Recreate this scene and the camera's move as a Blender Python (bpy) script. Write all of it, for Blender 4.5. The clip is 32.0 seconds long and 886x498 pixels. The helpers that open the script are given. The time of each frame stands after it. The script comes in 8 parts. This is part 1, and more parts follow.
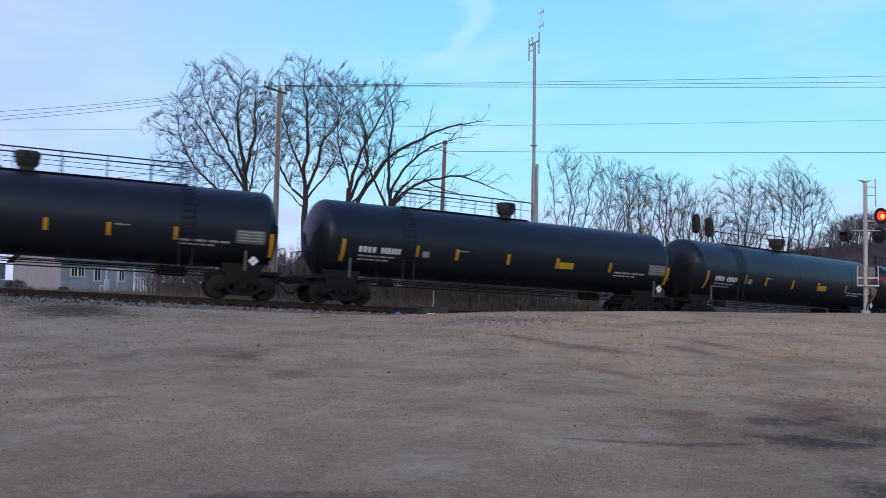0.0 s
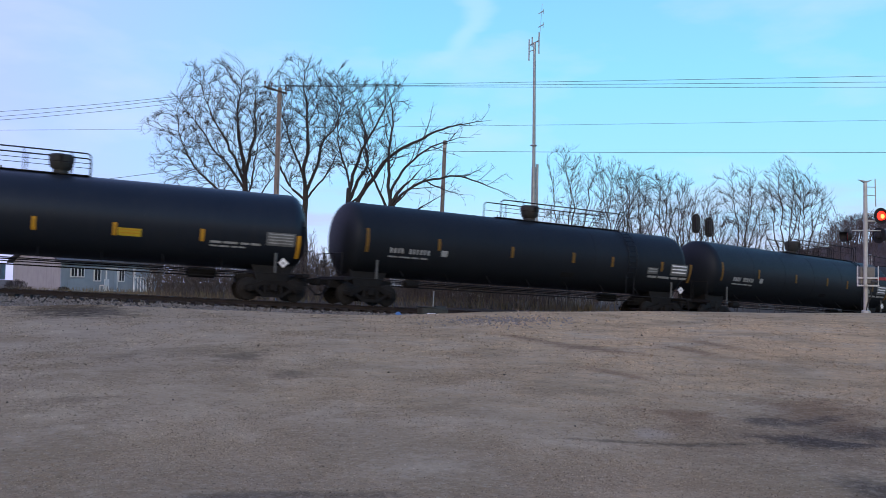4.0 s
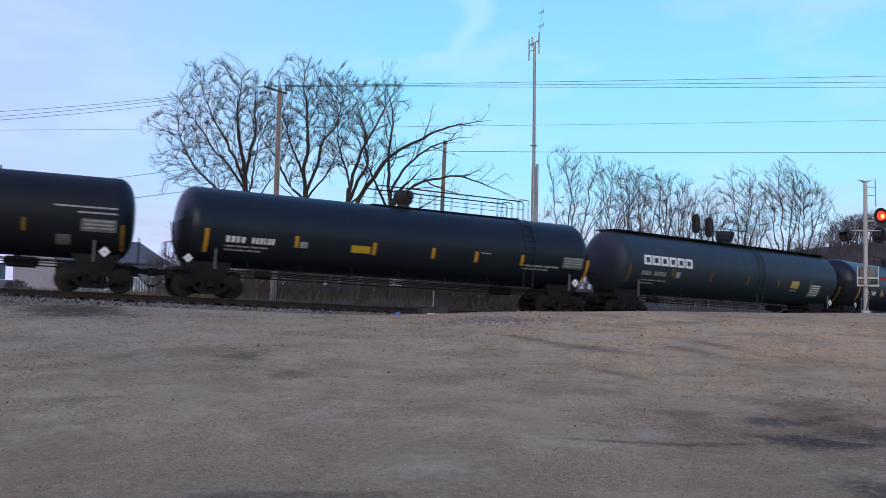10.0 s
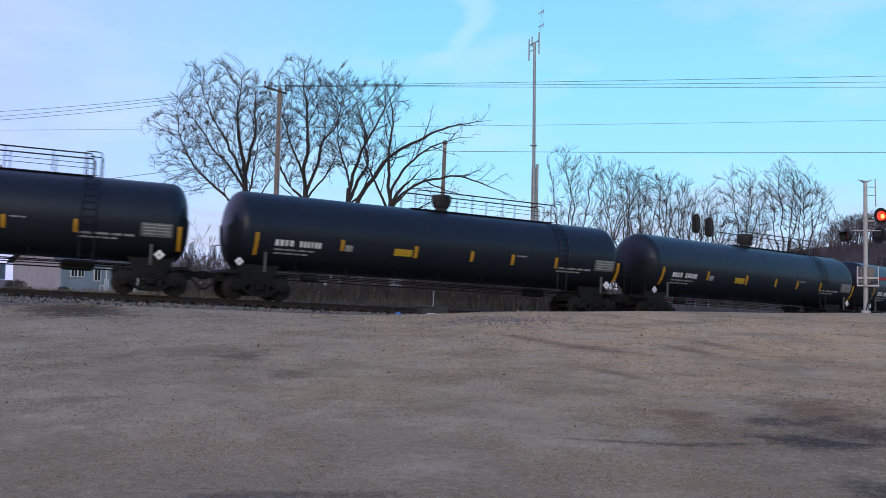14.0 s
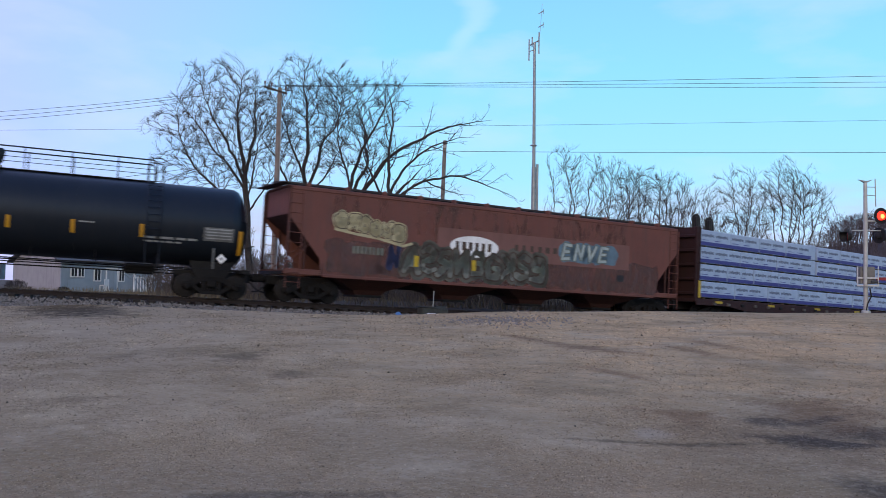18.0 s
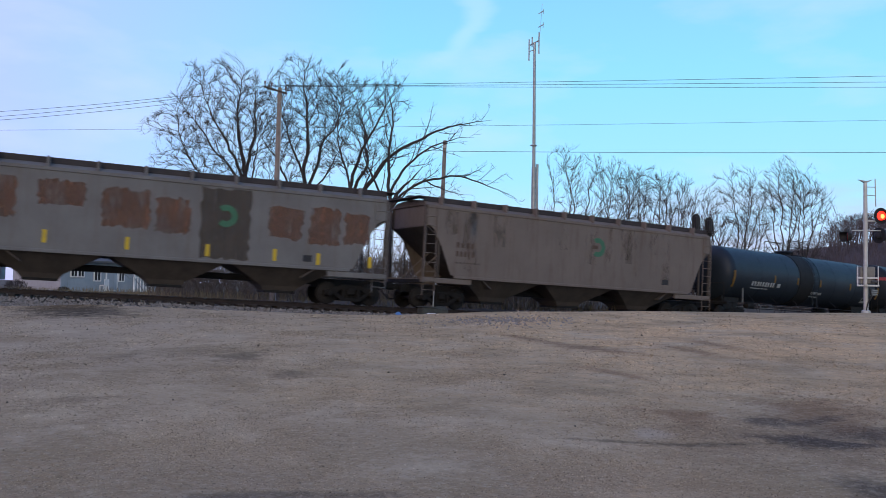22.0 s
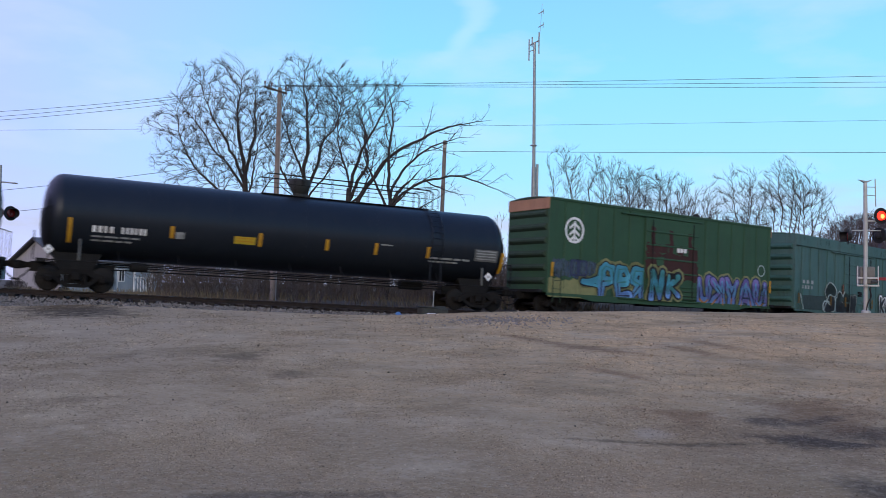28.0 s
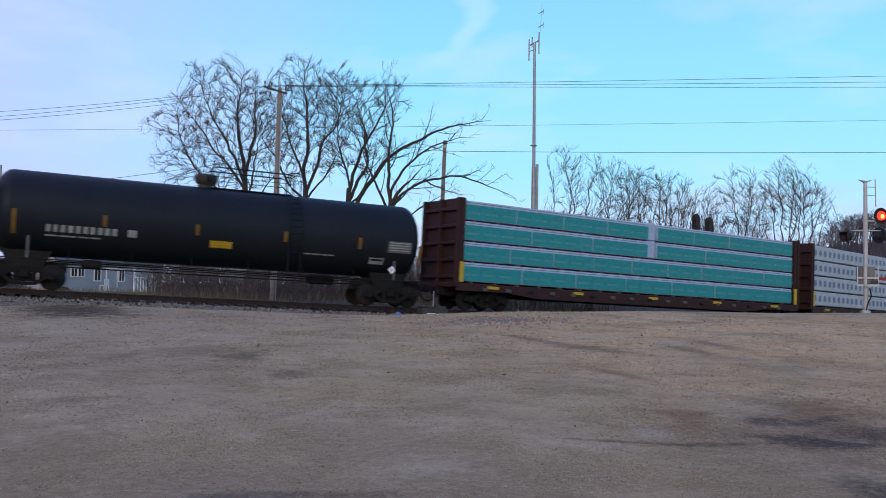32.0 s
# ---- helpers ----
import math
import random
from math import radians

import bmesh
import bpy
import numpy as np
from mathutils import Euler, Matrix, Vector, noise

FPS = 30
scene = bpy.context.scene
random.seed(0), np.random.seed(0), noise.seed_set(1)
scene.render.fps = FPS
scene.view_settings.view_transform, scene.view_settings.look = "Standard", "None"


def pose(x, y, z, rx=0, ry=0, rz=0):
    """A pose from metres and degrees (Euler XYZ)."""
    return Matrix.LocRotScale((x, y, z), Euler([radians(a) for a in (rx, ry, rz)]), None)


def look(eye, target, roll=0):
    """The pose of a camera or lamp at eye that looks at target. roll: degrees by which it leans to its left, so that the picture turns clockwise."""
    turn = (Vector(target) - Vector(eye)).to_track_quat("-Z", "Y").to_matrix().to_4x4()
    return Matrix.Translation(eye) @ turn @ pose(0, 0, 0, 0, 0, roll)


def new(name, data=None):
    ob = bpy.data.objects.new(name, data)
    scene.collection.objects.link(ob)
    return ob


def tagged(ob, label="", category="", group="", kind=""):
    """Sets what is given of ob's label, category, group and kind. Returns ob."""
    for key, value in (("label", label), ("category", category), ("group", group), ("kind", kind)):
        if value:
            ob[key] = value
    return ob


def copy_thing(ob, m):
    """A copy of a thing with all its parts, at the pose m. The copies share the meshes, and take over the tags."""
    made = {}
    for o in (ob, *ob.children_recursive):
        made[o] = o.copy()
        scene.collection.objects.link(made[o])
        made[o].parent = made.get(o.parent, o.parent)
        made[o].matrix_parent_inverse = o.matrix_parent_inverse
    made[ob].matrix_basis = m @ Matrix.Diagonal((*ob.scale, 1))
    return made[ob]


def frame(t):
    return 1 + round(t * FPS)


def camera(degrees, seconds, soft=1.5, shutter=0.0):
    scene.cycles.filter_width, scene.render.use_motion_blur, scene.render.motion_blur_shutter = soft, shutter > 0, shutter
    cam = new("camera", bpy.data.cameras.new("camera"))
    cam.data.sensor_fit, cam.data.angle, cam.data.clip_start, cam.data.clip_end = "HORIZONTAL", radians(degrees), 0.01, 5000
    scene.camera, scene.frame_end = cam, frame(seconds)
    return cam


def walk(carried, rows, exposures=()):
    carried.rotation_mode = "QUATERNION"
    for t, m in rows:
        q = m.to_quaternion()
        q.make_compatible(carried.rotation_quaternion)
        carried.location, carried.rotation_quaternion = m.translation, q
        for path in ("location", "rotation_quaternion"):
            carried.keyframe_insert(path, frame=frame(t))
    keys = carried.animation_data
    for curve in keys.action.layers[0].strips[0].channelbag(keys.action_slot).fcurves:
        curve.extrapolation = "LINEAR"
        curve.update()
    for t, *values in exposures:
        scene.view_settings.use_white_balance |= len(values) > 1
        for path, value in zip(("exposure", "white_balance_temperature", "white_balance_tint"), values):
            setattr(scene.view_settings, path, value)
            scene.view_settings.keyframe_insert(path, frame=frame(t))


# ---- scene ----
from collections import defaultdict

SECONDS = 32.0
EYE = (0.0, 0.0, 1.6)
cam = camera(53.66, SECONDS, soft=0.9, shutter=0.25)
STAND = look(EYE, (0.0, math.cos(0.0428), 1.6 + math.sin(0.0428)), 0.91)
walk(cam, [(0.0, STAND), (SECONDS, STAND)], [(0.0, 0.0), (SECONDS, 0.0)])

# ---- light ----
SUN_UP, SUN_TURN = 24.0, 190.0
world = bpy.data.worlds.new("evening_sky")
scene.world = world
world.use_nodes = True
wn, wl = world.node_tree.nodes, world.node_tree.links


def w_ramp(source, stops):
    n = wn.new("ShaderNodeValToRGB")
    while len(n.color_ramp.elements) < len(stops):
        n.color_ramp.elements.new(0.5)
    for e, (at, c) in zip(n.color_ramp.elements, stops):
        e.position, e.color = at, (*c, 1)
    wl.new(source, n.inputs["Fac"])
    return n.outputs["Color"]


def w_mix(fac, a, b, how="MIX"):
    n = wn.new("ShaderNodeMix")
    n.data_type, n.blend_type = "RGBA", how
    for sock, val in ((n.inputs[0], fac), (n.inputs[6], a), (n.inputs[7], b)):
        if isinstance(val, tuple):
            sock.default_value = (*val, 1)
        elif isinstance(val, float):
            sock.default_value = val
        else:
            wl.new(val, sock)
    return n.outputs[2]


sky = wn.new("ShaderNodeTexSky")
sky.sky_type, sky.sun_disc = "NISHITA", False
sky.sun_elevation, sky.sun_rotation = radians(SUN_UP), radians(SUN_TURN)
sky.altitude, sky.air_density, sky.dust_density, sky.ozone_density = 200, 1.0, 0.6, 2.0
place = wn.new("ShaderNodeTexCoord")
split = wn.new("ShaderNodeSeparateXYZ")
wl.new(place.outputs["Generated"], split.inputs[0])
rise = w_ramp(split.outputs["Z"], [(0.0, (0.58, 0.66, 0.93)), (0.05, (0.50, 0.70, 0.98)), (0.12, (0.33, 0.72, 1.0)), (0.24, (0.26, 0.675, 1.0)), (0.34, (0.23, 0.58, 1.0)), (0.6, (0.13, 0.31, 0.74)), (1.0, (0.10, 0.22, 0.55))])
turn_x = wn.new("ShaderNodeMapRange")
wl.new(split.outputs["X"], turn_x.inputs["Value"])
turn_x.inputs["From Min"].default_value, turn_x.inputs["From Max"].default_value = -0.06, -0.64
hue = w_mix(turn_x.outputs["Result"], rise, (0.50, 0.50, 1.0))
back_y = wn.new("ShaderNodeMapRange")
wl.new(split.outputs["Y"], back_y.inputs["Value"])
back_y.inputs["From Min"].default_value, back_y.inputs["From Max"].default_value = 0.35, -0.9
low_z = wn.new("ShaderNodeMapRange")
wl.new(split.outputs["Z"], low_z.inputs["Value"])
low_z.inputs["From Min"].default_value, low_z.inputs["From Max"].default_value = 0.34, 0.03
warm = wn.new("ShaderNodeMath")
warm.operation = "MULTIPLY"
wl.new(back_y.outputs["Result"], warm.inputs[0])
wl.new(low_z.outputs["Result"], warm.inputs[1])
glow = w_mix(warm.outputs[0], hue, (0.95, 0.74, 0.54))
stretch = wn.new("ShaderNodeMapping")
stretch.inputs["Scale"].default_value = (2.2, 2.2, 6.5)
stretch.inputs["Rotation"].default_value = (0.0, 0.5, 0.0)
wl.new(place.outputs["Generated"], stretch.inputs["Vector"])
wisp = wn.new("ShaderNodeTexNoise")
wisp.inputs["Scale"].default_value, wisp.inputs["Detail"].default_value = 2.2, 7.0
wl.new(stretch.outputs["Vector"], wisp.inputs["Vector"])
thin = wn.new("ShaderNodeMapRange")
wl.new(wisp.outputs["Fac"], thin.inputs["Value"])
thin.inputs["From Min"].default_value, thin.inputs["From Max"].default_value, thin.inputs["To Max"].default_value = 0.52, 0.8, 0.42
cloudy = w_mix(thin.outputs["Result"], glow, (0.72, 0.76, 0.95))
low_map = wn.new("ShaderNodeMapping")
low_map.inputs["Scale"].default_value = (3.0, 3.0, 16.0)
wl.new(place.outputs["Generated"], low_map.inputs["Vector"])
bank = wn.new("ShaderNodeTexNoise")
bank.inputs["Scale"].default_value, bank.inputs["Detail"].default_value = 2.6, 6.0
wl.new(low_map.outputs["Vector"], bank.inputs["Vector"])
bank_fac = wn.new("ShaderNodeMapRange")
wl.new(bank.outputs["Fac"], bank_fac.inputs["Value"])
bank_fac.inputs["From Min"].default_value, bank_fac.inputs["From Max"].default_value, bank_fac.inputs["To Max"].default_value = 0.46, 0.62, 0.75
bank_low = wn.new("ShaderNodeMapRange")
wl.new(split.outputs["Z"], bank_low.inputs["Value"])
bank_low.inputs["From Min"].default_value, bank_low.inputs["From Max"].default_value = 0.13, 0.06
bank_mul = wn.new("ShaderNodeMath")
bank_mul.operation = "MULTIPLY"
wl.new(bank_fac.outputs["Result"], bank_mul.inputs[0])
wl.new(bank_low.outputs["Result"], bank_mul.inputs[1])
cloudy = w_mix(bank_mul.outputs[0], cloudy, (0.47, 0.50, 0.70))


def w_math(how, a, b):
    n = wn.new("ShaderNodeMath")
    n.operation = how
    for sock, val in zip(n.inputs, (a, b)):
        if isinstance(val, float):
            sock.default_value = val
        else:
            wl.new(val, sock)
    return n.outputs[0]


def w_fade(value, near, far):
    n = wn.new("ShaderNodeMapRange")
    n.interpolation_type = "SMOOTHSTEP"
    wl.new(value, n.inputs["Value"])
    n.inputs["From Min"].default_value, n.inputs["From Max"].default_value = far, near
    return n.outputs["Result"]


# one feather of high cloud
plume_noise = w_math("MULTIPLY", w_math("SUBTRACT", wisp.outputs["Fac"], 0.5), 0.12)
plume_x = w_math("ADD", w_math("SUBTRACT", split.outputs["X"], w_math("MULTIPLY", w_math("SUBTRACT", split.outputs["Z"], 0.27), 0.12)), plume_noise)
plume_side = w_fade(w_math("ABSOLUTE", w_math("SUBTRACT", plume_x, 0.018), 0.0), 0.002, 0.026)
plume_high = w_fade(w_math("ABSOLUTE", w_math("SUBTRACT", split.outputs["Z"], 0.295), 0.0), 0.015, 0.055)
plume_y = w_fade(split.outputs["Y"], 0.5, 0.3)
plume = w_math("MULTIPLY", w_math("MULTIPLY", w_math("MULTIPLY", plume_side, plume_high), plume_y), 0.26)
cloudy = w_mix(plume, cloudy, (0.72, 0.86, 1.0))
both = w_mix(1.0, cloudy, w_mix(1.0, sky.outputs["Color"], (0.010, 0.010, 0.010), "MULTIPLY"), "ADD")
wl.new(both, wn["Background"].inputs["Color"])
wn["Background"].inputs["Strength"].default_value = 1.11

sun = new("sun", bpy.data.lights.new("sun", "SUN"))
sun.data.energy, sun.data.angle, sun.data.color = 1.15, radians(28), (1.0, 0.78, 0.52)
_a, _e = radians(SUN_TURN), radians(SUN_UP)
sun.matrix_world = look((math.sin(_a) * math.cos(_e) * 80, math.cos(_a) * math.cos(_e) * 80, math.sin(_e) * 80), (0, 0, 0))


# ---- mesh tools ----
class M:
    """A growing mesh: lists of corners and faces, with a material slot for each face."""

    def __init__(self):
        self.v, self.f, self.k, self.slot = [], [], [], 0

    def add(self, verts, faces):
        n = len(self.v)
        self.v.extend(tuple(p) for p in verts)
        self.f.extend(tuple(i + n for i in q) for q in faces)
        self.k.extend([self.slot] * len(faces))
        return self

    def box(self, x0, x1, y0, y1, z0, z1):
        v = [(x, y, z) for z in (z0, z1) for y in (y0, y1) for x in (x0, x1)]
        return self.add(v, [(0, 2, 3, 1), (4, 5, 7, 6), (0, 1, 5, 4), (2, 6, 7, 3), (0, 4, 6, 2), (1, 3, 7, 5)])

    def cbox(self, x0, x1, y0, y1, z0, z1, c=0.02):
        """A box with its edges cut at 45 degrees."""
        lo, hi, v, at = (x0, y0, z0), (x1, y1, z1), [], {}
        for corner in range(8):
            bit = [(corner >> a) & 1 for a in range(3)]
            for axis in range(3):
                p = []
                for a in range(3):
                    edge = hi[a] if bit[a] else lo[a]
                    p.append(edge if a == axis else edge + (-c if bit[a] else c))
                at[corner, axis] = len(v)
                v.append(tuple(p))
        f = []
        for axis in range(3):
            a1, a2 = (axis + 1) % 3, (axis + 2) % 3
            for side in (0, 1):
                ring = [(side << axis) | (i << a1) | (j << a2) for i, j in ((0, 0), (1, 0), (1, 1), (0, 1))]
                q = [at[r, axis] for r in ring]
                f.append(tuple(q if side else q[::-1]))
            for i in (0, 1):
                for j in (0, 1):
                    r0 = (i << a1) | (j << a2)
                    r1 = r0 | (1 << axis)
                    q = (at[r0, a1], at[r1, a1], at[r1, a2], at[r0, a2])
                    f.append(q if (i ^ j) else q[::-1])
        for corner in range(8):
            q = tuple(at[corner, a] for a in range(3))
            odd = bin(corner).count("1") % 2
            f.append(q if odd else q[::-1])
        return self.add(v, f)

    def turned(self, profile, at, axis=0, n=24, span=(0.0, 360.0)):
        """A solid of revolution. profile: (along, radius) pairs; axis 0, 1 or 2 through the point at."""
        closed = span[1] - span[0] >= 360
        m = n if closed else n + 1
        v, f = [], []
        for along, r in profile:
            for i in range(m):
                a = radians(span[0] + (span[1] - span[0]) * i / n)
                p = [0.0, 0.0, 0.0]
                p[axis], p[(axis + 1) % 3], p[(axis + 2) % 3] = along, r * math.cos(a), r * math.sin(a)
                v.append((p[0] + at[0], p[1] + at[1], p[2] + at[2]))
        for j in range(len(profile) - 1):
            for i in range(n):
                i2 = (i + 1) % m
                f.append((j * m + i, j * m + i2, (j + 1) * m + i2, (j + 1) * m + i))
        if closed:
            if profile[0][1] > 0.001:
                f.append(tuple(range(m))[::-1])
            if profile[-1][1] > 0.001:
                f.append(tuple((len(profile) - 1) * m + i for i in range(m)))
        return self.add(v, f)

    def rod(self, a, b, r, n=6, r2=None):
        a, b = Vector(a), Vector(b)
        d = (b - a).normalized()
        u = d.orthogonal().normalized()
        w = d.cross(u)
        v = []
        for p, rr in ((a, r), (b, r if r2 is None else r2)):
            v += [p + (u * math.cos(6.28318 * i / n) + w * math.sin(6.28318 * i / n)) * rr for i in range(n)]
        f = [(i, (i + 1) % n, n + (i + 1) % n, n + i) for i in range(n)] + [tuple(range(n))[::-1], tuple(range(n, 2 * n))]
        return self.add(v, f)

    def pipe(self, pts, r, n=6):
        for a, b in zip(pts, pts[1:]):
            self.rod(a, b, r, n)
        return self

    def slab(self, outline, y0, y1):
        """An outline of (x, z) pairs, drawn out along y."""
        n = len(outline)
        v = [(x, y0, z) for x, z in outline] + [(x, y1, z) for x, z in outline]
        f = [tuple(range(n)), tuple(range(n, 2 * n))[::-1]] + [(i, n + i, n + (i + 1) % n, (i + 1) % n) for i in range(n)]
        return self.add(v, f)

    def drawn(self, outline, x0, x1):
        """An outline of (y, z) pairs, drawn out along x."""
        n = len(outline)
        v = [(x0, y, z) for y, z in outline] + [(x1, y, z) for y, z in outline]
        f = [tuple(range(n))[::-1], tuple(range(n, 2 * n))] + [(i, (i + 1) % n, n + (i + 1) % n, n + i) for i in range(n)]
        return self.add(v, f)


def mesh_of(name, m, mats, smooth=None):
    me = bpy.data.meshes.new(name)
    me.from_pydata(m.v, [], m.f)
    for mat in mats if isinstance(mats, (list, tuple)) else [mats]:
        me.materials.append(mat)
    if any(m.k):
        me.polygons.foreach_set("material_index", m.k)
    bm = bmesh.new()
    bm.from_mesh(me)
    bmesh.ops.recalc_face_normals(bm, faces=bm.faces)
    bm.to_mesh(me)
    bm.free()
    if smooth:
        me.shade_smooth()
        me.set_sharp_from_angle(angle=radians(smooth))
    me.update()
    return me


def part(name, m, mats, parent, label="", smooth=None, at=None):
    ob = new(name, mesh_of(name, m, mats, smooth))
    ob.parent = parent
    if at is not None:
        ob.matrix_basis = at
    if label:
        tagged(ob, label)
    if name in ("stencil", "printing", "shading", "counter", "filling", "outline", "chalk_scrawl", "glow_coat", "blue_tag", "violet_tag", "old_tag", "dark_tag", "white_tag", "bubble_tag", "faded_tag", "pale_tag", "company_mark"):
        tagged(ob, kind="stuff")
    return ob


def again(ob, parent, at):
    """The same mesh as another part."""
    o = ob.copy()
    scene.collection.objects.link(o)
    o.parent = parent
    o.matrix_basis = at
    return o


def thing(name, m, mats, label, category, group="", kind="", smooth=None, at=None):
    ob = new(name, mesh_of(name, m, mats, smooth))
    if at is not None:
        ob.matrix_basis = at
    return tagged(ob, label, category, group, kind)


def base(name, label, category, group="", kind="", at=None):
    ob = new(name)
    ob.empty_display_size = 0.2
    if at is not None:
        ob.matrix_basis = at
    return tagged(ob, label, category, group, kind)


# ---- the line of the track: metres along it, from a point abreast of the camera's left ----
HEAD, BEND, SIDE, FALL, RAIL = 0.38354, 0.0070865, 33.0485, -0.039927, 1.185
BEND_A, BEND_B = -22.0, 72.0


def heading(s):
    return HEAD + BEND * min(max(s, BEND_A), BEND_B)


def on_track(s, off=0.0, z=0.0):
    """World place at s along the line, off metres beyond its middle (away from the camera), z over the rail's top."""
    c = min(max(s, BEND_A), BEND_B)
    a = HEAD + BEND * c
    x = (math.sin(a) - math.sin(HEAD)) / BEND - math.sin(HEAD) * SIDE
    y = -(math.cos(a) - math.cos(HEAD)) / BEND + math.cos(HEAD) * SIDE
    x += (s - c) * math.cos(a) - math.sin(a) * (off + 1.5)
    y += (s - c) * math.sin(a) + math.cos(a) * (off + 1.5)
    return Vector((x, y, rail_z(s) + z))


def rail_z(s):
    if s > 52:
        return RAIL + FALL * (52 + 10 * math.tanh((s - 52) / 10))
    if s < -12:
        return RAIL + FALL * (-12 + 10 * math.tanh((s + 12) / 10))
    return RAIL + FALL * s


def on_rails(s, half):
    """The pose of a car whose middle is at s, on trucks half metres before and behind."""
    a, b = on_track(s - half), on_track(s + half)
    d = (b - a).normalized()
    side = Vector((0, 0, 1)).cross(d).normalized()
    up = d.cross(side)
    m = Matrix((d, side, up)).transposed().to_4x4()
    m.translation = (a + b) / 2
    return m


def gone(t):
    """How far the train has gone by t seconds."""
    return 14.526 * (t - 0.016767 * t * (t - 32) / 32)

# ---- materials ----
def material(name, color=(0.5, 0.5, 0.5), rough=0.6, metal=0.0):
    mat = bpy.data.materials.new(name)
    mat.use_nodes = True
    b = mat.node_tree.nodes["Principled BSDF"]
    b.inputs["Base Color"].default_value = (*color, 1)
    b.inputs["Roughness"].default_value = rough
    b.inputs["Metallic"].default_value = metal
    return mat


class Nodes:
    def __init__(self, mat):
        self.t = mat.node_tree
        self.b = self.t.nodes["Principled BSDF"]
        self.co = self.t.nodes.new("ShaderNodeTexCoord").outputs["Object"]

    def make(self, kind, **values):
        n = self.t.nodes.new(kind)
        for k, v in values.items():
            n.inputs[k].default_value = v
        return n

    def link(self, a, b):
        self.t.links.new(a, b)

    def noise(self, scale, detail=4.0, rough=0.6, stretch=None, co=None):
        n = self.make("ShaderNodeTexNoise", Scale=scale, Detail=detail, Roughness=rough)
        src = co or self.co
        if stretch:
            m = self.make("ShaderNodeMapping", Scale=stretch)
            self.link(src, m.inputs["Vector"])
            src = m.outputs["Vector"]
        self.link(src, n.inputs["Vector"])
        return n.outputs["Fac"]

    def ramp(self, fac, lo, hi, a=0.0, b=1.0):
        n = self.make("ShaderNodeMapRange")
        n.inputs["From Min"].default_value, n.inputs["From Max"].default_value = lo, hi
        n.inputs["To Min"].default_value, n.inputs["To Max"].default_value = a, b
        self.link(fac, n.inputs["Value"])
        return n.outputs["Result"]

    def mix(self, fac, a, b):
        n = self.t.nodes.new("ShaderNodeMix")
        n.data_type = "RGBA"
        for sock, val in ((n.inputs[0], fac), (n.inputs[6], a), (n.inputs[7], b)):
            if isinstance(val, (tuple, list)):
                sock.default_value = (*val, 1) if len(val) == 3 else val
            elif isinstance(val, (int, float)):
                sock.default_value = val
            else:
                self.link(val, sock)
        return n.outputs[2]

    def math(self, op, a, b=0.0):
        n = self.t.nodes.new("ShaderNodeMath")
        n.operation = op
        for sock, val in zip(n.inputs, (a, b)):
            if isinstance(val, (int, float)):
                sock.default_value = val
            else:
                self.link(val, sock)
        return n.outputs[0]

    def bump(self, height, strength=0.4, distance=0.02):
        n = self.make("ShaderNodeBump", Strength=strength, Distance=distance)
        self.link(height, n.inputs["Height"])
        self.link(n.outputs["Normal"], self.b.inputs["Normal"])

    def color(self, c):
        self.link(c, self.b.inputs["Base Color"])

    def rough(self, r):
        self.link(r, self.b.inputs["Roughness"])


def worn(name, a, b, rough=0.5, metal=0.0, scale=1.6, streak=True, dirt=None, dirt_amount=0.5, bump=0.15):
    """Paint or metal: two shades in patches, upright streaks of dirt, fine grain."""
    mat = material(name, a, rough, metal)
    n = Nodes(mat)
    patch = n.ramp(n.noise(scale, 6), 0.35, 0.7)
    col = n.mix(patch, a, b)
    grain = n.noise(22, 5)
    if streak:
        run = n.ramp(n.noise(1.0, 7, 0.7, (3.2, 3.2, 0.35)), 0.5, 0.78, 0, dirt_amount)
        col = n.mix(run, col, dirt or tuple(c * 0.5 for c in a))
    n.color(col)
    n.b.inputs["Specular IOR Level"].default_value = 0.3
    n.rough(n.ramp(grain, 0.3, 0.7, max(rough - 0.1, 0.05), min(rough + 0.14, 1)))
    if bump:
        n.bump(grain, bump, 0.006)
    return mat


black_paint = worn("black_tank_paint", (0.009, 0.012, 0.017), (0.013, 0.016, 0.021), 0.38, scale=0.5, dirt=(0.026, 0.025, 0.024), dirt_amount=0.3, bump=0.08)
dull_black = worn("dull_black_tank_paint", (0.009, 0.011, 0.014), (0.013, 0.015, 0.018), 0.5, scale=0.5, dirt=(0.018, 0.018, 0.017), dirt_amount=0.3, bump=0.08)
grey_green = worn("weathered_grey_green_paint", (0.019, 0.027, 0.030), (0.033, 0.042, 0.043), 0.55, scale=0.6, dirt=(0.03, 0.03, 0.027), dirt_amount=0.6)
slate_paint = worn("slate_grey_tank_paint", (0.020, 0.028, 0.037), (0.029, 0.038, 0.048), 0.45, scale=0.5, dirt=(0.03, 0.033, 0.035), dirt_amount=0.5)
blue_black = worn("blue_black_tank_paint", (0.012, 0.017, 0.024), (0.018, 0.024, 0.032), 0.46, scale=0.5, dirt=(0.02, 0.02, 0.02), dirt_amount=0.6)
steel_dark = worn("dirty_black_steel", (0.008, 0.008, 0.009), (0.014, 0.013, 0.013), 0.75, scale=3)
truck_steel = worn("rusty_truck_steel", (0.006, 0.0055, 0.006), (0.013, 0.011, 0.010), 0.85, scale=4)
wheel_steel = worn("wheel_steel", (0.010, 0.009, 0.009), (0.021, 0.018, 0.017), 0.7, 0.1, scale=5)
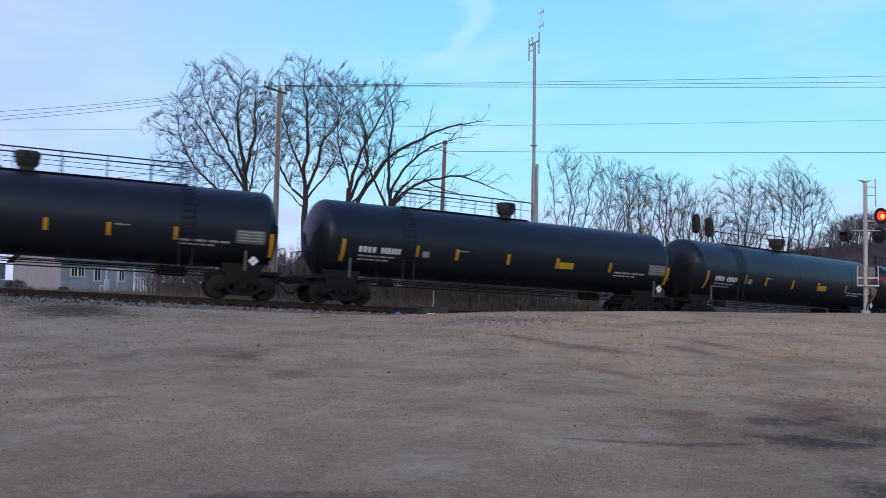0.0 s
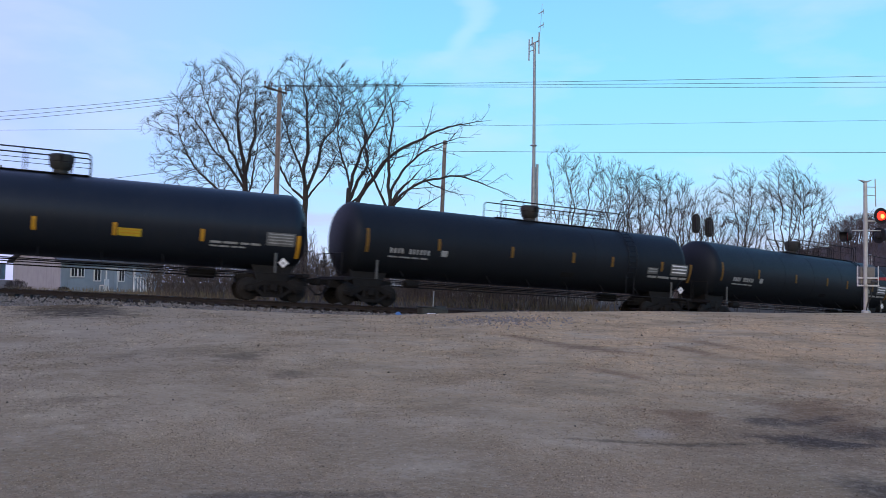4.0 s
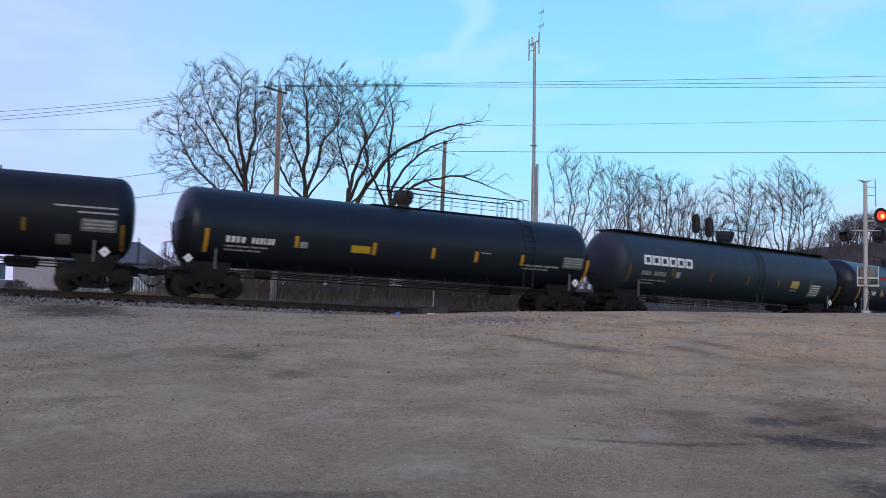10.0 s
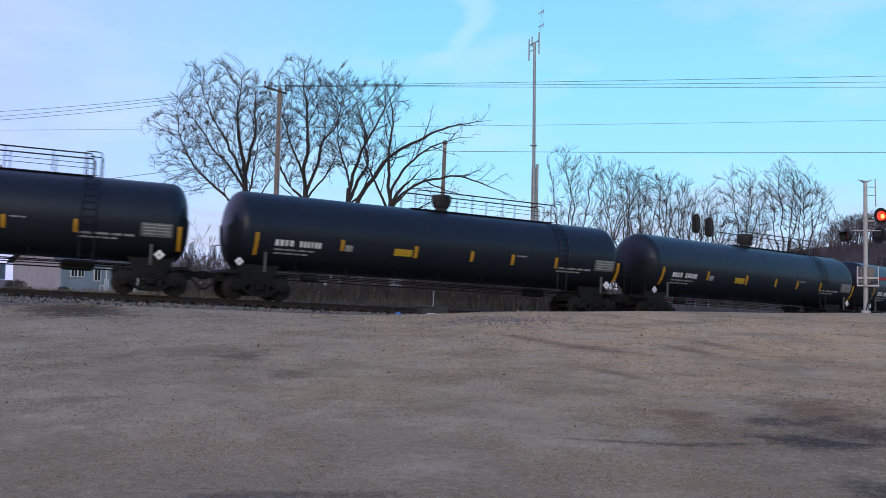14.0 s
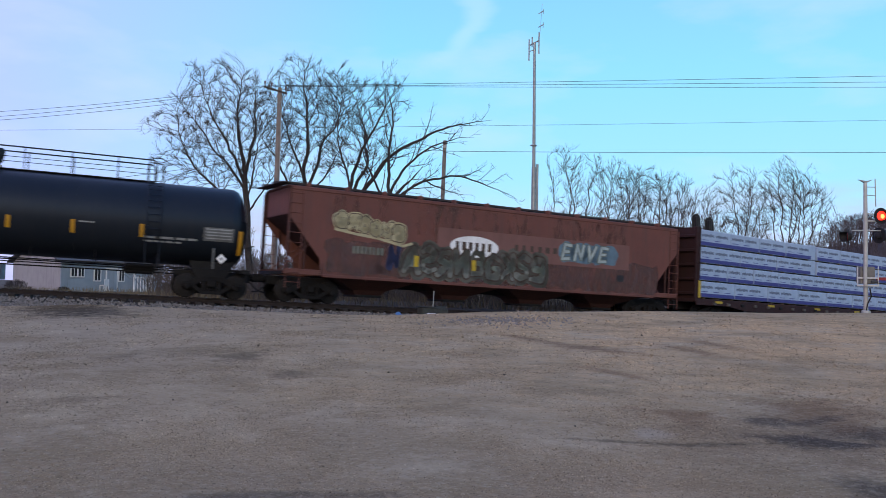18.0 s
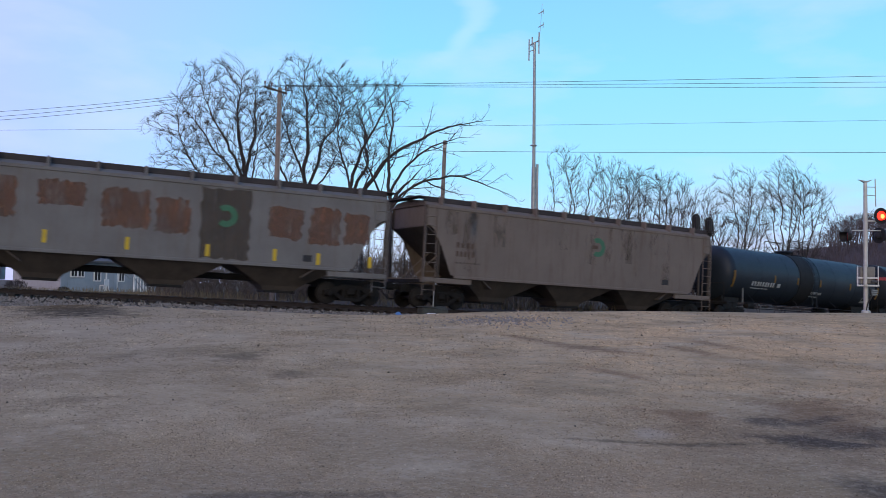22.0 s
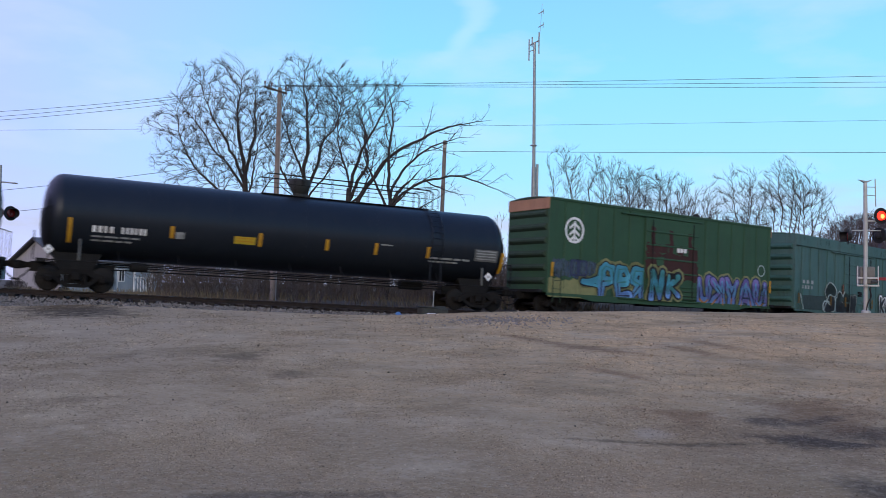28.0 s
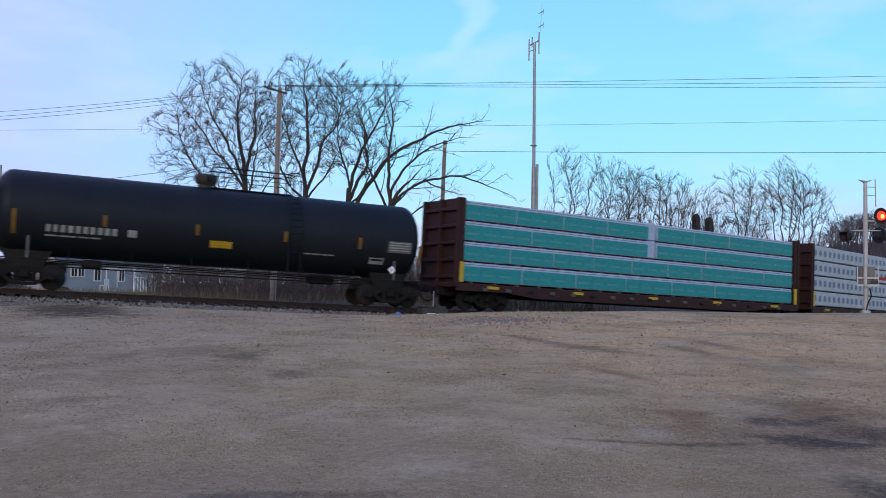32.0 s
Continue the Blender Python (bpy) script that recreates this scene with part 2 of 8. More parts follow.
bright_steel = worn("polished_tread_steel", (0.42, 0.41, 0.40), (0.3, 0.29, 0.28), 0.3, 1.0, scale=5, streak=False)
yellow = worn("yellow_reflector", (0.50, 0.26, 0.015), (0.40, 0.20, 0.02), 0.5, scale=6, dirt=(0.16, 0.09, 0.02))
amber_strip = worn("dulled_amber_reflector", (0.17, 0.09, 0.012), (0.11, 0.06, 0.012), 0.6, scale=6, dirt=(0.05, 0.03, 0.01))
yellow_bright = worn("yellow_panel", (0.50, 0.35, 0.02), (0.40, 0.28, 0.03), 0.5, scale=5, dirt=(0.2, 0.15, 0.03), dirt_amount=0.3)
white_mark = worn("white_stencil_paint", (0.80, 0.80, 0.80), (0.66, 0.66, 0.66), 0.6, scale=4, dirt=(0.3, 0.3, 0.29), dirt_amount=0.4)
pale_mark = worn("faded_stencil_paint", (0.34, 0.35, 0.35), (0.22, 0.23, 0.23), 0.6, scale=6, dirt=(0.06, 0.06, 0.06))
grey_plate = worn("grey_stencil_panel", (0.13, 0.135, 0.135), (0.09, 0.095, 0.095), 0.6, scale=6)
for paint, coat, shine in ((black_paint, 0.04, 0.30), (dull_black, 0.0, 0.20), (blue_black, 0.0, 0.24), (slate_paint, 0.0, 0.3), (grey_green, 0.0, 0.3)):
    bsdf = paint.node_tree.nodes["Principled BSDF"]
    bsdf.inputs["Coat Weight"].default_value, bsdf.inputs["Coat Roughness"].default_value = coat, 0.22
    bsdf.inputs["Specular IOR Level"].default_value = shine
    bsdf.inputs["Specular Tint"].default_value = (0.72, 0.81, 1.0, 1)
for rough_steel in (steel_dark, truck_steel, wheel_steel):
    rough_steel.node_tree.nodes["Principled BSDF"].inputs["Specular IOR Level"].default_value = 0.25
valve_grey = worn("dusty_grey_fitting_paint", (0.030, 0.032, 0.032), (0.045, 0.046, 0.044), 0.7, scale=3)
rail_side = worn("rusty_rail", (0.018, 0.013, 0.012), (0.032, 0.022, 0.019), 0.8, scale=4)

# ---- ground and track ----
LINE_S = np.arange(-90.0, 130.0, 0.5)
LINE = np.array([on_track(s) for s in LINE_S])


def near_track(X, Y):
    """Distance from the track's middle (minus: the camera's side), and the place along it, for arrays."""
    d2 = np.full(X.shape, 1e9)
    best = np.zeros(X.shape, int)
    for i, (lx, ly, _) in enumerate(LINE):
        d = (X - lx) ** 2 + (Y - ly) ** 2
        m = d < d2
        d2[m], best[m] = d[m], i
    a = np.array([heading(s) for s in LINE_S])[best]
    side = -(X - LINE[best, 0]) * np.sin(a) + (Y - LINE[best, 1]) * np.cos(a)
    return np.sqrt(d2) * np.sign(side), LINE_S[best], LINE[best, 2]


def smooth_step(x, a, b):
    t = np.clip((x - a) / (b - a), 0, 1)
    return t * t * (3 - 2 * t)


def ground_height(X, Y):
    d, s, rz = near_track(X, Y)
    slope = 0.0255 * np.clip(Y, 0, 38)
    crest = 1.6 - 0.0268 * Y + 0.0078 * np.clip(X, -6, 60)
    lot = 0.5 * (slope + crest - np.sqrt((slope - crest) ** 2 + 0.0006))
    lot = slope + (lot - slope) * smooth_step(X, -5, 0)
    lot += 0.03 * np.sin(X * 0.31 + Y * 0.17) * smooth_step(Y, 8, 16) * smooth_step(-Y, -26, -18) + 0.02 * np.sin(X * 0.9 - Y * 0.55)
    lot += -0.22 * np.exp(-((X + 2.5) ** 2 / 16 + (Y - 32.5) ** 2 / 40)) + 0.14 * smooth_step(-X, 7, 12) * smooth_step(Y, 16, 26)
    bed = rz - 0.64
    far = 0.75 - 0.9 * smooth_step(X, 0, 45)
    front = smooth_step(d, -5.2, -2.7)
    back = smooth_step(d, 2.7, 9.0)
    h = np.where(d < 0, lot * (1 - front) + bed * front, bed * (1 - back) + far * back)
    h = h + 0.16 * np.exp(-((X + 11.9) ** 2 / 2.6 + (Y - 28.9) ** 2 / 1.3)) * (d < -1.2)
    rim = smooth_step(np.hypot(X, Y), 120, 300)
    return h * (1 - rim) + 0.5 * rim


def spread(lo, hi, step, reach):
    mid = list(np.arange(lo, hi + 1e-6, step))
    out, g = [], step
    x = hi
    while x < reach:
        g *= 1.35
        x += g
        out.append(x)
    low, g, x = [], step, lo
    while x > -reach:
        g *= 1.35
        x -= g
        low.append(x)
    return np.array(low[::-1] + mid + out)


gx, gy = spread(-26, 38, 0.32, 2500), spread(4, 66, 0.32, 2500)
GX, GY = np.meshgrid(gx, gy)
GZ = ground_height(GX, GY)
nx, ny = len(gx), len(gy)
gm = M()
gm.v = list(zip(GX.ravel(), GY.ravel(), GZ.ravel()))
gm.f = [(j * nx + i, j * nx + i + 1, (j + 1) * nx + i + 1, (j + 1) * nx + i) for j in range(ny - 1) for i in range(nx - 1)]
GD = near_track(GX, GY)[0]
gm.k = [1 if GD[j, i] > 3.2 else 0 for j in range(ny - 1) for i in range(nx - 1)]

MUD, BROWN, DAMP = (0.062, 0.048, 0.038), (0.190, 0.112, 0.058), (0.130, 0.094, 0.056)
STAINS = (
    (-10.2, 24.6, 1.3, 2.0, 0, (0.060, 0.044, 0.030), 1.0), (-10.6, 25.4, 1.0, 1.6, 0, (0.060, 0.044, 0.030), 1.0), (-11.9, 27.9, 1.0, 1.6, 0, (0.074, 0.054, 0.033), 0.95), (-11.3, 26.3, 1.05, 2.2, 0, (0.085, 0.057, 0.030), 0.95), (-3.26, 14.4, 0.42, 0.75, 8, DAMP, 0.9), (-4.1, 15.2, 1.1, 1.2, 15, (0.205, 0.150, 0.086), 0.7), (-5.2, 14.3, 0.28, 0.5, 9, DAMP, 0.6), (-2.15, 12.5, 0.3, 0.4, 6, DAMP, 0.7),
    (-4.2, 10.0, 0.5, 0.25, 30, (0.2, 0.15, 0.095), 0.6), (-1.0, 6.0, 0.8, 0.1, 6, MUD, 0.6), (1.84, 19.7, 0.9, 0.3, -58, BROWN, 0.85), (2.9, 17.63, 1.6, 0.42, -60, BROWN, 0.9), (2.54, 13.23, 1.0, 0.2, -68, BROWN, 0.7), (4.91, 17.16, 1.4, 0.25, -80, BROWN, 0.75),
    (5.73, 18.77, 1.6, 0.3, -80, BROWN, 0.7), (4.0, 8.6, 1.9, 1.5, 0, (0.175, 0.122, 0.075), 0.7), (3.6, 8.3, 0.62, 0.28, -12, MUD, 0.95), (4.35, 8.7, 0.5, 0.5, 30, MUD, 0.8), (1.79, 8.1, 0.62, 0.06, -5, DAMP, 0.8), (2.66, 8.14, 0.6, 0.09, 11, DAMP, 0.9),
    (3.3, 6.5, 0.35, 0.4, 4, MUD, 0.75), (4.3, 10.11, 1.0, 0.55, -96, BROWN, 0.8), (4.1, 9.5, 0.5, 0.12, 40, MUD, 0.6), (2.63, 9.66, 0.42, 0.4, 5, BROWN, 0.75), (3.45, 9.32, 0.22, 0.36, 4, MUD, 0.7), (2.05, 8.52, 0.2, 0.25, 4, (0.50, 0.42, 0.32), 0.4))


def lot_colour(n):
    """The lot's soil: tan on the one side, greyer gravel on the other, with damp and muddy patches. Near the camera a
    lens vignette is put into the colour.
    """
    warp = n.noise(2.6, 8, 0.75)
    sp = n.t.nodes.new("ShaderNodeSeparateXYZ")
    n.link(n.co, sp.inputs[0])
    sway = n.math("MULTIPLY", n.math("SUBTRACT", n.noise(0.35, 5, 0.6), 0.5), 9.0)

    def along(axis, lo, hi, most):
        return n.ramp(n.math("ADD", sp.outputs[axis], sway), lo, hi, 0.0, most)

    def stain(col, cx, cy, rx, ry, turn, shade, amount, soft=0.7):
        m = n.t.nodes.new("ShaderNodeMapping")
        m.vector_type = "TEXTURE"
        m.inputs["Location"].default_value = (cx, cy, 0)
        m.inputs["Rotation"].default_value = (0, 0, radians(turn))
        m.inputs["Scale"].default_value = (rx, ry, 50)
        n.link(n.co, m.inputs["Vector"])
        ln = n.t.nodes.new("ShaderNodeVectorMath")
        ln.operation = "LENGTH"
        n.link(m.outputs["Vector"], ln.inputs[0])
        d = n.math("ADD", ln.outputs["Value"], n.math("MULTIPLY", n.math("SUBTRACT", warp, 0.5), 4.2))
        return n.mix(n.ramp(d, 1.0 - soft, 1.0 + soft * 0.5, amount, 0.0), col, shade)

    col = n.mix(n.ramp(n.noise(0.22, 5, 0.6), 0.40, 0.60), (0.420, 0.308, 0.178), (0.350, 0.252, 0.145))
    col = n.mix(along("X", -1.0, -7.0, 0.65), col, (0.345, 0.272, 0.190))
    # vignette painted into the soil: darker towards the camera
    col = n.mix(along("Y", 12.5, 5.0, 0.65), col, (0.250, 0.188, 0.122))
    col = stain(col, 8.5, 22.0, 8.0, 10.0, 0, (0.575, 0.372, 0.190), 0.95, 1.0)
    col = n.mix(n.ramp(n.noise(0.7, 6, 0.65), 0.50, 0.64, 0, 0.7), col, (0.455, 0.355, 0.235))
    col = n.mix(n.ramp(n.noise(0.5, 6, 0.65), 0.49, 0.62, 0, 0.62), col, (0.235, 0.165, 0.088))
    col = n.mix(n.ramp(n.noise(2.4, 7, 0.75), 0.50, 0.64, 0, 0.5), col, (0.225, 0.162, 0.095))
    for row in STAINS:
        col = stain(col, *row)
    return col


dirt = material("sandy_gravel", rough=0.95)
n = Nodes(dirt)
fine = n.noise(14, 6, 0.75)
peb = n.make("ShaderNodeTexVoronoi", Scale=16.0)
n.link(n.co, peb.inputs["Vector"])
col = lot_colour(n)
grit = n.noise(40, 3, 0.6)
light = n.mix(n.ramp(fine, 0.5, 0.72, 0, 0.4), col, (0.540, 0.440, 0.320))
light = n.mix(n.ramp(fine, 0.30, 0.44, 0.5, 0), light, (0.125, 0.094, 0.060))
light = n.mix(n.ramp(grit, 0.60, 0.72, 0, 0.45), light, (0.600, 0.500, 0.380))
col = n.mix(n.ramp(grit, 0.28, 0.38, 0.5, 0), light, (0.095, 0.071, 0.048))
n.b.inputs["Specular IOR Level"].default_value = 0.08
n.color(col)
n.bump(n.math("ADD", n.math("MULTIPLY", fine, 0.5), n.math("MULTIPLY", peb.outputs["Distance"], 0.5)), 0.7, 0.03)
verge = worn("verge_leaf_litter", (0.105, 0.080, 0.055), (0.065, 0.050, 0.036), 0.95, scale=0.9, streak=False, bump=0.6)
thing("ground", gm, [dirt, verge], "bare tan and grey gravel lot sloping up to the track", "ground", kind="structure", smooth=60)

ballast_rock = material("grey_ballast", rough=0.9)
n = Nodes(ballast_rock)
rnd = n.t.nodes.new("ShaderNodeNewGeometry").outputs["Random Per Island"]
n.color(n.mix(n.ramp(n.noise(9, 4), 0.35, 0.65), n.mix(rnd, (0.10, 0.092, 0.088), (0.32, 0.29, 0.275)), (0.19, 0.168, 0.152)))
n.b.inputs["Specular IOR Level"].default_value = 0.15
tie_wood = worn("old_tie_wood", (0.020, 0.016, 0.014), (0.042, 0.034, 0.029), 0.95, scale=4)

S_VIEW = (-16.0, 62.0)
bed = M()
prof = [(-3.3, -0.75), (-2.6, -0.58), (-1.42, -0.27), (1.75, -0.19), (2.6, -0.56), (3.3, -0.75)]
steps = np.arange(S_VIEW[0] - 60, S_VIEW[1] + 50, 1.0)
for s in steps:
    for o, z in prof:
        bed.v.append(tuple(on_track(s, o, z)))
for j in range(len(steps) - 1):
    for i in range(len(prof) - 1):
        bed.f.append((j * 6 + i, j * 6 + i + 1, j * 6 + i + 7, j * 6 + i + 6))
bed.k = [0] * len(bed.f)
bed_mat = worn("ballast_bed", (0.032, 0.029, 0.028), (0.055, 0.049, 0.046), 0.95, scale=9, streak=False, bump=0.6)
track = base("railway_track", "straight steel rails on wooden ties over grey ballast", "railway track", kind="structure")
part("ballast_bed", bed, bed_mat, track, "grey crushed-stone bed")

RAIL_SHAPE = [(-0.036, 0.0), (0.036, 0.0), (0.036, -0.035), (0.010, -0.05), (0.010, -0.14), (0.07, -0.155), (0.07, -0.17), (-0.07, -0.17), (-0.07, -0.155), (-0.010, -0.14), (-0.010, -0.05), (-0.036, -0.035)]
for off in (-0.75, 0.75):
    rm = M()
    ss = np.arange(S_VIEW[0] - 60, S_VIEW[1] + 50, 1.0)
    for s in ss:
        for o, z in RAIL_SHAPE:
            rm.v.append(tuple(on_track(s, off + o, z)))
    for j in range(len(ss) - 1):
        for i in range(12):
            rm.slot = 1 if i == 0 else 0
            rm.f.append((j * 12 + i, j * 12 + (i + 1) % 12, (j + 1) * 12 + (i + 1) % 12, (j + 1) * 12 + i))
            rm.k.append(rm.slot)
    part("rail", rm, [rail_side, bright_steel], track, "rusty steel rail with a bright worn top")

tie_mesh = mesh_of("tie", M().cbox(-0.11, 0.11, -1.3, 1.3, -0.34, -0.165, 0.012), tie_wood)
for s in np.arange(S_VIEW[0], S_VIEW[1], 0.52):
    o = new("tie", tie_mesh)
    o.parent = track
    o.matrix_basis = on_rails(s + random.uniform(-0.03, 0.03), 0.5) @ pose(0, random.uniform(-0.05, 0.05), 0, 0, 0, random.uniform(-1.5, 1.5))


def stone(m, p, r, rng):
    """A rough eight-cornered stone."""
    turn = Euler((rng.uniform(0, 6), rng.uniform(0, 6), rng.uniform(0, 6))).to_matrix()
    sx, sy, sz = r * rng.uniform(0.7, 1.3), r * rng.uniform(0.7, 1.2), r * rng.uniform(0.5, 0.9)
    pts = [(1, 0, 0), (-1, 0, 0), (0, 1, 0), (0, -1, 0), (0, 0, 1), (0, 0, -1)]
    v = [Vector(p) + turn @ Vector((x * sx * rng.uniform(0.7, 1.1), y * sy * rng.uniform(0.7, 1.1), z * sz)) for x, y, z in pts]
    m.add(v, [(0, 2, 4), (2, 1, 4), (1, 3, 4), (3, 0, 4), (2, 0, 5), (1, 2, 5), (3, 1, 5), (0, 3, 5)])


rng = random.Random(5)
bal = M()
loose = []
for i in range(21000):
    s = rng.uniform(-14, 30)
    o = -rng.uniform(1.42, 3.4) - (rng.expovariate(2.5) if rng.random() < 0.3 else 0) if rng.random() < 0.88 else rng.uniform(-0.6, 2.6)
    loose.append((on_track(s, o, np.interp(o, [q[0] for q in prof], [q[1] for q in prof])), rng.uniform(0.035, 0.075)))
LZ = ground_height(np.array([p.x for p, _ in loose]), np.array([p.y for p, _ in loose]))
for (p, r_), z in zip(loose, LZ):
    stone(bal, (p.x, p.y, max(p.z, float(z)) + 0.01), r_, rng)
spill = []
for i in range(650):
    x, y = rng.gauss(1.7, 1.0), rng.gauss(25.6, 1.3)
    spill.append((x, y, rng.uniform(0.02, 0.05)))
SPZ = ground_height(np.array([q[0] for q in spill]), np.array([q[1] for q in spill]))
for (x, y, r_), z in zip(spill, SPZ):
    stone(bal, (x, y, float(z) + 0.005), r_, rng)
thing("ballast_stones", bal, ballast_rock, "loose grey crushed stones along the track", "ballast", kind="stuff")

# ---- parts shared by all cars ----
def skin(m, x0, x1, z0, z1, R, zc, lift=0.006, n=4, slant=0.0):
    """A thin painted patch on a tank's near side, following its curve."""
    zs = [z0 + (z1 - z0) * i / n for i in range(n + 1)]
    v = []
    for z in zs:
        y = -math.sqrt(max(R * R - (z - zc) ** 2, 0.01))
        k = slant * (z - z0)
        v += [(x0 + k, y - lift, z), (x1 + k, y - lift, z), (x1 + k, y + 0.01, z), (x0 + k, y + 0.01, z)]
    f = []
    for i in range(n):
        a, b = 4 * i, 4 * i + 4
        f += [(a, a + 1, b + 1, b), (a + 1, a + 2, b + 2, b + 1), (a + 3, a, b, b + 3), (a + 2, a + 3, b + 3, b + 2)]
    f += [(0, 3, 2, 1), (4 * n, 4 * n + 1, 4 * n + 2, 4 * n + 3)]
    return m.add(v, f)


def lettering(m, x0, x1, z0, z1, count, put, rng, fill=0.64):
    """Unreadable writing: upright bars of uneven width."""
    w = (x1 - x0) / count
    for i in range(count):
        a = x0 + i * w
        put(m, a + w * rng.uniform(0.04, 0.12), a + w * (fill + rng.uniform(-0.08, 0.1)), z0, z1)
    return m


WHEEL_MESH = None
WHEELSETS = []


def wheelset(parent, x):
    global WHEEL_MESH
    if WHEEL_MESH is None:
        m = M()
        for side in (-1, 1):
            y = side * 0.75
            rim = [(-0.07, 0.14), (-0.07, 0.33), (-0.05, 0.37), (-0.05, 0.40), (-0.045, 0.42), (0.05, 0.425), (0.065, 0.455), (0.08, 0.455), (0.085, 0.37), (0.07, 0.34), (0.05, 0.14)]
            m.turned([(a * -side, r) for a, r in rim], (0, y, 0), 1, 28)
            m.turned([(-0.11, 0.10), (-0.09, 0.14), (0.09, 0.14), (0.11, 0.10)], (0, y, 0), 1, 14)
            for k in range(6):
                a = k * math.pi / 3
                m.rod((0.24 * math.cos(a), y + side * 0.02, 0.24 * math.sin(a)), (0.24 * math.cos(a), y + side * 0.062, 0.24 * math.sin(a)), 0.035, 6)
        m.rod((0, -1.05, 0), (0, 1.05, 0), 0.08, 12)
        WHEEL_MESH = mesh_of("wheelset", m, wheel_steel, 40)
    o = new("wheelset", WHEEL_MESH)
    o.parent = parent
    o.matrix_basis = pose(x, 0, 0.455)
    WHEELSETS.append(o)
    return o


def truck(parent, x):
    """A two-axle truck whose middle is at x."""
    m = M()
    bolster = m.cbox(-0.16, 0.16, -1.15, 1.15, 0.42, 0.72, 0.03)
    t = part("truck", bolster, truck_steel, parent, "rusty black two-axle truck", at=pose(x, 0, 0))
    for side in (-1, 1):
        f = M()
        y0, y1 = side * 0.93, side * 1.10
        top = [(-1.12, 0.40), (-1.12, 0.56), (-0.72, 0.66), (-0.42, 0.80), (0.42, 0.80), (0.72, 0.66), (1.12, 0.56), (1.12, 0.40), (0.68, 0.42), (0.40, 0.62), (-0.40, 0.62), (-0.68, 0.42)]
        f.slab(top, min(y0, y1), max(y0, y1))
        f.slab([(-0.74, 0.44), (-0.36, 0.16), (0.36, 0.16), (0.74, 0.44), (0.60, 0.48), (0.28, 0.28), (-0.28, 0.28), (-0.60, 0.48)], min(y0, y1), max(y0, y1))
        for k in (-1, 1):
            f.cbox(k * 0.30 - 0.06, k * 0.30 + 0.06, min(y0, y1), max(y0, y1), 0.24, 0.66, 0.01)
        part("side_frame", f, truck_steel, t)
        for k in (-0.16, 0.0, 0.16):
            prof_s = []
            for j in range(4):
                prof_s += [(0.29 + j * 0.075, 0.06), (0.32 + j * 0.075, 0.075), (0.355 + j * 0.075, 0.06)]
            part("spring", M().turned(prof_s, (k, side * 1.0, 0), 2, 8), truck_steel, t)
        for k in (-0.89, 0.89):
            part("axle_bearing", M().turned([(-0.12, 0.05), (-0.11, 0.11), (0.05, 0.13), (0.06, 0.10)] if side < 0 else [(-0.06, 0.10), (-0.05, 0.13), (0.11, 0.11), (0.12, 0.05)], (k, side * 1.08, 0.455), 1, 12), truck_steel, t, smooth=40)
    for k in (-0.89, 0.89):
        wheelset(t, k)
    return t


def coupler(parent, x, way):
    m = M()
    m.cbox(min(x, x - way * 0.75), max(x, x - way * 0.75), -0.10, 0.10, 0.78, 0.98, 0.02)
    m.cbox(min(x - way * 0.30, x + way * 0.03), max(x - way * 0.30, x + way * 0.03), -0.20, 0.14, 0.72, 1.02, 0.05)
    m.cbox(min(x - way * 0.05, x + way * 0.12), max(x - way * 0.05, x + way * 0.12), 0.0, 0.20, 0.74, 1.0, 0.04)
    c = part("coupler", m, truck_steel, parent, "rusty steel knuckle coupler")
    h = M()
    pts = [(x - way * 0.55, -0.32, 0.72), (x - way * 0.42, -0.34, 0.55), (x - way * 0.22, -0.30, 0.38), (x, -0.26, 0.33), (x + way * 0.05, -0.25, 0.36)]
    h.pipe(pts, 0.025, 6)
    part("air_hose", h, steel_dark, parent)
    return c


RUNGS = {}


def rung_mesh(width, r, mat):
    key = (round(width, 3), r, mat.name)
    if key not in RUNGS:
        RUNGS[key] = mesh_of("rung", M().rod((-width / 2, 0, 0), (width / 2, 0, 0), r, 5), mat)
    return RUNGS[key]


def rungs_on(ladder, width, places, r, mat):
    for p in places:
        o = new("rung", rung_mesh(width, r, mat))
        o.parent = ladder
        o.matrix_basis = Matrix.Translation(p)


def ladder_on(car, mat, x0, x1, y, z0, z1, step=0.38, r=0.014, rail=0.02):
    """An upright ladder: two stiles, and rungs of their own."""
    m = M()
    for x in (x0, x1):
        m.rod((x, y, z0), (x, y, z1), rail, 6)
    ladder = part("ladder", m, mat, car)
    places, z = [], z0 + step * 0.6
    while z < z1:
        places.append(((x0 + x1) / 2, y, z))
        z += step
    rungs_on(ladder, abs(x1 - x0), places, r, mat)


def end_gear(car, x, way, deck=1.12):
    """Sill, steps, grab irons and brake gear at one end (way: -1 or 1)."""
    m = M()
    a, b = x + way * -0.55, x + way * -3.4
    m.cbox(min(a, b), max(a, b), -0.24, 0.24, 0.66, 1.02, 0.02)
    part("draft_sill", m, steel_dark, car)
    m = M()
    a, b = x + way * -0.72, x + way * -1.02
    m.cbox(min(a, b), max(a, b), -1.42, 1.42, deck - 0.14, deck, 0.015)
    part("end_platform", m, steel_dark, car)
    coupler(car, x, way)


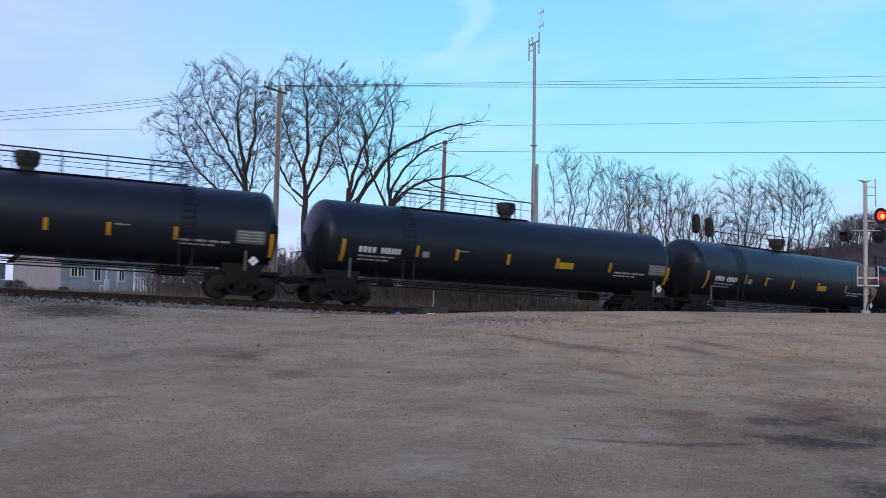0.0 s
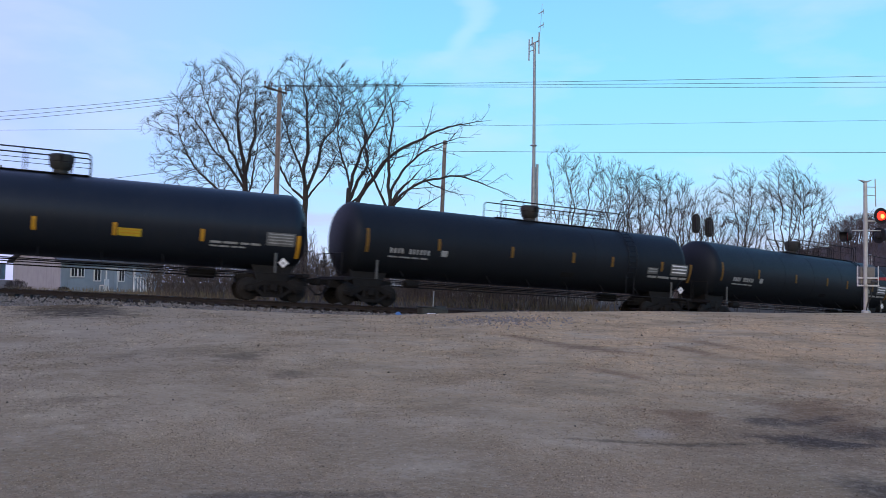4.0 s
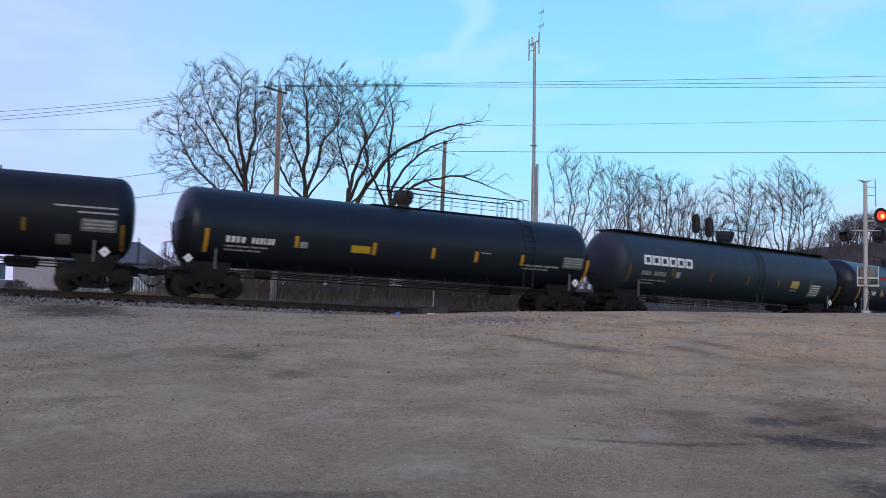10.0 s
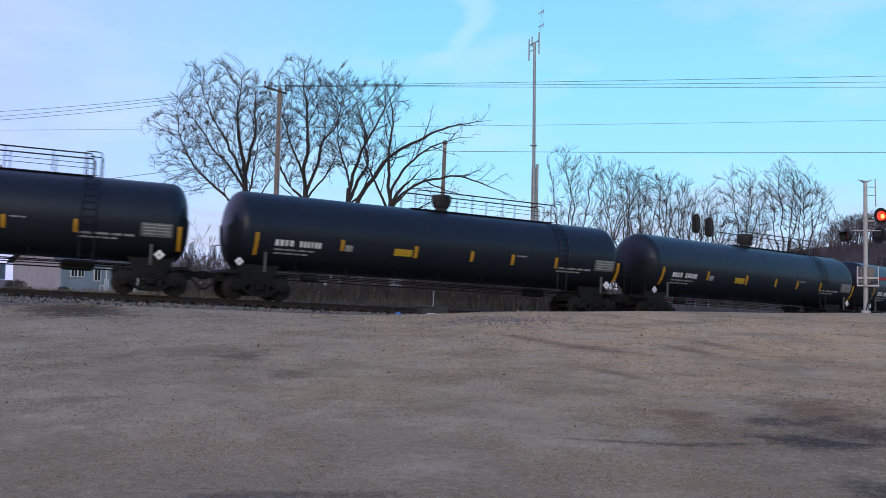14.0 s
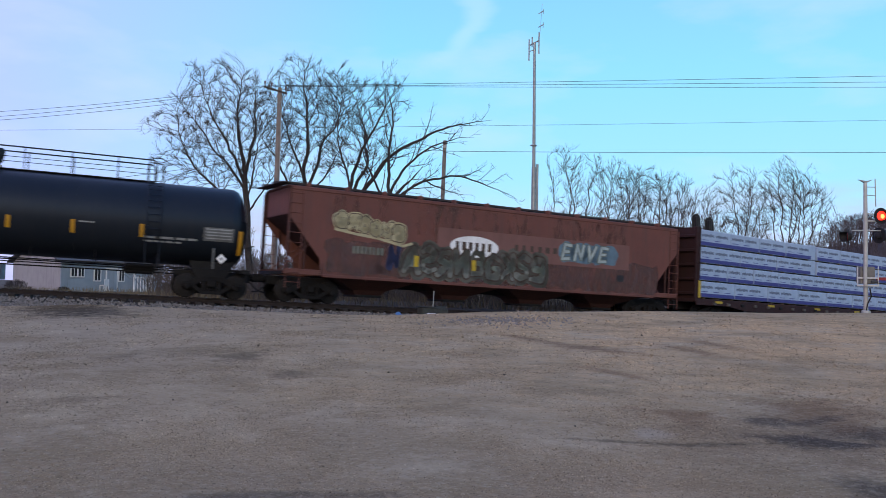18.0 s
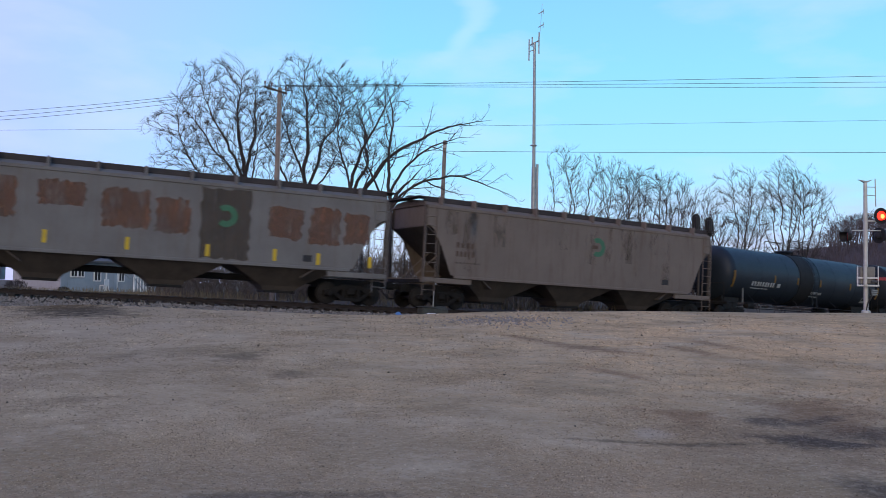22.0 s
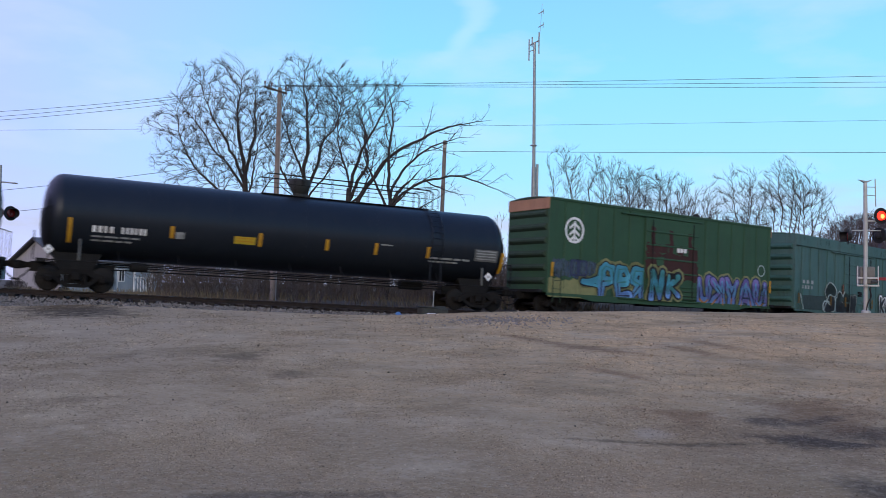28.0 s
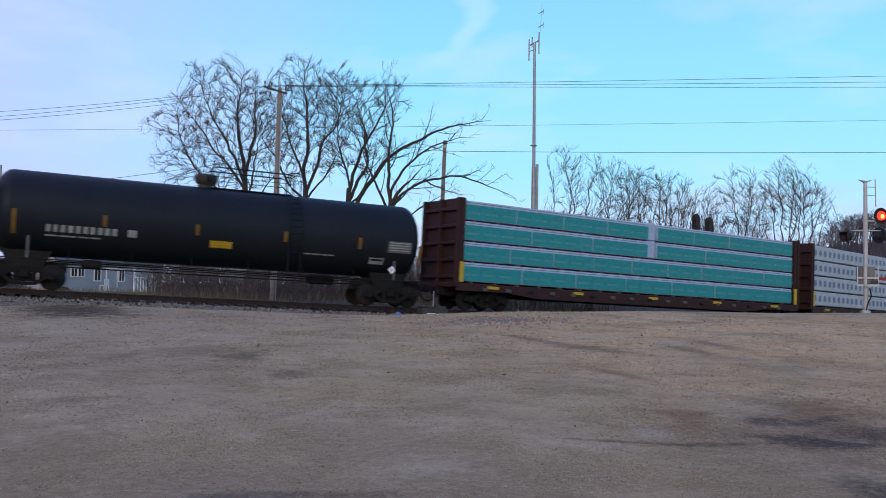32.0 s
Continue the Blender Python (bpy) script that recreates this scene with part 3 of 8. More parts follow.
# ---- tank cars ----
def tank_car(L, paint, name_label, R=1.52, zc=2.72, sten=(), bars=(), platform=(8.5, 15.8), dome=10.2, full_walk=False, shield=True, band=None, extras=None, dome_r=0.44, dome_h=0.72, seed=1, rails=None):
    rng = random.Random(seed)
    car = base("tank_car", name_label, "tank car", group="freight train")
    h = L / 2
    X = lambda ds: ds - h
    e = h - 0.82
    head = [(0.0, 0.0)]
    for i in range(1, 9):
        a = i / 8 * math.pi / 2
        head.append((0.62 * (1 - math.cos(a)), R * math.sin(a) ** 0.72))
    shell = M().turned([(-e + 0.62, R), (-e * 0.34, R), (e * 0.34, R), (e - 0.62, R)], (0, 0, zc), 0, 56)
    part("tank_shell", shell, paint, car, smooth=40)
    for way in (-1, 1):
        part("tank_head", M().turned([(way * (e - a), r) for a, r in head], (0, 0, zc), 0, 56), paint, car, smooth=50)
        if shield:
            sh = M()
            pr = [(way * (e + 0.05 - a * 0.95), r * 0.985) for a, r in head[1:7]]
            sh.turned(pr, (0, 0, zc), 0, 28, (170, 370))
            part("head_shield", sh, dull_black, car, "dull black half-height head shield", smooth=40)
    for k in (-0.62, -0.3, 0.02, 0.34, 0.64):
        ring = M().turned([(k * e - 0.02, R - 0.01), (k * e - 0.02, R + 0.006), (k * e + 0.02, R + 0.006), (k * e + 0.02, R - 0.01)], (0, 0, zc), 0, 56)
        part("weld_seam", ring, paint, car, smooth=40)
    # running gear
    for way in (-1, 1):
        end_gear(car, way * h, way)
        truck(car, way * (h - 2.05))
        m = M()
        xs = way * (h - 2.05)
        m.slab([(xs - 0.55, 0.72), (xs + 0.55, 0.72), (xs + 0.85, 1.45), (xs - 0.85, 1.45)], -0.72, 0.72)
        part("tank_saddle", m, steel_dark, car)
        for side in (-1, 1):
            m = M()
            xa = way * (h - 0.85)
            m.pipe([(xa, side * 1.38, 1.12), (xa, side * 1.38, 0.52), (xa - way * 0.42, side * 1.38, 0.52), (xa - way * 0.42, side * 1.38, 1.12)], 0.018, 5)
            m.rod((xa, side * 1.38, 0.80), (xa - way * 0.42, side * 1.38, 0.80), 0.016, 5)
            part("sill_step", m, steel_dark, car)
            part("grab_post", M().cbox(way * (h - 2.09) - 0.035, way * (h - 2.09) + 0.035, side * 1.44 - 0.03, side * 1.44 + 0.03, 1.1, 1.86, 0.01), grey_plate if side < 0 else steel_dark, car)
        r = M()
        xe = way * (h - 0.62)
        r.pipe([(xe, -1.3, 1.12), (xe, -1.3, 2.05), (xe, 1.3, 2.05), (xe, 1.3, 1.12)], 0.02, 6)
        r.rod((xe, -0.45, 1.12), (xe, -0.45, 2.05), 0.016)
        r.rod((xe, 0.45, 1.12), (xe, 0.45, 2.05), 0.016)
        part("end_rail", r, steel_dark, car)
    wheel = M()
    xe = -h + 0.62
    for i in range(12):
        a, b = i * math.pi / 6, (i + 1) * math.pi / 6
        wheel.rod((xe, 0.6 + 0.26 * math.cos(a), 1.75 + 0.26 * math.sin(a)), (xe, 0.6 + 0.26 * math.cos(b), 1.75 + 0.26 * math.sin(b)), 0.018, 5)
    wheel.rod((xe, 0.34, 1.75), (xe, 0.86, 1.75), 0.012, 5)
    wheel.rod((xe, 0.6, 1.49), (xe, 0.6, 2.01), 0.012, 5)
    part("brake_wheel", wheel, steel_dark, car)
    rail = M()
    for side in (-1, 1):
        rail.rod((-h + 0.95, side * 1.40, 1.08), (h - 0.95, side * 1.40, 1.08), 0.022, 6)
        k = -h + 3.4
        while k < h - 3.3:
            rail.rod((k, side * 1.40, 1.08), (k, side * 0.95, 1.52), 0.016, 5)
            k += 2.1
    part("side_rail", rail, steel_dark, car)
    part("brake_rod", M().rod((-h + 3.2, -0.35, 0.86), (h - 3.2, -0.35, 0.86), 0.025, 6), steel_dark, car)
    part("train_pipe", M().rod((-h + 3.2, 0.15, 0.98), (h - 3.2, 0.15, 0.98), 0.02, 6), steel_dark, car)
    part("brake_cylinder", M().turned([(-0.35, 0.08), (-0.3, 0.17), (0.3, 0.17), (0.35, 0.06)], (-h + 4.2, -0.45, 1.0), 0, 16), steel_dark, car, smooth=40)
    part("air_tank", M().turned([(-0.6, 0.05), (-0.5, 0.2), (0.5, 0.2), (0.6, 0.05)], (h - 4.6, 0.4, 0.98), 0, 16), steel_dark, car, smooth=40)
    # top fittings
    top = zc + R
    d = X(dome)
    dm = M().turned([(top - 0.08, dome_r * 0.62), (top + dome_h * 0.2, dome_r * 0.62), (top + dome_h * 0.34, dome_r * 0.86), (top + dome_h * 0.62, dome_r * 0.97), (top + dome_h - 0.1, dome_r * 1.02), (top + dome_h - 0.05, dome_r * 1.0), (top + dome_h, dome_r * 0.9), (top + dome_h + 0.03, dome_r * 0.3)], (d, 0, 0), 2, 24)
    dome_ob = part("valve_housing", dm, valve_grey if paint in (black_paint, dull_black) else paint, car, smooth=40)
    part("hinge_bar", M().cbox(d - 0.05, d + 0.05, -dome_r - 0.06, -dome_r + 0.02, top + dome_h - 0.3, top + dome_h - 0.06, 0.01), steel_dark, dome_ob)
    p0, p1 = X(platform[0]), X(platform[1])
    dw = 0.74 if full_walk else 0.42
    r0, r1 = (X(rails[0]), X(rails[1])) if rails else (p0, p1)
    deck = M().cbox(p0, p1, -dw, dw, top - 0.03, top + 0.015, 0.01)
    for x in np.arange(p0 + 0.4, p1, 1.3):
        deck.box(x - 0.03, x + 0.03, -dw, dw, top - 0.18, top - 0.03)
    part("walkway", deck, steel_dark, car, "dark steel top walkway")
    for side in (-1, 1):
        r = M()
        y = side * 0.72
        pts = [(r0, y, top), (r0, y, top + 0.66), (r0 + 0.12, y, top + 0.76), (r1 - 0.12, y, top + 0.76), (r1, y, top + 0.66), (r1, y, top)]
        r.pipe(pts, 0.026, 6)
        r.rod((r0, y, top + 0.40), (r1, y, top + 0.40), 0.012, 5)
        for x in np.arange(r0 + 1.2, r1 - 0.5, 1.55 if not full_walk or rails else 2.6):
            r.rod((x, y, top), (x, y, top + 0.76), 0.020, 5)
        part("handrail", r, steel_dark, car)
    for side in (-1, 1):
        lx = (r1 if rails or dome < sum(platform) / 2 else p0) + (0.0 if not full_walk else 0)
        lx = min(max(lx, -e + 1.0), e - 1.0)
        m = M()
        for a in (-0.24, 0.24):
            pts = []
            for i in range(11):
                ang = radians(-28 + i * 10.5)
                pts.append((lx + a, side * (R + 0.06) * math.cos(ang), zc + (R + 0.06) * math.sin(ang)))
            pts.insert(0, (lx + a, side * 1.40, 1.08))
            m.pipe(pts, 0.02, 5)
        steps_ = [radians(-30 + i * 9.5) for i in range(12)]
        rungs_on(part("ladder", m, paint, car), 0.48, [(lx, side * (R + 0.07) * math.cos(a), zc + (R + 0.07) * math.sin(a)) for a in steps_], 0.013, paint)
        m = M()
        m.pipe([(lx - 0.27, side * 0.72, top), (lx - 0.27, side * 0.72, top + 0.78), (lx - 0.2, side * 0.72, top + 0.84), (lx + 0.2, side * 0.72, top + 0.84), (lx + 0.27, side * 0.72, top + 0.78), (lx + 0.27, side * 0.72, top)], 0.02, 6)
        part("ladder_hoop", m, steel_dark if not full_walk else bright_steel, car)
    # marks
    put = lambda m, a, b, c, dd: skin(m, a, b, c, dd, R, zc)
    for ds, z0, z1 in bars:
        part("reflector", skin(M(), X(ds) - 0.07, X(ds) + 0.07, z0, z1, R, zc, 0.012), yellow if paint is black_paint else amber_strip, car, "yellow reflective strip")
    for kind, a, z0, b, z1, *more in sten:
        if kind == "marks":
            part("stencil", lettering(M(), X(a), X(b), z0, z1, more[0], put, rng), white_mark if len(more) < 2 else more[1], car, "white stencilled marks")
        elif kind == "line":
            m = M()
            for c0, c1 in ((0, 0.22), (0.26, 0.55), (0.6, 0.78), (0.82, 1.0)):
                put(m, X(a + (b - a) * c0), X(a + (b - a) * c1), z0, z1)
            part("stencil", m, pale_mark, car)
        elif kind == "panel":
            pl = part("panel", skin(M(), X(a), X(b), z0, z1, R, zc, 0.008), more[0], car)
            if len(more) > 1:
                m = M()
                for i in range(more[1]):
                    zz = z1 - (z1 - z0) * (i + 0.75) / (more[1] + 0.5)
                    skin(m, X(a) + (b - a) * 0.08, X(b) - (b - a) * 0.08, zz, zz + (z1 - z0) * 0.32 / more[1], R, zc, 0.013, 1)
                part("printing", m, more[2] if len(more) > 2 else pale_mark, pl)
        elif kind == "diamond":
            m = M()
            y = -1.47
            r = b
            m.slab([(X(a), z0 - r), (X(a) + r, z0), (X(a), z0 + r), (X(a) - r, z0)], y - 0.012, y)
            hold = part("placard_holder", m, more[0] if more else white_mark, car, "white diamond placard")
            m = M()
            m.slab([(X(a), z0 - r * 0.35), (X(a) + r * 0.35, z0), (X(a), z0 + r * 0.35), (X(a) - r * 0.35, z0)], y - 0.018, y - 0.010)
            part("printing", m, pale_mark, hold)
            part("bracket", M().box(X(a) - 0.02, X(a) + 0.02, y, y + 0.06, 1.05, z0 + 0.05), steel_dark, hold)
    if band:
        b = M().turned([(X(band[0]), R - 0.02), (X(band[0]), R + 0.03), (X(band[1]), R + 0.03), (X(band[1]), R - 0.02)], (0, 0, zc), 0, 56)
        part("centre_band", b, steel_dark, car, "black painted band round the tank", smooth=40)
    if extras:
        extras(car, X, R, zc)
    return car


C_BARS = [(1.77, 1.72, 2.6), (5.03, 2.1, 2.58), (6.93, 2.1, 2.56), (9.53, 2.08, 2.55), (12.16, 2.09, 2.55), (15.2, 2.1, 2.55), (18.8, 1.7, 2.56)]
J_BARS = [(1.72, 1.72, 2.58), (5.16, 2.12, 2.56), (8.4, 2.06, 2.56), (11.05, 2.1, 2.53), (13.1, 2.08, 2.54), (15.4, 2.09, 2.56), (18.9, 1.66, 2.55)]


def p_sten(panel, line):
    return [("marks", 2.45, 2.14, 3.22, 2.37, 4), ("marks", 3.42, 2.14, 4.32, 2.37, 6), ("line", 2.45, 1.97, 4.05, 2.03), ("line", 2.45, 1.83, 3.8, 1.89), ("panel", 5.3, 2.12, 5.6, 2.36, pale_mark, 2),
            ("panel", panel, 2.1, panel + 0.8, 2.38, yellow_bright, 2, yellow), ("line", line, 2.47, line + 0.5, 2.52), ("line", 15.5, 2.08, 17.35, 2.16), ("line", 15.5, 1.95, 16.8, 2.01),
            ("panel", 17.56, 2.12, 18.65, 2.62, grey_plate, 4), ("diamond", 18.25, 1.49, 0.19, 0)]


NAME_P = "glossy black tank car with yellow reflective strips and white stencils"
p_right = tank_car(20.05, black_paint, NAME_P, sten=p_sten(7.42, 13.3) + [("diamond", 1.1, 1.44, 0.17, 0)], bars=J_BARS, platform=(8.6, 15.8), seed=3)
p_left = tank_car(20.05, black_paint, NAME_P, sten=p_sten(12.27, 7.0), bars=C_BARS, platform=(4.7, 11.2), seed=4)


def big_word(car, X, R, zc, a, b, z0, z1, mat, label):
    """A large company mark as six plain square outlines."""
    w = (b - a) / 6
    m = M()
    for i in range(6):
        x0, x1 = X(a + i * w + 0.04), X(a + (i + 1) * w - 0.04)
        t, u = w * 0.2, (z1 - z0) * 0.24
        skin(m, x0, x0 + t, z0, z1, R, zc, 0.008)
        skin(m, x1 - t, x1, z0 + u, z1 - u, R, zc, 0.008)
        skin(m, x0 + t, x1, z1 - u, z1, R, zc, 0.008)
        skin(m, x0 + t, x1, z0 + (z1 - z0) * 0.0, z0 + u, R, zc, 0.008)
    part("company_mark", m, mat, car, label)


BARS_Q = [(1.6, 2.15, 3.1), (4.87, 2.44, 2.92), (8.54, 2.4, 2.88), (11.9, 2.4, 2.87), (14.2, 2.38, 2.84), (17.3, 2.35, 2.82), (19.2, 1.9, 2.8)]
STEN_Q = [("marks", 2.62, 2.2, 3.3, 2.4, 4, pale_mark), ("marks", 3.5, 2.2, 4.5, 2.4, 6, pale_mark), ("line", 2.6, 2.02, 4.4, 2.08), ("panel", 5.0, 2.2, 5.3, 2.45, pale_mark, 2), ("panel", 16.42, 2.2, 17.06, 2.5, grey_plate, 2), ("line", 16.5, 2.02, 19.0, 2.12), ("panel", 17.9, 2.2, 19.0, 2.75, grey_plate, 3, white_mark), ("diamond", 18.6, 1.5, 0.19, 0), ("panel", 11.4, 1.75, 12.1, 1.95, steel_dark)]
dark_tank = tank_car(20.1, dull_black, "dull black tank car with faded stencils and amber strips", sten=STEN_Q, bars=BARS_Q, platform=(8.35, 15.4), dome=10.4, shield=False, seed=5)
dark_tank_b = tank_car(20.6, dull_black, "dull black tank car with a bare dusty shell", sten=STEN_Q, bars=BARS_Q, platform=(9.0, 16.4), dome=10.6, shield=False, seed=6)
BARS_F = [(1.65, 2.2, 3.1), (5.5, 2.42, 2.86), (8.3, 2.4, 2.84), (10.8, 2.4, 2.83), (13.6, 2.4, 2.83), (16.3, 2.38, 2.8), (19.82, 2.25, 3.0)]
STEN_F = [("panel", 2.62, 2.12, 4.7, 2.43, steel_dark), ("marks", 2.7, 2.16, 3.4, 2.4, 4, pale_mark), ("marks", 3.6, 2.16, 4.62, 2.4, 6, pale_mark), ("line", 2.5, 1.95, 4.2, 2.0), ("panel", 4.95, 2.15, 5.3, 2.45, pale_mark, 2), ("panel", 15.07, 2.17, 15.8, 2.52, yellow_bright, 2, yellow), ("panel", 18.6, 2.25, 19.6, 2.95, grey_plate, 4, white_mark), ("diamond", 19.36, 1.4, 0.19, 0)]


def scrawl_marks(car, X, R, zc):
    r = random.Random(31)
    m = M()
    for i in range(46):
        a, z = 6.0 + r.random() * 5.4, 1.65 + r.random() * 0.5
        skin(m, X(a), X(a + r.uniform(0.03, 0.3)), z, z + r.uniform(0.02, 0.12), R, zc, 0.005, 1)
    part("chalk_scrawl", m, grey_plate, car, "pale smudged chalk scrawl")


walk_tank = tank_car(20.8, grey_green, "weathered grey-green tank car with a full-length handrail", sten=STEN_F, bars=BARS_F, platform=(1.35, 19.6), dome=10.5, full_walk=True, shield=False, extras=scrawl_marks, seed=7)
BARS_G = [(1.68, 1.73, 2.51), (4.73, 2.1, 2.56), (7.56, 2.07, 2.53), (10.12, 2.04, 2.52), (12.8, 2.06, 2.5), (15.7, 2.03, 2.49), (18.9, 1.53, 2.45)]
STEN_G = [("marks", 2.5, 2.21, 3.2, 2.46, 4, pale_mark), ("marks", 3.35, 2.21, 4.15, 2.46, 5, pale_mark), ("line", 2.6, 2.03, 4.2, 2.08), ("line", 2.6, 1.9, 3.6, 1.95), ("panel", 5.0, 2.2, 5.3, 2.45, pale_mark, 2), ("panel", 16.63, 2.97, 18.7, 3.03, pale_mark), ("panel", 17.4, 2.78, 18.7, 2.84, pale_mark), ("panel", 17.52, 2.15, 18.7, 2.6, grey_plate, 3), ("panel", 16.73, 1.65, 17.2, 2.0, grey_plate), ("diamond", 18.36, 1.47, 0.19, 0)]
mark_tank = tank_car(20.1, dull_black, "dull black tank car with a large white company mark", sten=STEN_G, bars=BARS_G, platform=(9.0, 13.0), dome=10.1, shield=False, extras=lambda car, X, R, zc: big_word(car, X, R, zc, 2.1, 5.6, 2.62, 3.1, white_mark, "large white block company mark"), seed=8)
STEN_I = [("marks", 2.31, 2.12, 3.0, 2.32, 4, pale_mark), ("marks", 3.15, 2.12, 4.08, 2.32, 5, pale_mark), ("line", 2.4, 1.87, 4.2, 1.92), ("line", 2.4, 1.72, 3.4, 1.77), ("panel", 4.75, 2.1, 5.05, 2.4, pale_mark, 2), ("panel", 14.4, 2.1, 15.1, 2.5, yellow_bright, 2), ("line", 14.4, 1.95, 15.0, 2.0), ("panel", 16.25, 1.7, 17.25, 2.4, grey_plate, 5, white_mark), ("diamond", 18.2, 1.45, 0.19, 0)]
BARS_I = [(1.46, 1.72, 2.54), (4.5, 2.1, 2.52), (7.44, 2.08, 2.5), (10.5, 2.08, 2.52), (13.2, 2.05, 2.48), (16.2, 2.1, 2.55), (19.2, 1.6, 2.45)]
slate_tank = tank_car(20.1, slate_paint, "slate-grey tank car with a white company mark and dark top walkway", sten=STEN_I, bars=BARS_I, platform=(1.2, 18.9), dome=10.35, dome_r=0.5, rails=(8.75, 11.65), full_walk=True, shield=False, extras=lambda car, X, R, zc: big_word(car, X, R, zc, 2.32, 5.92, 2.62, 3.08, white_mark, "white block company mark"), seed=9)
STEN_R = [("marks", 3.0, 2.05, 5.2, 2.28, 9, pale_mark), ("line", 3.0, 1.9, 4.6, 1.95), ("panel", 5.4, 2.05, 5.7, 2.25, pale_mark, 2), ("marks", 8.8, 1.85, 10.2, 2.0, 8, pale_mark), ("line", 9.0, 1.7, 9.9, 1.75), ("panel", 15.0, 1.6, 15.5, 1.9, pale_mark, 1, steel_dark), ("panel", 15.8, 2.1, 16.7, 2.5, grey_plate, 3)]
blue_tank = tank_car(17.5, blue_black, "blue-black tank car with a black band round its middle", R=1.46, zc=2.64, sten=STEN_R, bars=[(1.35, 1.9, 2.75), (5.1, 2.3, 2.7), (7.4, 2.3, 2.7), (9.8, 2.3, 2.7), (13.2, 2.3, 2.7), (16.6, 1.9, 2.6)], platform=(7.4, 9.3), dome=8.3, dome_h=0.22, dome_r=0.5, shield=False, band=(7.6, 9.0), seed=10)
STEN_S = [("marks", 2.9, 2.3, 5.2, 2.55, 10, pale_mark), ("line", 2.9, 2.12, 4.8, 2.17), ("line", 2.9, 1.98, 4.0, 2.03), ("line", 11.6, 2.1, 12.5, 2.15), ("line", 11.6, 1.95, 12.3, 2.0), ("line", 11.6, 1.8, 12.3, 1.85), ("panel", 16.2, 2.35, 17.4, 2.65, grey_plate, 2), ("panel", 15.8, 1.55, 16.3, 1.8, steel_dark, 1), ("line", 13.4, 1.7, 15.0, 1.75)]
BARS_S = [(1.4, 2.0, 2.85), (5.4, 2.4, 2.85), (8.2, 2.35, 2.8), (11.4, 2.35, 2.8), (13.9, 2.3, 2.75), (17.2, 1.8, 2.6)]
black_short = tank_car(18.2, dull_black, "black tank car with a square hatch on top", sten=STEN_S, bars=BARS_S, platform=(8.3, 11.0), dome=9.0, dome_h=0.5, shield=False, seed=11)
STEN_T = [("marks", 2.6, 2.05, 5.0, 2.3, 10, pale_mark), ("line", 2.6, 1.9, 4.4, 1.95), ("panel", 5.3, 2.05, 5.6, 2.3, pale_mark, 2), ("panel", 8.2, 1.9, 9.0, 2.15, yellow_bright, 2, yellow), ("line", 11.8, 1.9, 13.0, 1.95), ("panel", 14.5, 1.7, 15.1, 1.95, pale_mark, 1, steel_dark), ("panel", 15.2, 2.2, 16.2, 2.65, grey_plate, 4), ("diamond", 15.4, 1.5, 0.17, 0)]
black_late = tank_car(17.6, dull_black, "black tank car with yellow strips and a yellow panel", sten=STEN_T, bars=[(1.6, 1.9, 2.75), (4.5, 2.35, 2.75), (7.7, 2.3, 2.7), (11.0, 2.3, 2.7), (14.0, 2.25, 2.7), (16.6, 1.75, 2.55)], platform=(8.2, 11.4), dome=8.1, dome_h=0.5, shield=False, seed=12)


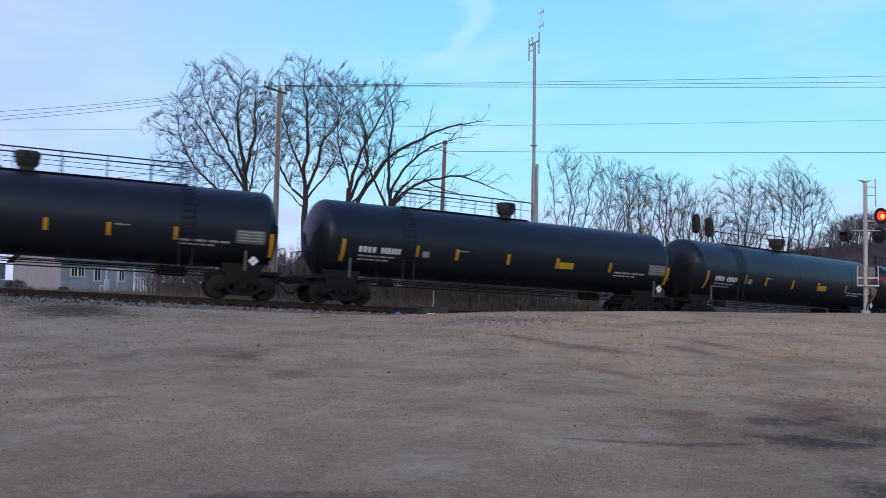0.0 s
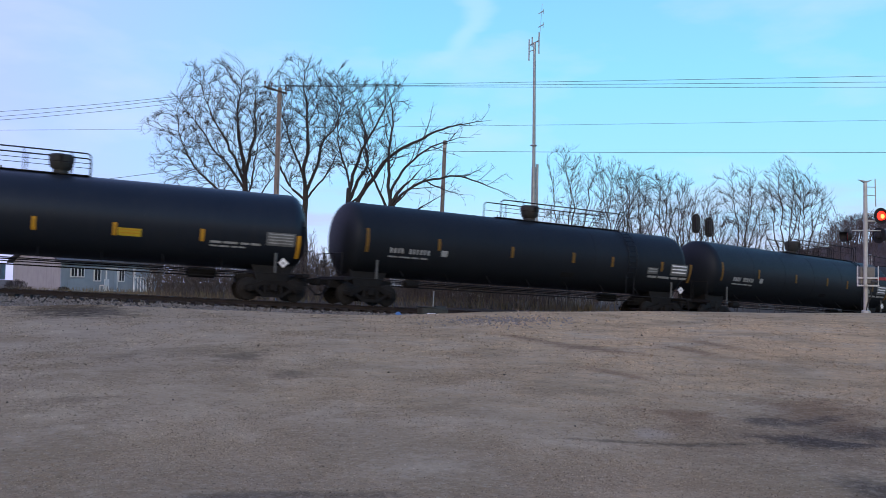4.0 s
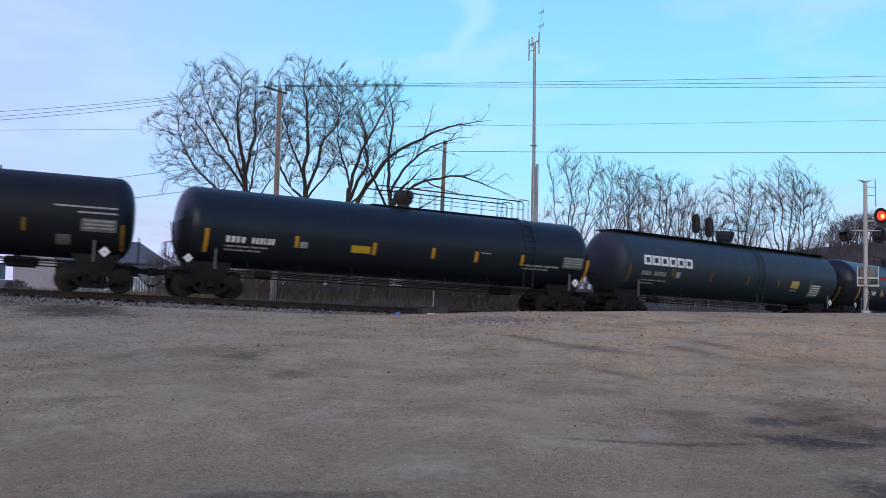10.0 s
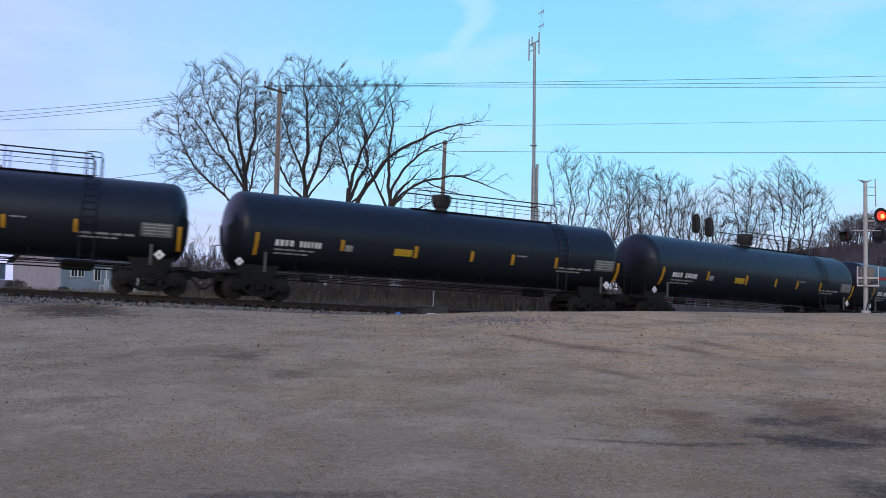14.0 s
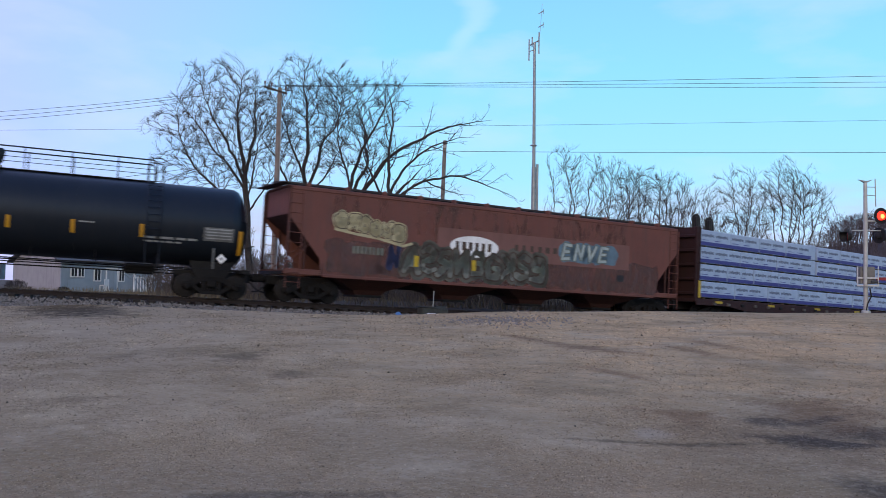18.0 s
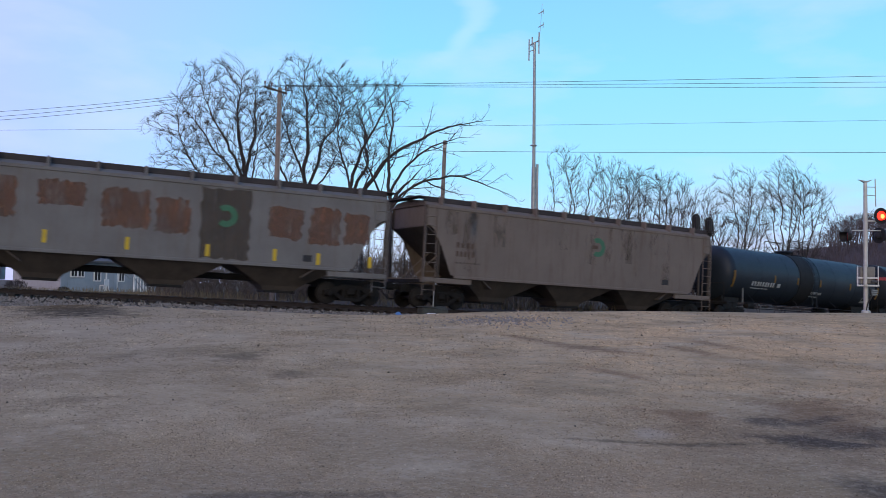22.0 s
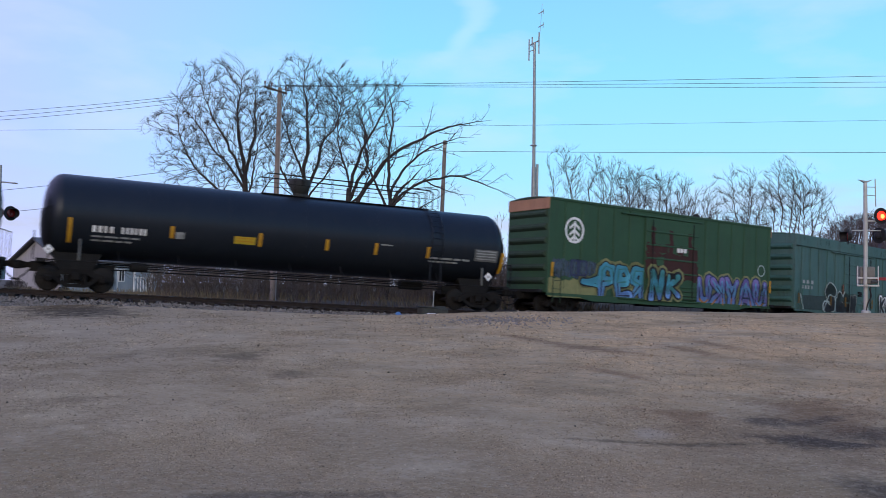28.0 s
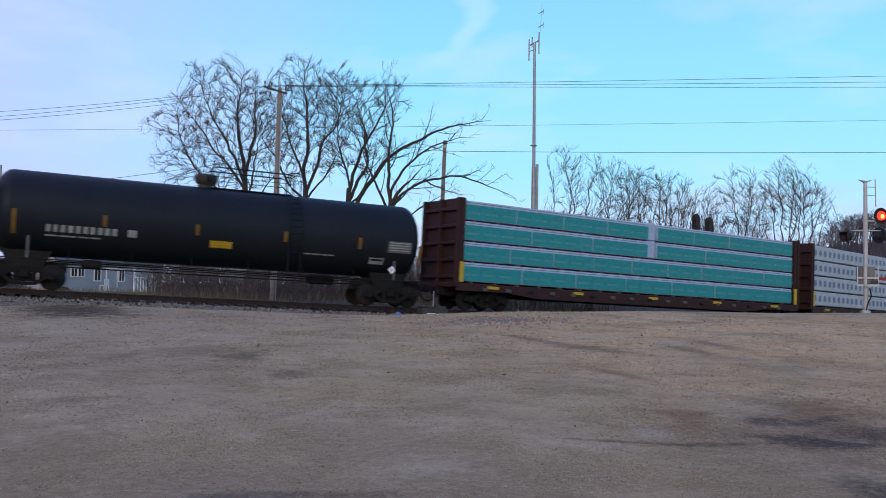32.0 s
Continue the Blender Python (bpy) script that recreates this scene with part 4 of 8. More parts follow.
# ---- covered hoppers ----
def hopper_car(L, paint, roof_mat, label, bays, top=4.28, crown=4.62, sill=1.4, cut=2.9, shade_paint=None, posts=(), half=1.55, curved=True, extras=None):
    car = base("covered_hopper", label, "hopper car", group="freight train")
    h = L / 2
    e = h - 0.9
    X = lambda ds: ds - h
    # side sheets, whose lower ends are cut back along the slope sheets
    def outline():
        left = [(-e, top), (-e, 3.5), (-e + 0.35, 3.3), (-e + 0.75, 2.6), (-e + 1.05, 1.9), (-e + 1.25, 1.45), (-e + 1.9, sill - 0.02)] if curved else [(-e, top), (-e, 3.25), (-e + 1.25, 1.75), (-e + 1.35, sill)]
        return left + [(-x, z) for x, z in left[::-1]]
    for side in (-1, 1):
        m = M().slab(outline(), side * half - 0.02, side * half + 0.02)
        part("side_sheet", m, paint, car)
        rim = M()
        rim.cbox(-e, e, side * half - 0.05, side * half + 0.05, top - 0.12, top + 0.02, 0.015)
        rim.cbox(-e + 1.4, e - 1.4, side * half - 0.05, side * half + 0.05, sill - 0.09, sill + 0.03, 0.015)
        part("side_rim", rim, paint, car)
        for x in posts:
            part("side_post", M().cbox(X(x) - 0.05, X(x) + 0.05, side * half - 0.06 if side < 0 else half, side * half if side < 0 else half + 0.06, sill, top, 0.012), paint, car)
    for way in (-1, 1):
        s = M()
        a, b = way * (e - 0.02), way * (e - 3.3)
        s.add([(a, -half, 3.45), (a, half, 3.45), (b, half, 1.0), (b, -half, 1.0), (a, -half, 3.40), (a, half, 3.40), (b, half, 0.95), (b, -half, 0.95)], [(0, 1, 2, 3), (4, 7, 6, 5), (0, 4, 5, 1), (2, 6, 7, 3), (0, 3, 7, 4), (1, 5, 6, 2)])
        # slopes, end posts and bays wear a darker paint that carries the body's shade
        part("slope_sheet", s, shade_paint or paint, car)
        part("end_sheet", M().cbox(min(a, a - way * 0.05), max(a, a - way * 0.05), -half, half, 3.4, top, 0.01), paint, car)
        for side in (-1, 1):
            y = side * (half - 0.05)
            m = M()
            xa = way * (h - 0.82)
            m.cbox(min(xa, xa - way * 0.10), max(xa, xa - way * 0.10), y - 0.05, y + 0.05, 1.1, top, 0.012)
            m.cbox(way * (h - 1.55) - 0.04, way * (h - 1.55) + 0.04, y - 0.04, y + 0.04, 1.1, 2.9, 0.012)
            part("end_post", m, shade_paint or paint, car)
            ladder_on(car, paint, min(xa, xa - way * 0.55), max(xa, xa - way * 0.55), side * (half + 0.04), 0.55, top - 0.1)
            m = M().cbox(min(way * (h - 0.75), way * (h - 3.2)), max(way * (h - 0.75), way * (h - 3.2)), y - 0.06, y + 0.06, 1.08, 1.3, 0.02)
            part("end_sill", m, paint, car)
        end_gear(car, way * h, way, 1.2)
        truck(car, way * (h - 2.05))
        br = M()
        br.rod((way * (h - 0.85), -0.5, 1.2), (way * (h - 2.2), -0.5, 2.4), 0.03)
        br.rod((way * (h - 0.85), 0.5, 1.2), (way * (h - 2.2), 0.5, 2.4), 0.03)
        part("end_brace", br, paint, car)
    # roof
    r = M().drawn([(-half - 0.02, top), (-half * 0.8, top + (crown - top) * 0.55), (-0.45, crown - 0.06), (0.45, crown - 0.06), (half * 0.8, top + (crown - top) * 0.55), (half + 0.02, top)], -e - 0.05, e + 0.05)
    part("roof", r, paint, car)
    rb = M()
    for y in (-0.62, 0.62):
        rb.cbox(-h + 0.45, h - 0.45, y - 0.22, y + 0.22, crown + 0.02, crown + 0.06, 0.008)
    rb.cbox(-h + 0.45, -h + 0.9, -half, half, crown - 0.04, crown + 0.0, 0.008)
    rb.cbox(h - 0.9, h - 0.45, -half, half, crown - 0.04, crown + 0.0, 0.008)
    part("running_board", rb, roof_mat, car, "dark grated running board")
    lip = M().cbox(-e - 0.1, e + 0.1, -half * 0.82 - 0.02, -half * 0.82 + 0.02, top + 0.1, crown + 0.04, 0.006)
    part("hatch_coaming", lip, roof_mat, car)
    k = -e + 0.7
    while k < e:
        part("roof_bracket", M().cbox(k - 0.05, k + 0.05, -half - 0.02, -half * 0.8, top + 0.02, crown + 0.05, 0.01), paint, car)
        k += 1.62
    # bays below the sill
    w = (2 * e - 3.6) / bays
    for i in range(bays):
        x0 = -e + 1.8 + i * w
        m = M()
        v = []
        for z, tx, ty in ((sill, 0.0, half), (0.62, 0.32 * w, 0.75), (0.42, 0.36 * w, 0.62)):
            v += [(x0 + tx, -ty, z), (x0 + w - tx, -ty, z), (x0 + w - tx, ty, z), (x0 + tx, ty, z)]
        f = [(0, 3, 2, 1), (8, 9, 10, 11)]
        for j in (0, 4):
            f += [(j, j + 1, j + 5, j + 4), (j + 1, j + 2, j + 6, j + 5), (j + 2, j + 3, j + 7, j + 6), (j + 3, j, j + 4, j + 7)]
        m.add(v, f)
        bay = part("hopper_bay", m, shade_paint or paint, car)
        part("outlet_gate", M().cbox(x0 + 0.36 * w, x0 + 0.64 * w, -0.72, 0.72, 0.34, 0.44, 0.015), steel_dark, bay)
    part("centre_sill", M().cbox(-h + 0.8, h - 0.8, -0.25, 0.25, 0.75, 1.0, 0.02), steel_dark, car)
    if extras:
        extras(car, X, -half)
    return car


def flat_mark(m, x0, x1, z0, z1, y, lift=0.008):
    return m.box(x0, x1, y - lift, y, z0, z1)


def flat_poly(pts, y, lift=0.008):
    return M().slab(pts, y - lift, y)


def blob(cx, cz, w, h, rng, lumps=5, depth=0.16, n=28, slant=0.0):
    """A rounded lumpy outline."""
    ph = rng.uniform(0, 6.28)
    pts = []
    for i in range(n):
        a = 6.28318 * i / n
        k = 1 + depth * math.sin(lumps * a + ph) + 0.5 * depth * math.sin((lumps + 2) * a + ph * 1.7)
        px, pz = abs(math.cos(a)) ** 0.75 * math.copysign(1, math.cos(a)), abs(math.sin(a)) ** 0.75 * math.copysign(1, math.sin(a))
        pts.append((cx + 0.5 * w * k * px + slant * pz * h, cz + 0.5 * h * k * pz))
    return pts


def ragged(x0, x1, z0, z1, rng, step=0.16, amp=0.07):
    """A four-sided patch with a torn edge."""
    pts = []
    for (ax, az), (bx, bz) in zip(((x0, z0), (x1, z0), (x1, z1), (x0, z1)), ((x1, z0), (x1, z1), (x0, z1), (x0, z0))):
        k = max(2, int(math.hypot(bx - ax, bz - az) / step))
        for i in range(k):
            pts.append((ax + (bx - ax) * i / k + rng.uniform(-amp, amp), az + (bz - az) * i / k + rng.uniform(-amp, amp)))
    return pts


hop_red = worn("faded_oxide_red_paint", (0.158, 0.062, 0.049), (0.118, 0.049, 0.041), 0.75, scale=0.6, dirt=(0.080, 0.052, 0.048), dirt_amount=0.7)
# darker copy of the red, with the shade under the body in it
hop_red_shade = worn("shaded_oxide_paint", (0.06, 0.022, 0.017), (0.04, 0.017, 0.014), 0.75, scale=1.2)
roof_dark = worn("dark_grating", (0.03, 0.027, 0.03), (0.05, 0.042, 0.042), 0.8, scale=3)
pink_patch = worn("faded_pink_paint", (0.19, 0.092, 0.078), (0.15, 0.075, 0.065), 0.7, scale=1.0)
hop_grey = worn("rust_patched_grey_paint", (0.142, 0.140, 0.140), (0.110, 0.106, 0.106), 0.75, scale=0.8, dirt=(0.10, 0.08, 0.065), dirt_amount=0.7)
rust_patch = worn("orange_rust", (0.165, 0.088, 0.060), (0.125, 0.070, 0.052), 0.9, scale=1.6, dirt=(0.15, 0.125, 0.11), dirt_amount=0.9)
def see_through(mat, lo, hi, least, most, stretch=(2.2, 2.2, 0.6)):
    """Lets the paint below show through a worn layer."""
    n = Nodes(mat)
    n.link(n.ramp(n.noise(1.6, 8, 0.75, stretch), lo, hi, least, most), n.b.inputs["Alpha"])
    return mat


see_through(rust_patch, 0.36, 0.64, 0.1, 0.85)
hop_tan = worn("dusty_tan_paint", (0.150, 0.124, 0.110), (0.118, 0.097, 0.086), 0.78, scale=0.5, dirt=(0.095, 0.064, 0.05), dirt_amount=0.9)
# grimy steel, with the shade below the body put into its colour
hop_shade = worn("grimy_shaded_hopper_steel", (0.052, 0.044, 0.040), (0.078, 0.064, 0.056), 0.85, scale=1.5)
stain_film = see_through(worn("dark_stain", (0.07, 0.055, 0.045), (0.10, 0.08, 0.065), 0.85, scale=1.5), 0.48, 0.8, 0.0, 0.4)
dust_film = see_through(worn("pink_grey_dust", (0.165, 0.092, 0.085), (0.12, 0.075, 0.072), 0.9, scale=1.2), 0.36, 0.66, 0.1, 0.75)
dark_stain = see_through(worn("sooty_stain", (0.070, 0.060, 0.053), (0.09, 0.076, 0.066), 0.85, scale=1.5), 0.3, 0.62, 0.2, 0.75)
logo_green = worn("green_logo_paint", (0.035, 0.13, 0.075), (0.05, 0.12, 0.075), 0.6, scale=4)
mark_dark = worn("dark_stencil_paint", (0.06, 0.04, 0.03), (0.09, 0.06, 0.05), 0.7, scale=5)
cream_tag = worn("cream_spray_paint", (0.48, 0.42, 0.25), (0.36, 0.32, 0.2), 0.6, scale=4)
grey_tag = worn("grey_green_spray_paint", (0.16, 0.18, 0.14), (0.10, 0.12, 0.11), 0.6, scale=3)
pale_tag = worn("pale_spray_paint", (0.40, 0.46, 0.44), (0.3, 0.36, 0.36), 0.6, scale=4)
teal_tag = worn("teal_spray_paint", (0.05, 0.22, 0.24), (0.08, 0.3, 0.3), 0.5, scale=3)
black_tag = worn("black_spray_paint", (0.014, 0.014, 0.018), (0.03, 0.03, 0.035), 0.5, scale=4)
cyan_tag = worn("cyan_spray_paint", (0.10, 0.42, 0.55), (0.07, 0.30, 0.45), 0.5, scale=2.5)
blue_tag = worn("blue_spray_paint", (0.12, 0.26, 0.58), (0.2, 0.34, 0.62), 0.5, scale=2.5)
navy_tag = worn("navy_spray_paint", (0.022, 0.028, 0.075), (0.035, 0.04, 0.10), 0.5, scale=3)
slate_tag = worn("slate_blue_spray_paint", (0.12, 0.19, 0.24), (0.09, 0.14, 0.19), 0.6, scale=3)
violet_tag = worn("violet_spray_paint", (0.13, 0.13, 0.40), (0.24, 0.17, 0.42), 0.5, scale=3)
olive_tag = worn("olive_yellow_spray_paint", (0.24, 0.23, 0.10), (0.17, 0.185, 0.08), 0.6, scale=3)
orange_tag = worn("orange_spray_paint", (0.5, 0.2, 0.04), (0.4, 0.17, 0.05), 0.6, scale=3)


dim_tag = worn("faded_olive_spray_paint", (0.115, 0.105, 0.085), (0.08, 0.082, 0.070), 0.7, scale=3)
pale_dim = worn("faded_pale_spray_paint", (0.19, 0.20, 0.175), (0.135, 0.14, 0.125), 0.7, scale=3)
door_maroon = worn("maroon_rust_paint", (0.055, 0.020, 0.018), (0.038, 0.017, 0.016), 0.8, scale=2.0, dirt=(0.03, 0.035, 0.02), dirt_amount=0.6)


def stroke(pts, w, y, lift=0.008):
    """A painted line of width w through (x, z) pairs."""
    m = M()
    for (x0, z0), (x1, z1) in zip(pts, pts[1:]):
        d = Vector((x1 - x0, z1 - z0))
        if d.length < 1e-4:
            continue
        d.normalize()
        nx_, nz_ = -d.y * w / 2, d.x * w / 2
        ex, ez = d.x * w * 0.4, d.y * w * 0.4
        m.slab([(x0 - ex + nx_, z0 - ez + nz_), (x0 - ex - nx_, z0 - ez - nz_), (x1 + ex - nx_, z1 + ez - nz_), (x1 + ex + nx_, z1 + ez + nz_)], y - lift, y)
    return m


GLYPHS = {
    "F": [[(0.12, 0.0), (0.10, 0.85), (0.35, 1.0), (0.80, 0.92), (0.86, 0.66)], [(0.12, 0.48), (0.72, 0.52)]],
    "E": [[(0.88, 0.72), (0.66, 0.98), (0.22, 0.94), (0.10, 0.50), (0.20, 0.06), (0.95, 0.08)], [(0.14, 0.50), (0.74, 0.54)]],
    "R": [[(0.12, 0.0), (0.12, 0.98), (0.72, 0.96), (0.80, 0.62), (0.24, 0.48), (0.92, 0.02)]],
    "N": [[(0.10, 0.0), (0.16, 1.0), (0.74, 0.08), (0.86, 1.0)]],
    "K": [[(0.14, 0.0), (0.16, 1.0)], [(0.86, 0.98), (0.22, 0.50), (0.94, 0.0)]],
    "S": [[(0.88, 0.84), (0.50, 1.0), (0.14, 0.80), (0.30, 0.55), (0.80, 0.42), (0.80, 0.10), (0.40, 0.0), (0.05, 0.12)]],
    "A": [[(0.05, 0.0), (0.42, 1.0), (0.92, 0.0)], [(0.26, 0.36), (0.72, 0.36)]],
    "G": [[(0.86, 0.80), (0.45, 1.0), (0.10, 0.60), (0.25, 0.06), (0.82, 0.06), (0.86, 0.42), (0.55, 0.44)]],
    "U": [[(0.10, 1.0), (0.14, 0.22), (0.46, 0.02), (0.84, 0.20), (0.88, 1.0)]],
    "Y": [[(0.08, 1.0), (0.46, 0.46), (0.90, 1.0)], [(0.46, 0.46), (0.40, 0.0)]],
    "O": [[(0.5, 1.0), (0.12, 0.72), (0.14, 0.24), (0.5, 0.0), (0.86, 0.26), (0.84, 0.74), (0.5, 1.0)]],
    "<": [[(0.95, 0.78), (0.10, 0.46), (0.95, 0.20)], [(0.15, 0.48), (1.0, 0.50)]]}


def capsule(x0, z0, x1, z1, w, n_=5):
    a = math.atan2(z1 - z0, x1 - x0)
    pts = []
    for cx, cz, s in ((x1, z1, -math.pi / 2), (x0, z0, math.pi / 2)):
        for i in range(n_):
            k = a + s + math.pi * i / (n_ - 1)
            pts.append((cx + w * math.cos(k), cz + w * math.sin(k)))
    return pts


def graffiti(car, name, label, word, boxes, y, layers, rng, step=0.16, slope=0.06, floor=0.9):
    """Spray-painted lettering. boxes: (x, z, w, h) of each letter. layers, from the back: (part's name, half width, paints from low to high)."""
    piece = None
    lines = []
    for ch, (x, z, w, h) in zip(word, boxes):
        lean = slope + rng.uniform(-0.06, 0.06)
        glyph = []
        for line in GLYPHS[ch.upper()]:
            if ch.islower():
                line = [(1 - a, b) for a, b in line]
            pts = [(x + (a + lean * b + rng.uniform(-0.03, 0.03)) * w, z + b * h) for a, b in line]
            fine_ = []
            for p, q in zip(pts, pts[1:]):
                k = max(1, int(math.hypot(q[0] - p[0], q[1] - p[1]) / step))
                fine_ += [(p[0] + (q[0] - p[0]) * i / k, p[1] + (q[1] - p[1]) * i / k) for i in range(k)]
            glyph.append(fine_ + [pts[-1]])
        lines.append((glyph, z, h))
    for depth, (kind, half, paints) in enumerate(layers):
        m = M()
        for k, (glyph, z, h) in enumerate(lines):
            lift = 0.004 + depth * 0.0025 + (k % 2) * 0.0012 + (0.006 if k % 2 and depth else 0.0)
            for line in glyph:
                for p, q in zip(line, line[1:]):
                    high = ((p[1] + q[1]) / 2 - z) / h
                    m.slot = min(int(max(high, 0.0) * len(paints)), len(paints) - 1)
                    m.slab([(cx, max(cz, floor)) for cx, cz in capsule(*p, *q, half * (0.9 + 0.25 * math.sin(p[0] * 5 + p[1] * 3)))], y - lift, y)
        if piece is None:
            piece = part(name, m, list(paints), car, label)
        else:
            part(kind, m, list(paints), piece)
    return piece


def row_of(x0, z, widths, h, gap=0.0):
    out, x = [], x0
    for w in widths:
        out.append((x, z, w, h))
        x += w + gap
    return out


def red_marks(car, X, y):
    r = random.Random(41)
    y -= 0.022
    part("faded_patch", flat_mark(M(), X(7.3), X(17.6), 2.25, 3.42, y, 0.003), pink_patch, car, "faded pink rectangle of old paint")
    n_ = 30
    oval = [(X(9.1) + 1.2 * math.cos(6.283 * i / n_), 2.72 + 0.45 * math.sin(6.283 * i / n_)) for i in range(n_)]
    inner = [(X(9.1) + 1.12 * math.cos(6.283 * i / n_), 2.72 + 0.39 * math.sin(6.283 * i / n_)) for i in range(n_)]
    sign = part("oval_mark", flat_poly(oval, y, 0.008), white_mark, car, "white oval company mark")
    part("printing", lettering(M(), X(8.15), X(10.05), 2.55, 2.9, 6, lambda m, a, b, c, d: flat_mark(m, a, b, c, d, y, 0.012), r, 0.6), mark_dark, sign)
    part("stencil", lettering(M(), X(11.1), X(13.6), 2.72, 2.98, 6, lambda m, a, b, c, d: flat_mark(m, a, b, c, d, y), r, 0.5), mark_dark, car)
    field = M()
    for k in range(5):
        field.slab(blob(X(14.0 + k * 0.6), 2.86, 1.0, 0.92, r, 5, 0.08), y - 0.005, y)
    word = part("pale_tag", field, slate_tag, car, "pale spray-painted letters on a teal field")
    forms = {"E": [[(0.8, 0.95), (0.1, 1.0), (0.0, 0.0), (0.75, 0.05)], [(0.05, 0.5), (0.6, 0.52)]], "N": [[(0.0, 0.0), (0.08, 1.0), (0.7, 0.1), (0.8, 1.0)]], "V": [[(0.0, 1.0), (0.35, 0.0), (0.85, 1.0)]]}
    for rim, w_, shade in ((0.0, 0.20, grey_tag), (1.0, 0.12, pale_tag)):
        for k, ch in enumerate("ENVE"):
            for line in forms[ch]:
                part("letter", stroke([(X(13.7 + k * 0.7) + a * 0.5 + b * 0.1, 2.54 + b * 0.66) for a, b in line], w_, y - 0.004 - rim * 0.004, 0.006), shade, word)
    graffiti(car, "bubble_tag", "cream bubble-lettered spray painting", "GrOOue", [(X(2.75) + i * 0.5, 3.12 - 0.07 * i, 0.46, 0.45) for i in range(6)], y, (("outline", 0.21, [cream_tag]), ("outline", 0.155, [mark_dark]), ("filling", 0.12, [cream_tag])), r)
    part("underline", stroke([(X(2.75), 2.95), (X(3.6), 2.82), (X(4.6), 2.72), (X(5.7), 2.5), (X(6.1), 2.62)], 0.1, y), cream_tag, car)
    graffiti(car, "faded_tag", "faded grey-green spray painting", "asrneGkSe", [(X(5.75) + i * 0.78, 1.5 + 0.05 * math.sin(i * 2.1), 0.74, 0.95) for i in range(9)], y, (("outline", 0.34, [dim_tag]), ("outline", 0.20, [mark_dark]), ("filling", 0.135, [pale_dim, grey_tag, dim_tag])), r)
    graffiti(car, "faded_tag", "old dark blue spray-painted letter", "N", [(X(5.1), 1.62, 0.5, 0.8)], y, (("outline", 0.14, [navy_tag]),), r)
    part("stencil", lettering(M(), X(3.5), X(4.9), 2.05, 2.35, 8, lambda m, a, b, c, d: flat_mark(m, a, b, c, d, y), r), grey_tag, car)
    for ds in (6.35, 9.1):
        part("reflector", flat_mark(M(), X(ds) - 0.1, X(ds) + 0.1, 1.7, 2.15, y, 0.025), yellow_bright, car, "yellow reflective strip")
    for i in range(12):
        x = X(r.uniform(2.0, 19.0))
        w_ = r.uniform(0.4, 1.6)
        part("grime", flat_poly(ragged(x, x + w_, r.uniform(1.3, 3.2), 4.3, r), y + 0.001, 0.002), stain_film, car)
    part("grime", flat_poly(ragged(X(2.2), X(19.6), 1.15, 1.6, r), y + 0.001, 0.0025), stain_film, car)
    part("grime", flat_poly(ragged(X(2.4), X(19.4), 1.2, 2.55, r, 0.3, 0.12), y + 0.0015, 0.002), dust_film, car, "pinkish road dust on the lower side")
    part("data_plate", flat_mark(M(), X(16.9), X(17.3), 1.7, 2.0, y, 0.01), black_tag, car)


red_hopper = hopper_car(21.5, hop_red, roof_dark, "faded red covered hopper car with spray-painted sides", 4, top=4.45, crown=4.60, sill=1.12, shade_paint=hop_red_shade, curved=False, half=1.58, extras=red_marks)


def grey_marks(car, X, y):
    r = random.Random(42)
    y -= 0.022
    for a, b, z0, z1 in ((2.4, 3.9, 2.5, 3.9), (4.6, 6.1, 3.0, 3.85), (6.7, 8.3, 2.4, 3.75), (8.5, 9.7, 2.3, 3.6), (12.6, 13.9, 2.4, 3.6), (14.2, 15.4, 2.3, 3.7), (15.6, 16.6, 2.4, 3.6)):
        part("rust_patch", flat_poly(ragged(X(a), X(b), z0, z1, r, 0.13, 0.08), y, 0.003), rust_patch, car, "rusted-through patch of paint")
    part("stain", flat_poly(ragged(X(10.1), X(11.9), 1.5, 4.1, r, 0.2, 0.06), y, 0.003), dark_stain, car, "dark upright stain")
    ring = M()
    for i in range(16):
        a0, a1 = radians(50 + 260 * i / 16), radians(50 + 260 * (i + 1) / 16)
        ring.slab([(X(11.0) - 0.42 * math.cos(a0), 3.1 + 0.42 * math.sin(a0)), (X(11.0) - 0.42 * math.cos(a1), 3.1 + 0.42 * math.sin(a1)), (X(11.0) - 0.2 * math.cos(a1), 3.1 + 0.2 * math.sin(a1)), (X(11.0) - 0.2 * math.cos(a0), 3.1 + 0.2 * math.sin(a0))], y - 0.008, y)
    part("logo", ring, logo_green, car, "green open-ring logo")
    for ds, z0 in ((1.9, 1.75), (4.9, 1.65), (7.6, 1.6), (10.4, 1.55), (12.9, 1.55), (14.6, 1.5), (16.7, 1.5)):
        part("reflector", flat_mark(M(), X(ds) - 0.07, X(ds) + 0.07, z0, z0 + (0.95 if ds < 2 else 0.45), y, 0.02), yellow_bright, car, "yellow reflective strip")
    part("stencil", lettering(M(), X(2.6), X(3.7), 2.45, 2.75, 4, lambda m, a, b, c, d: flat_mark(m, a, b, c, d, y, 0.01), r), mark_dark, car)
    part("stencil", lettering(M(), X(2.7), X(3.4), 2.05, 2.3, 3, lambda m, a, b, c, d: flat_mark(m, a, b, c, d, y, 0.01), r), mark_dark, car)
    part("data_plate", flat_mark(M(), X(14.0), X(14.35), 1.6, 1.85, y, 0.01), black_tag, car)


grey_hopper = hopper_car(18.2, hop_grey, roof_dark, "rust-patched grey covered hopper car with a green logo", 3, shade_paint=hop_shade, extras=grey_marks)


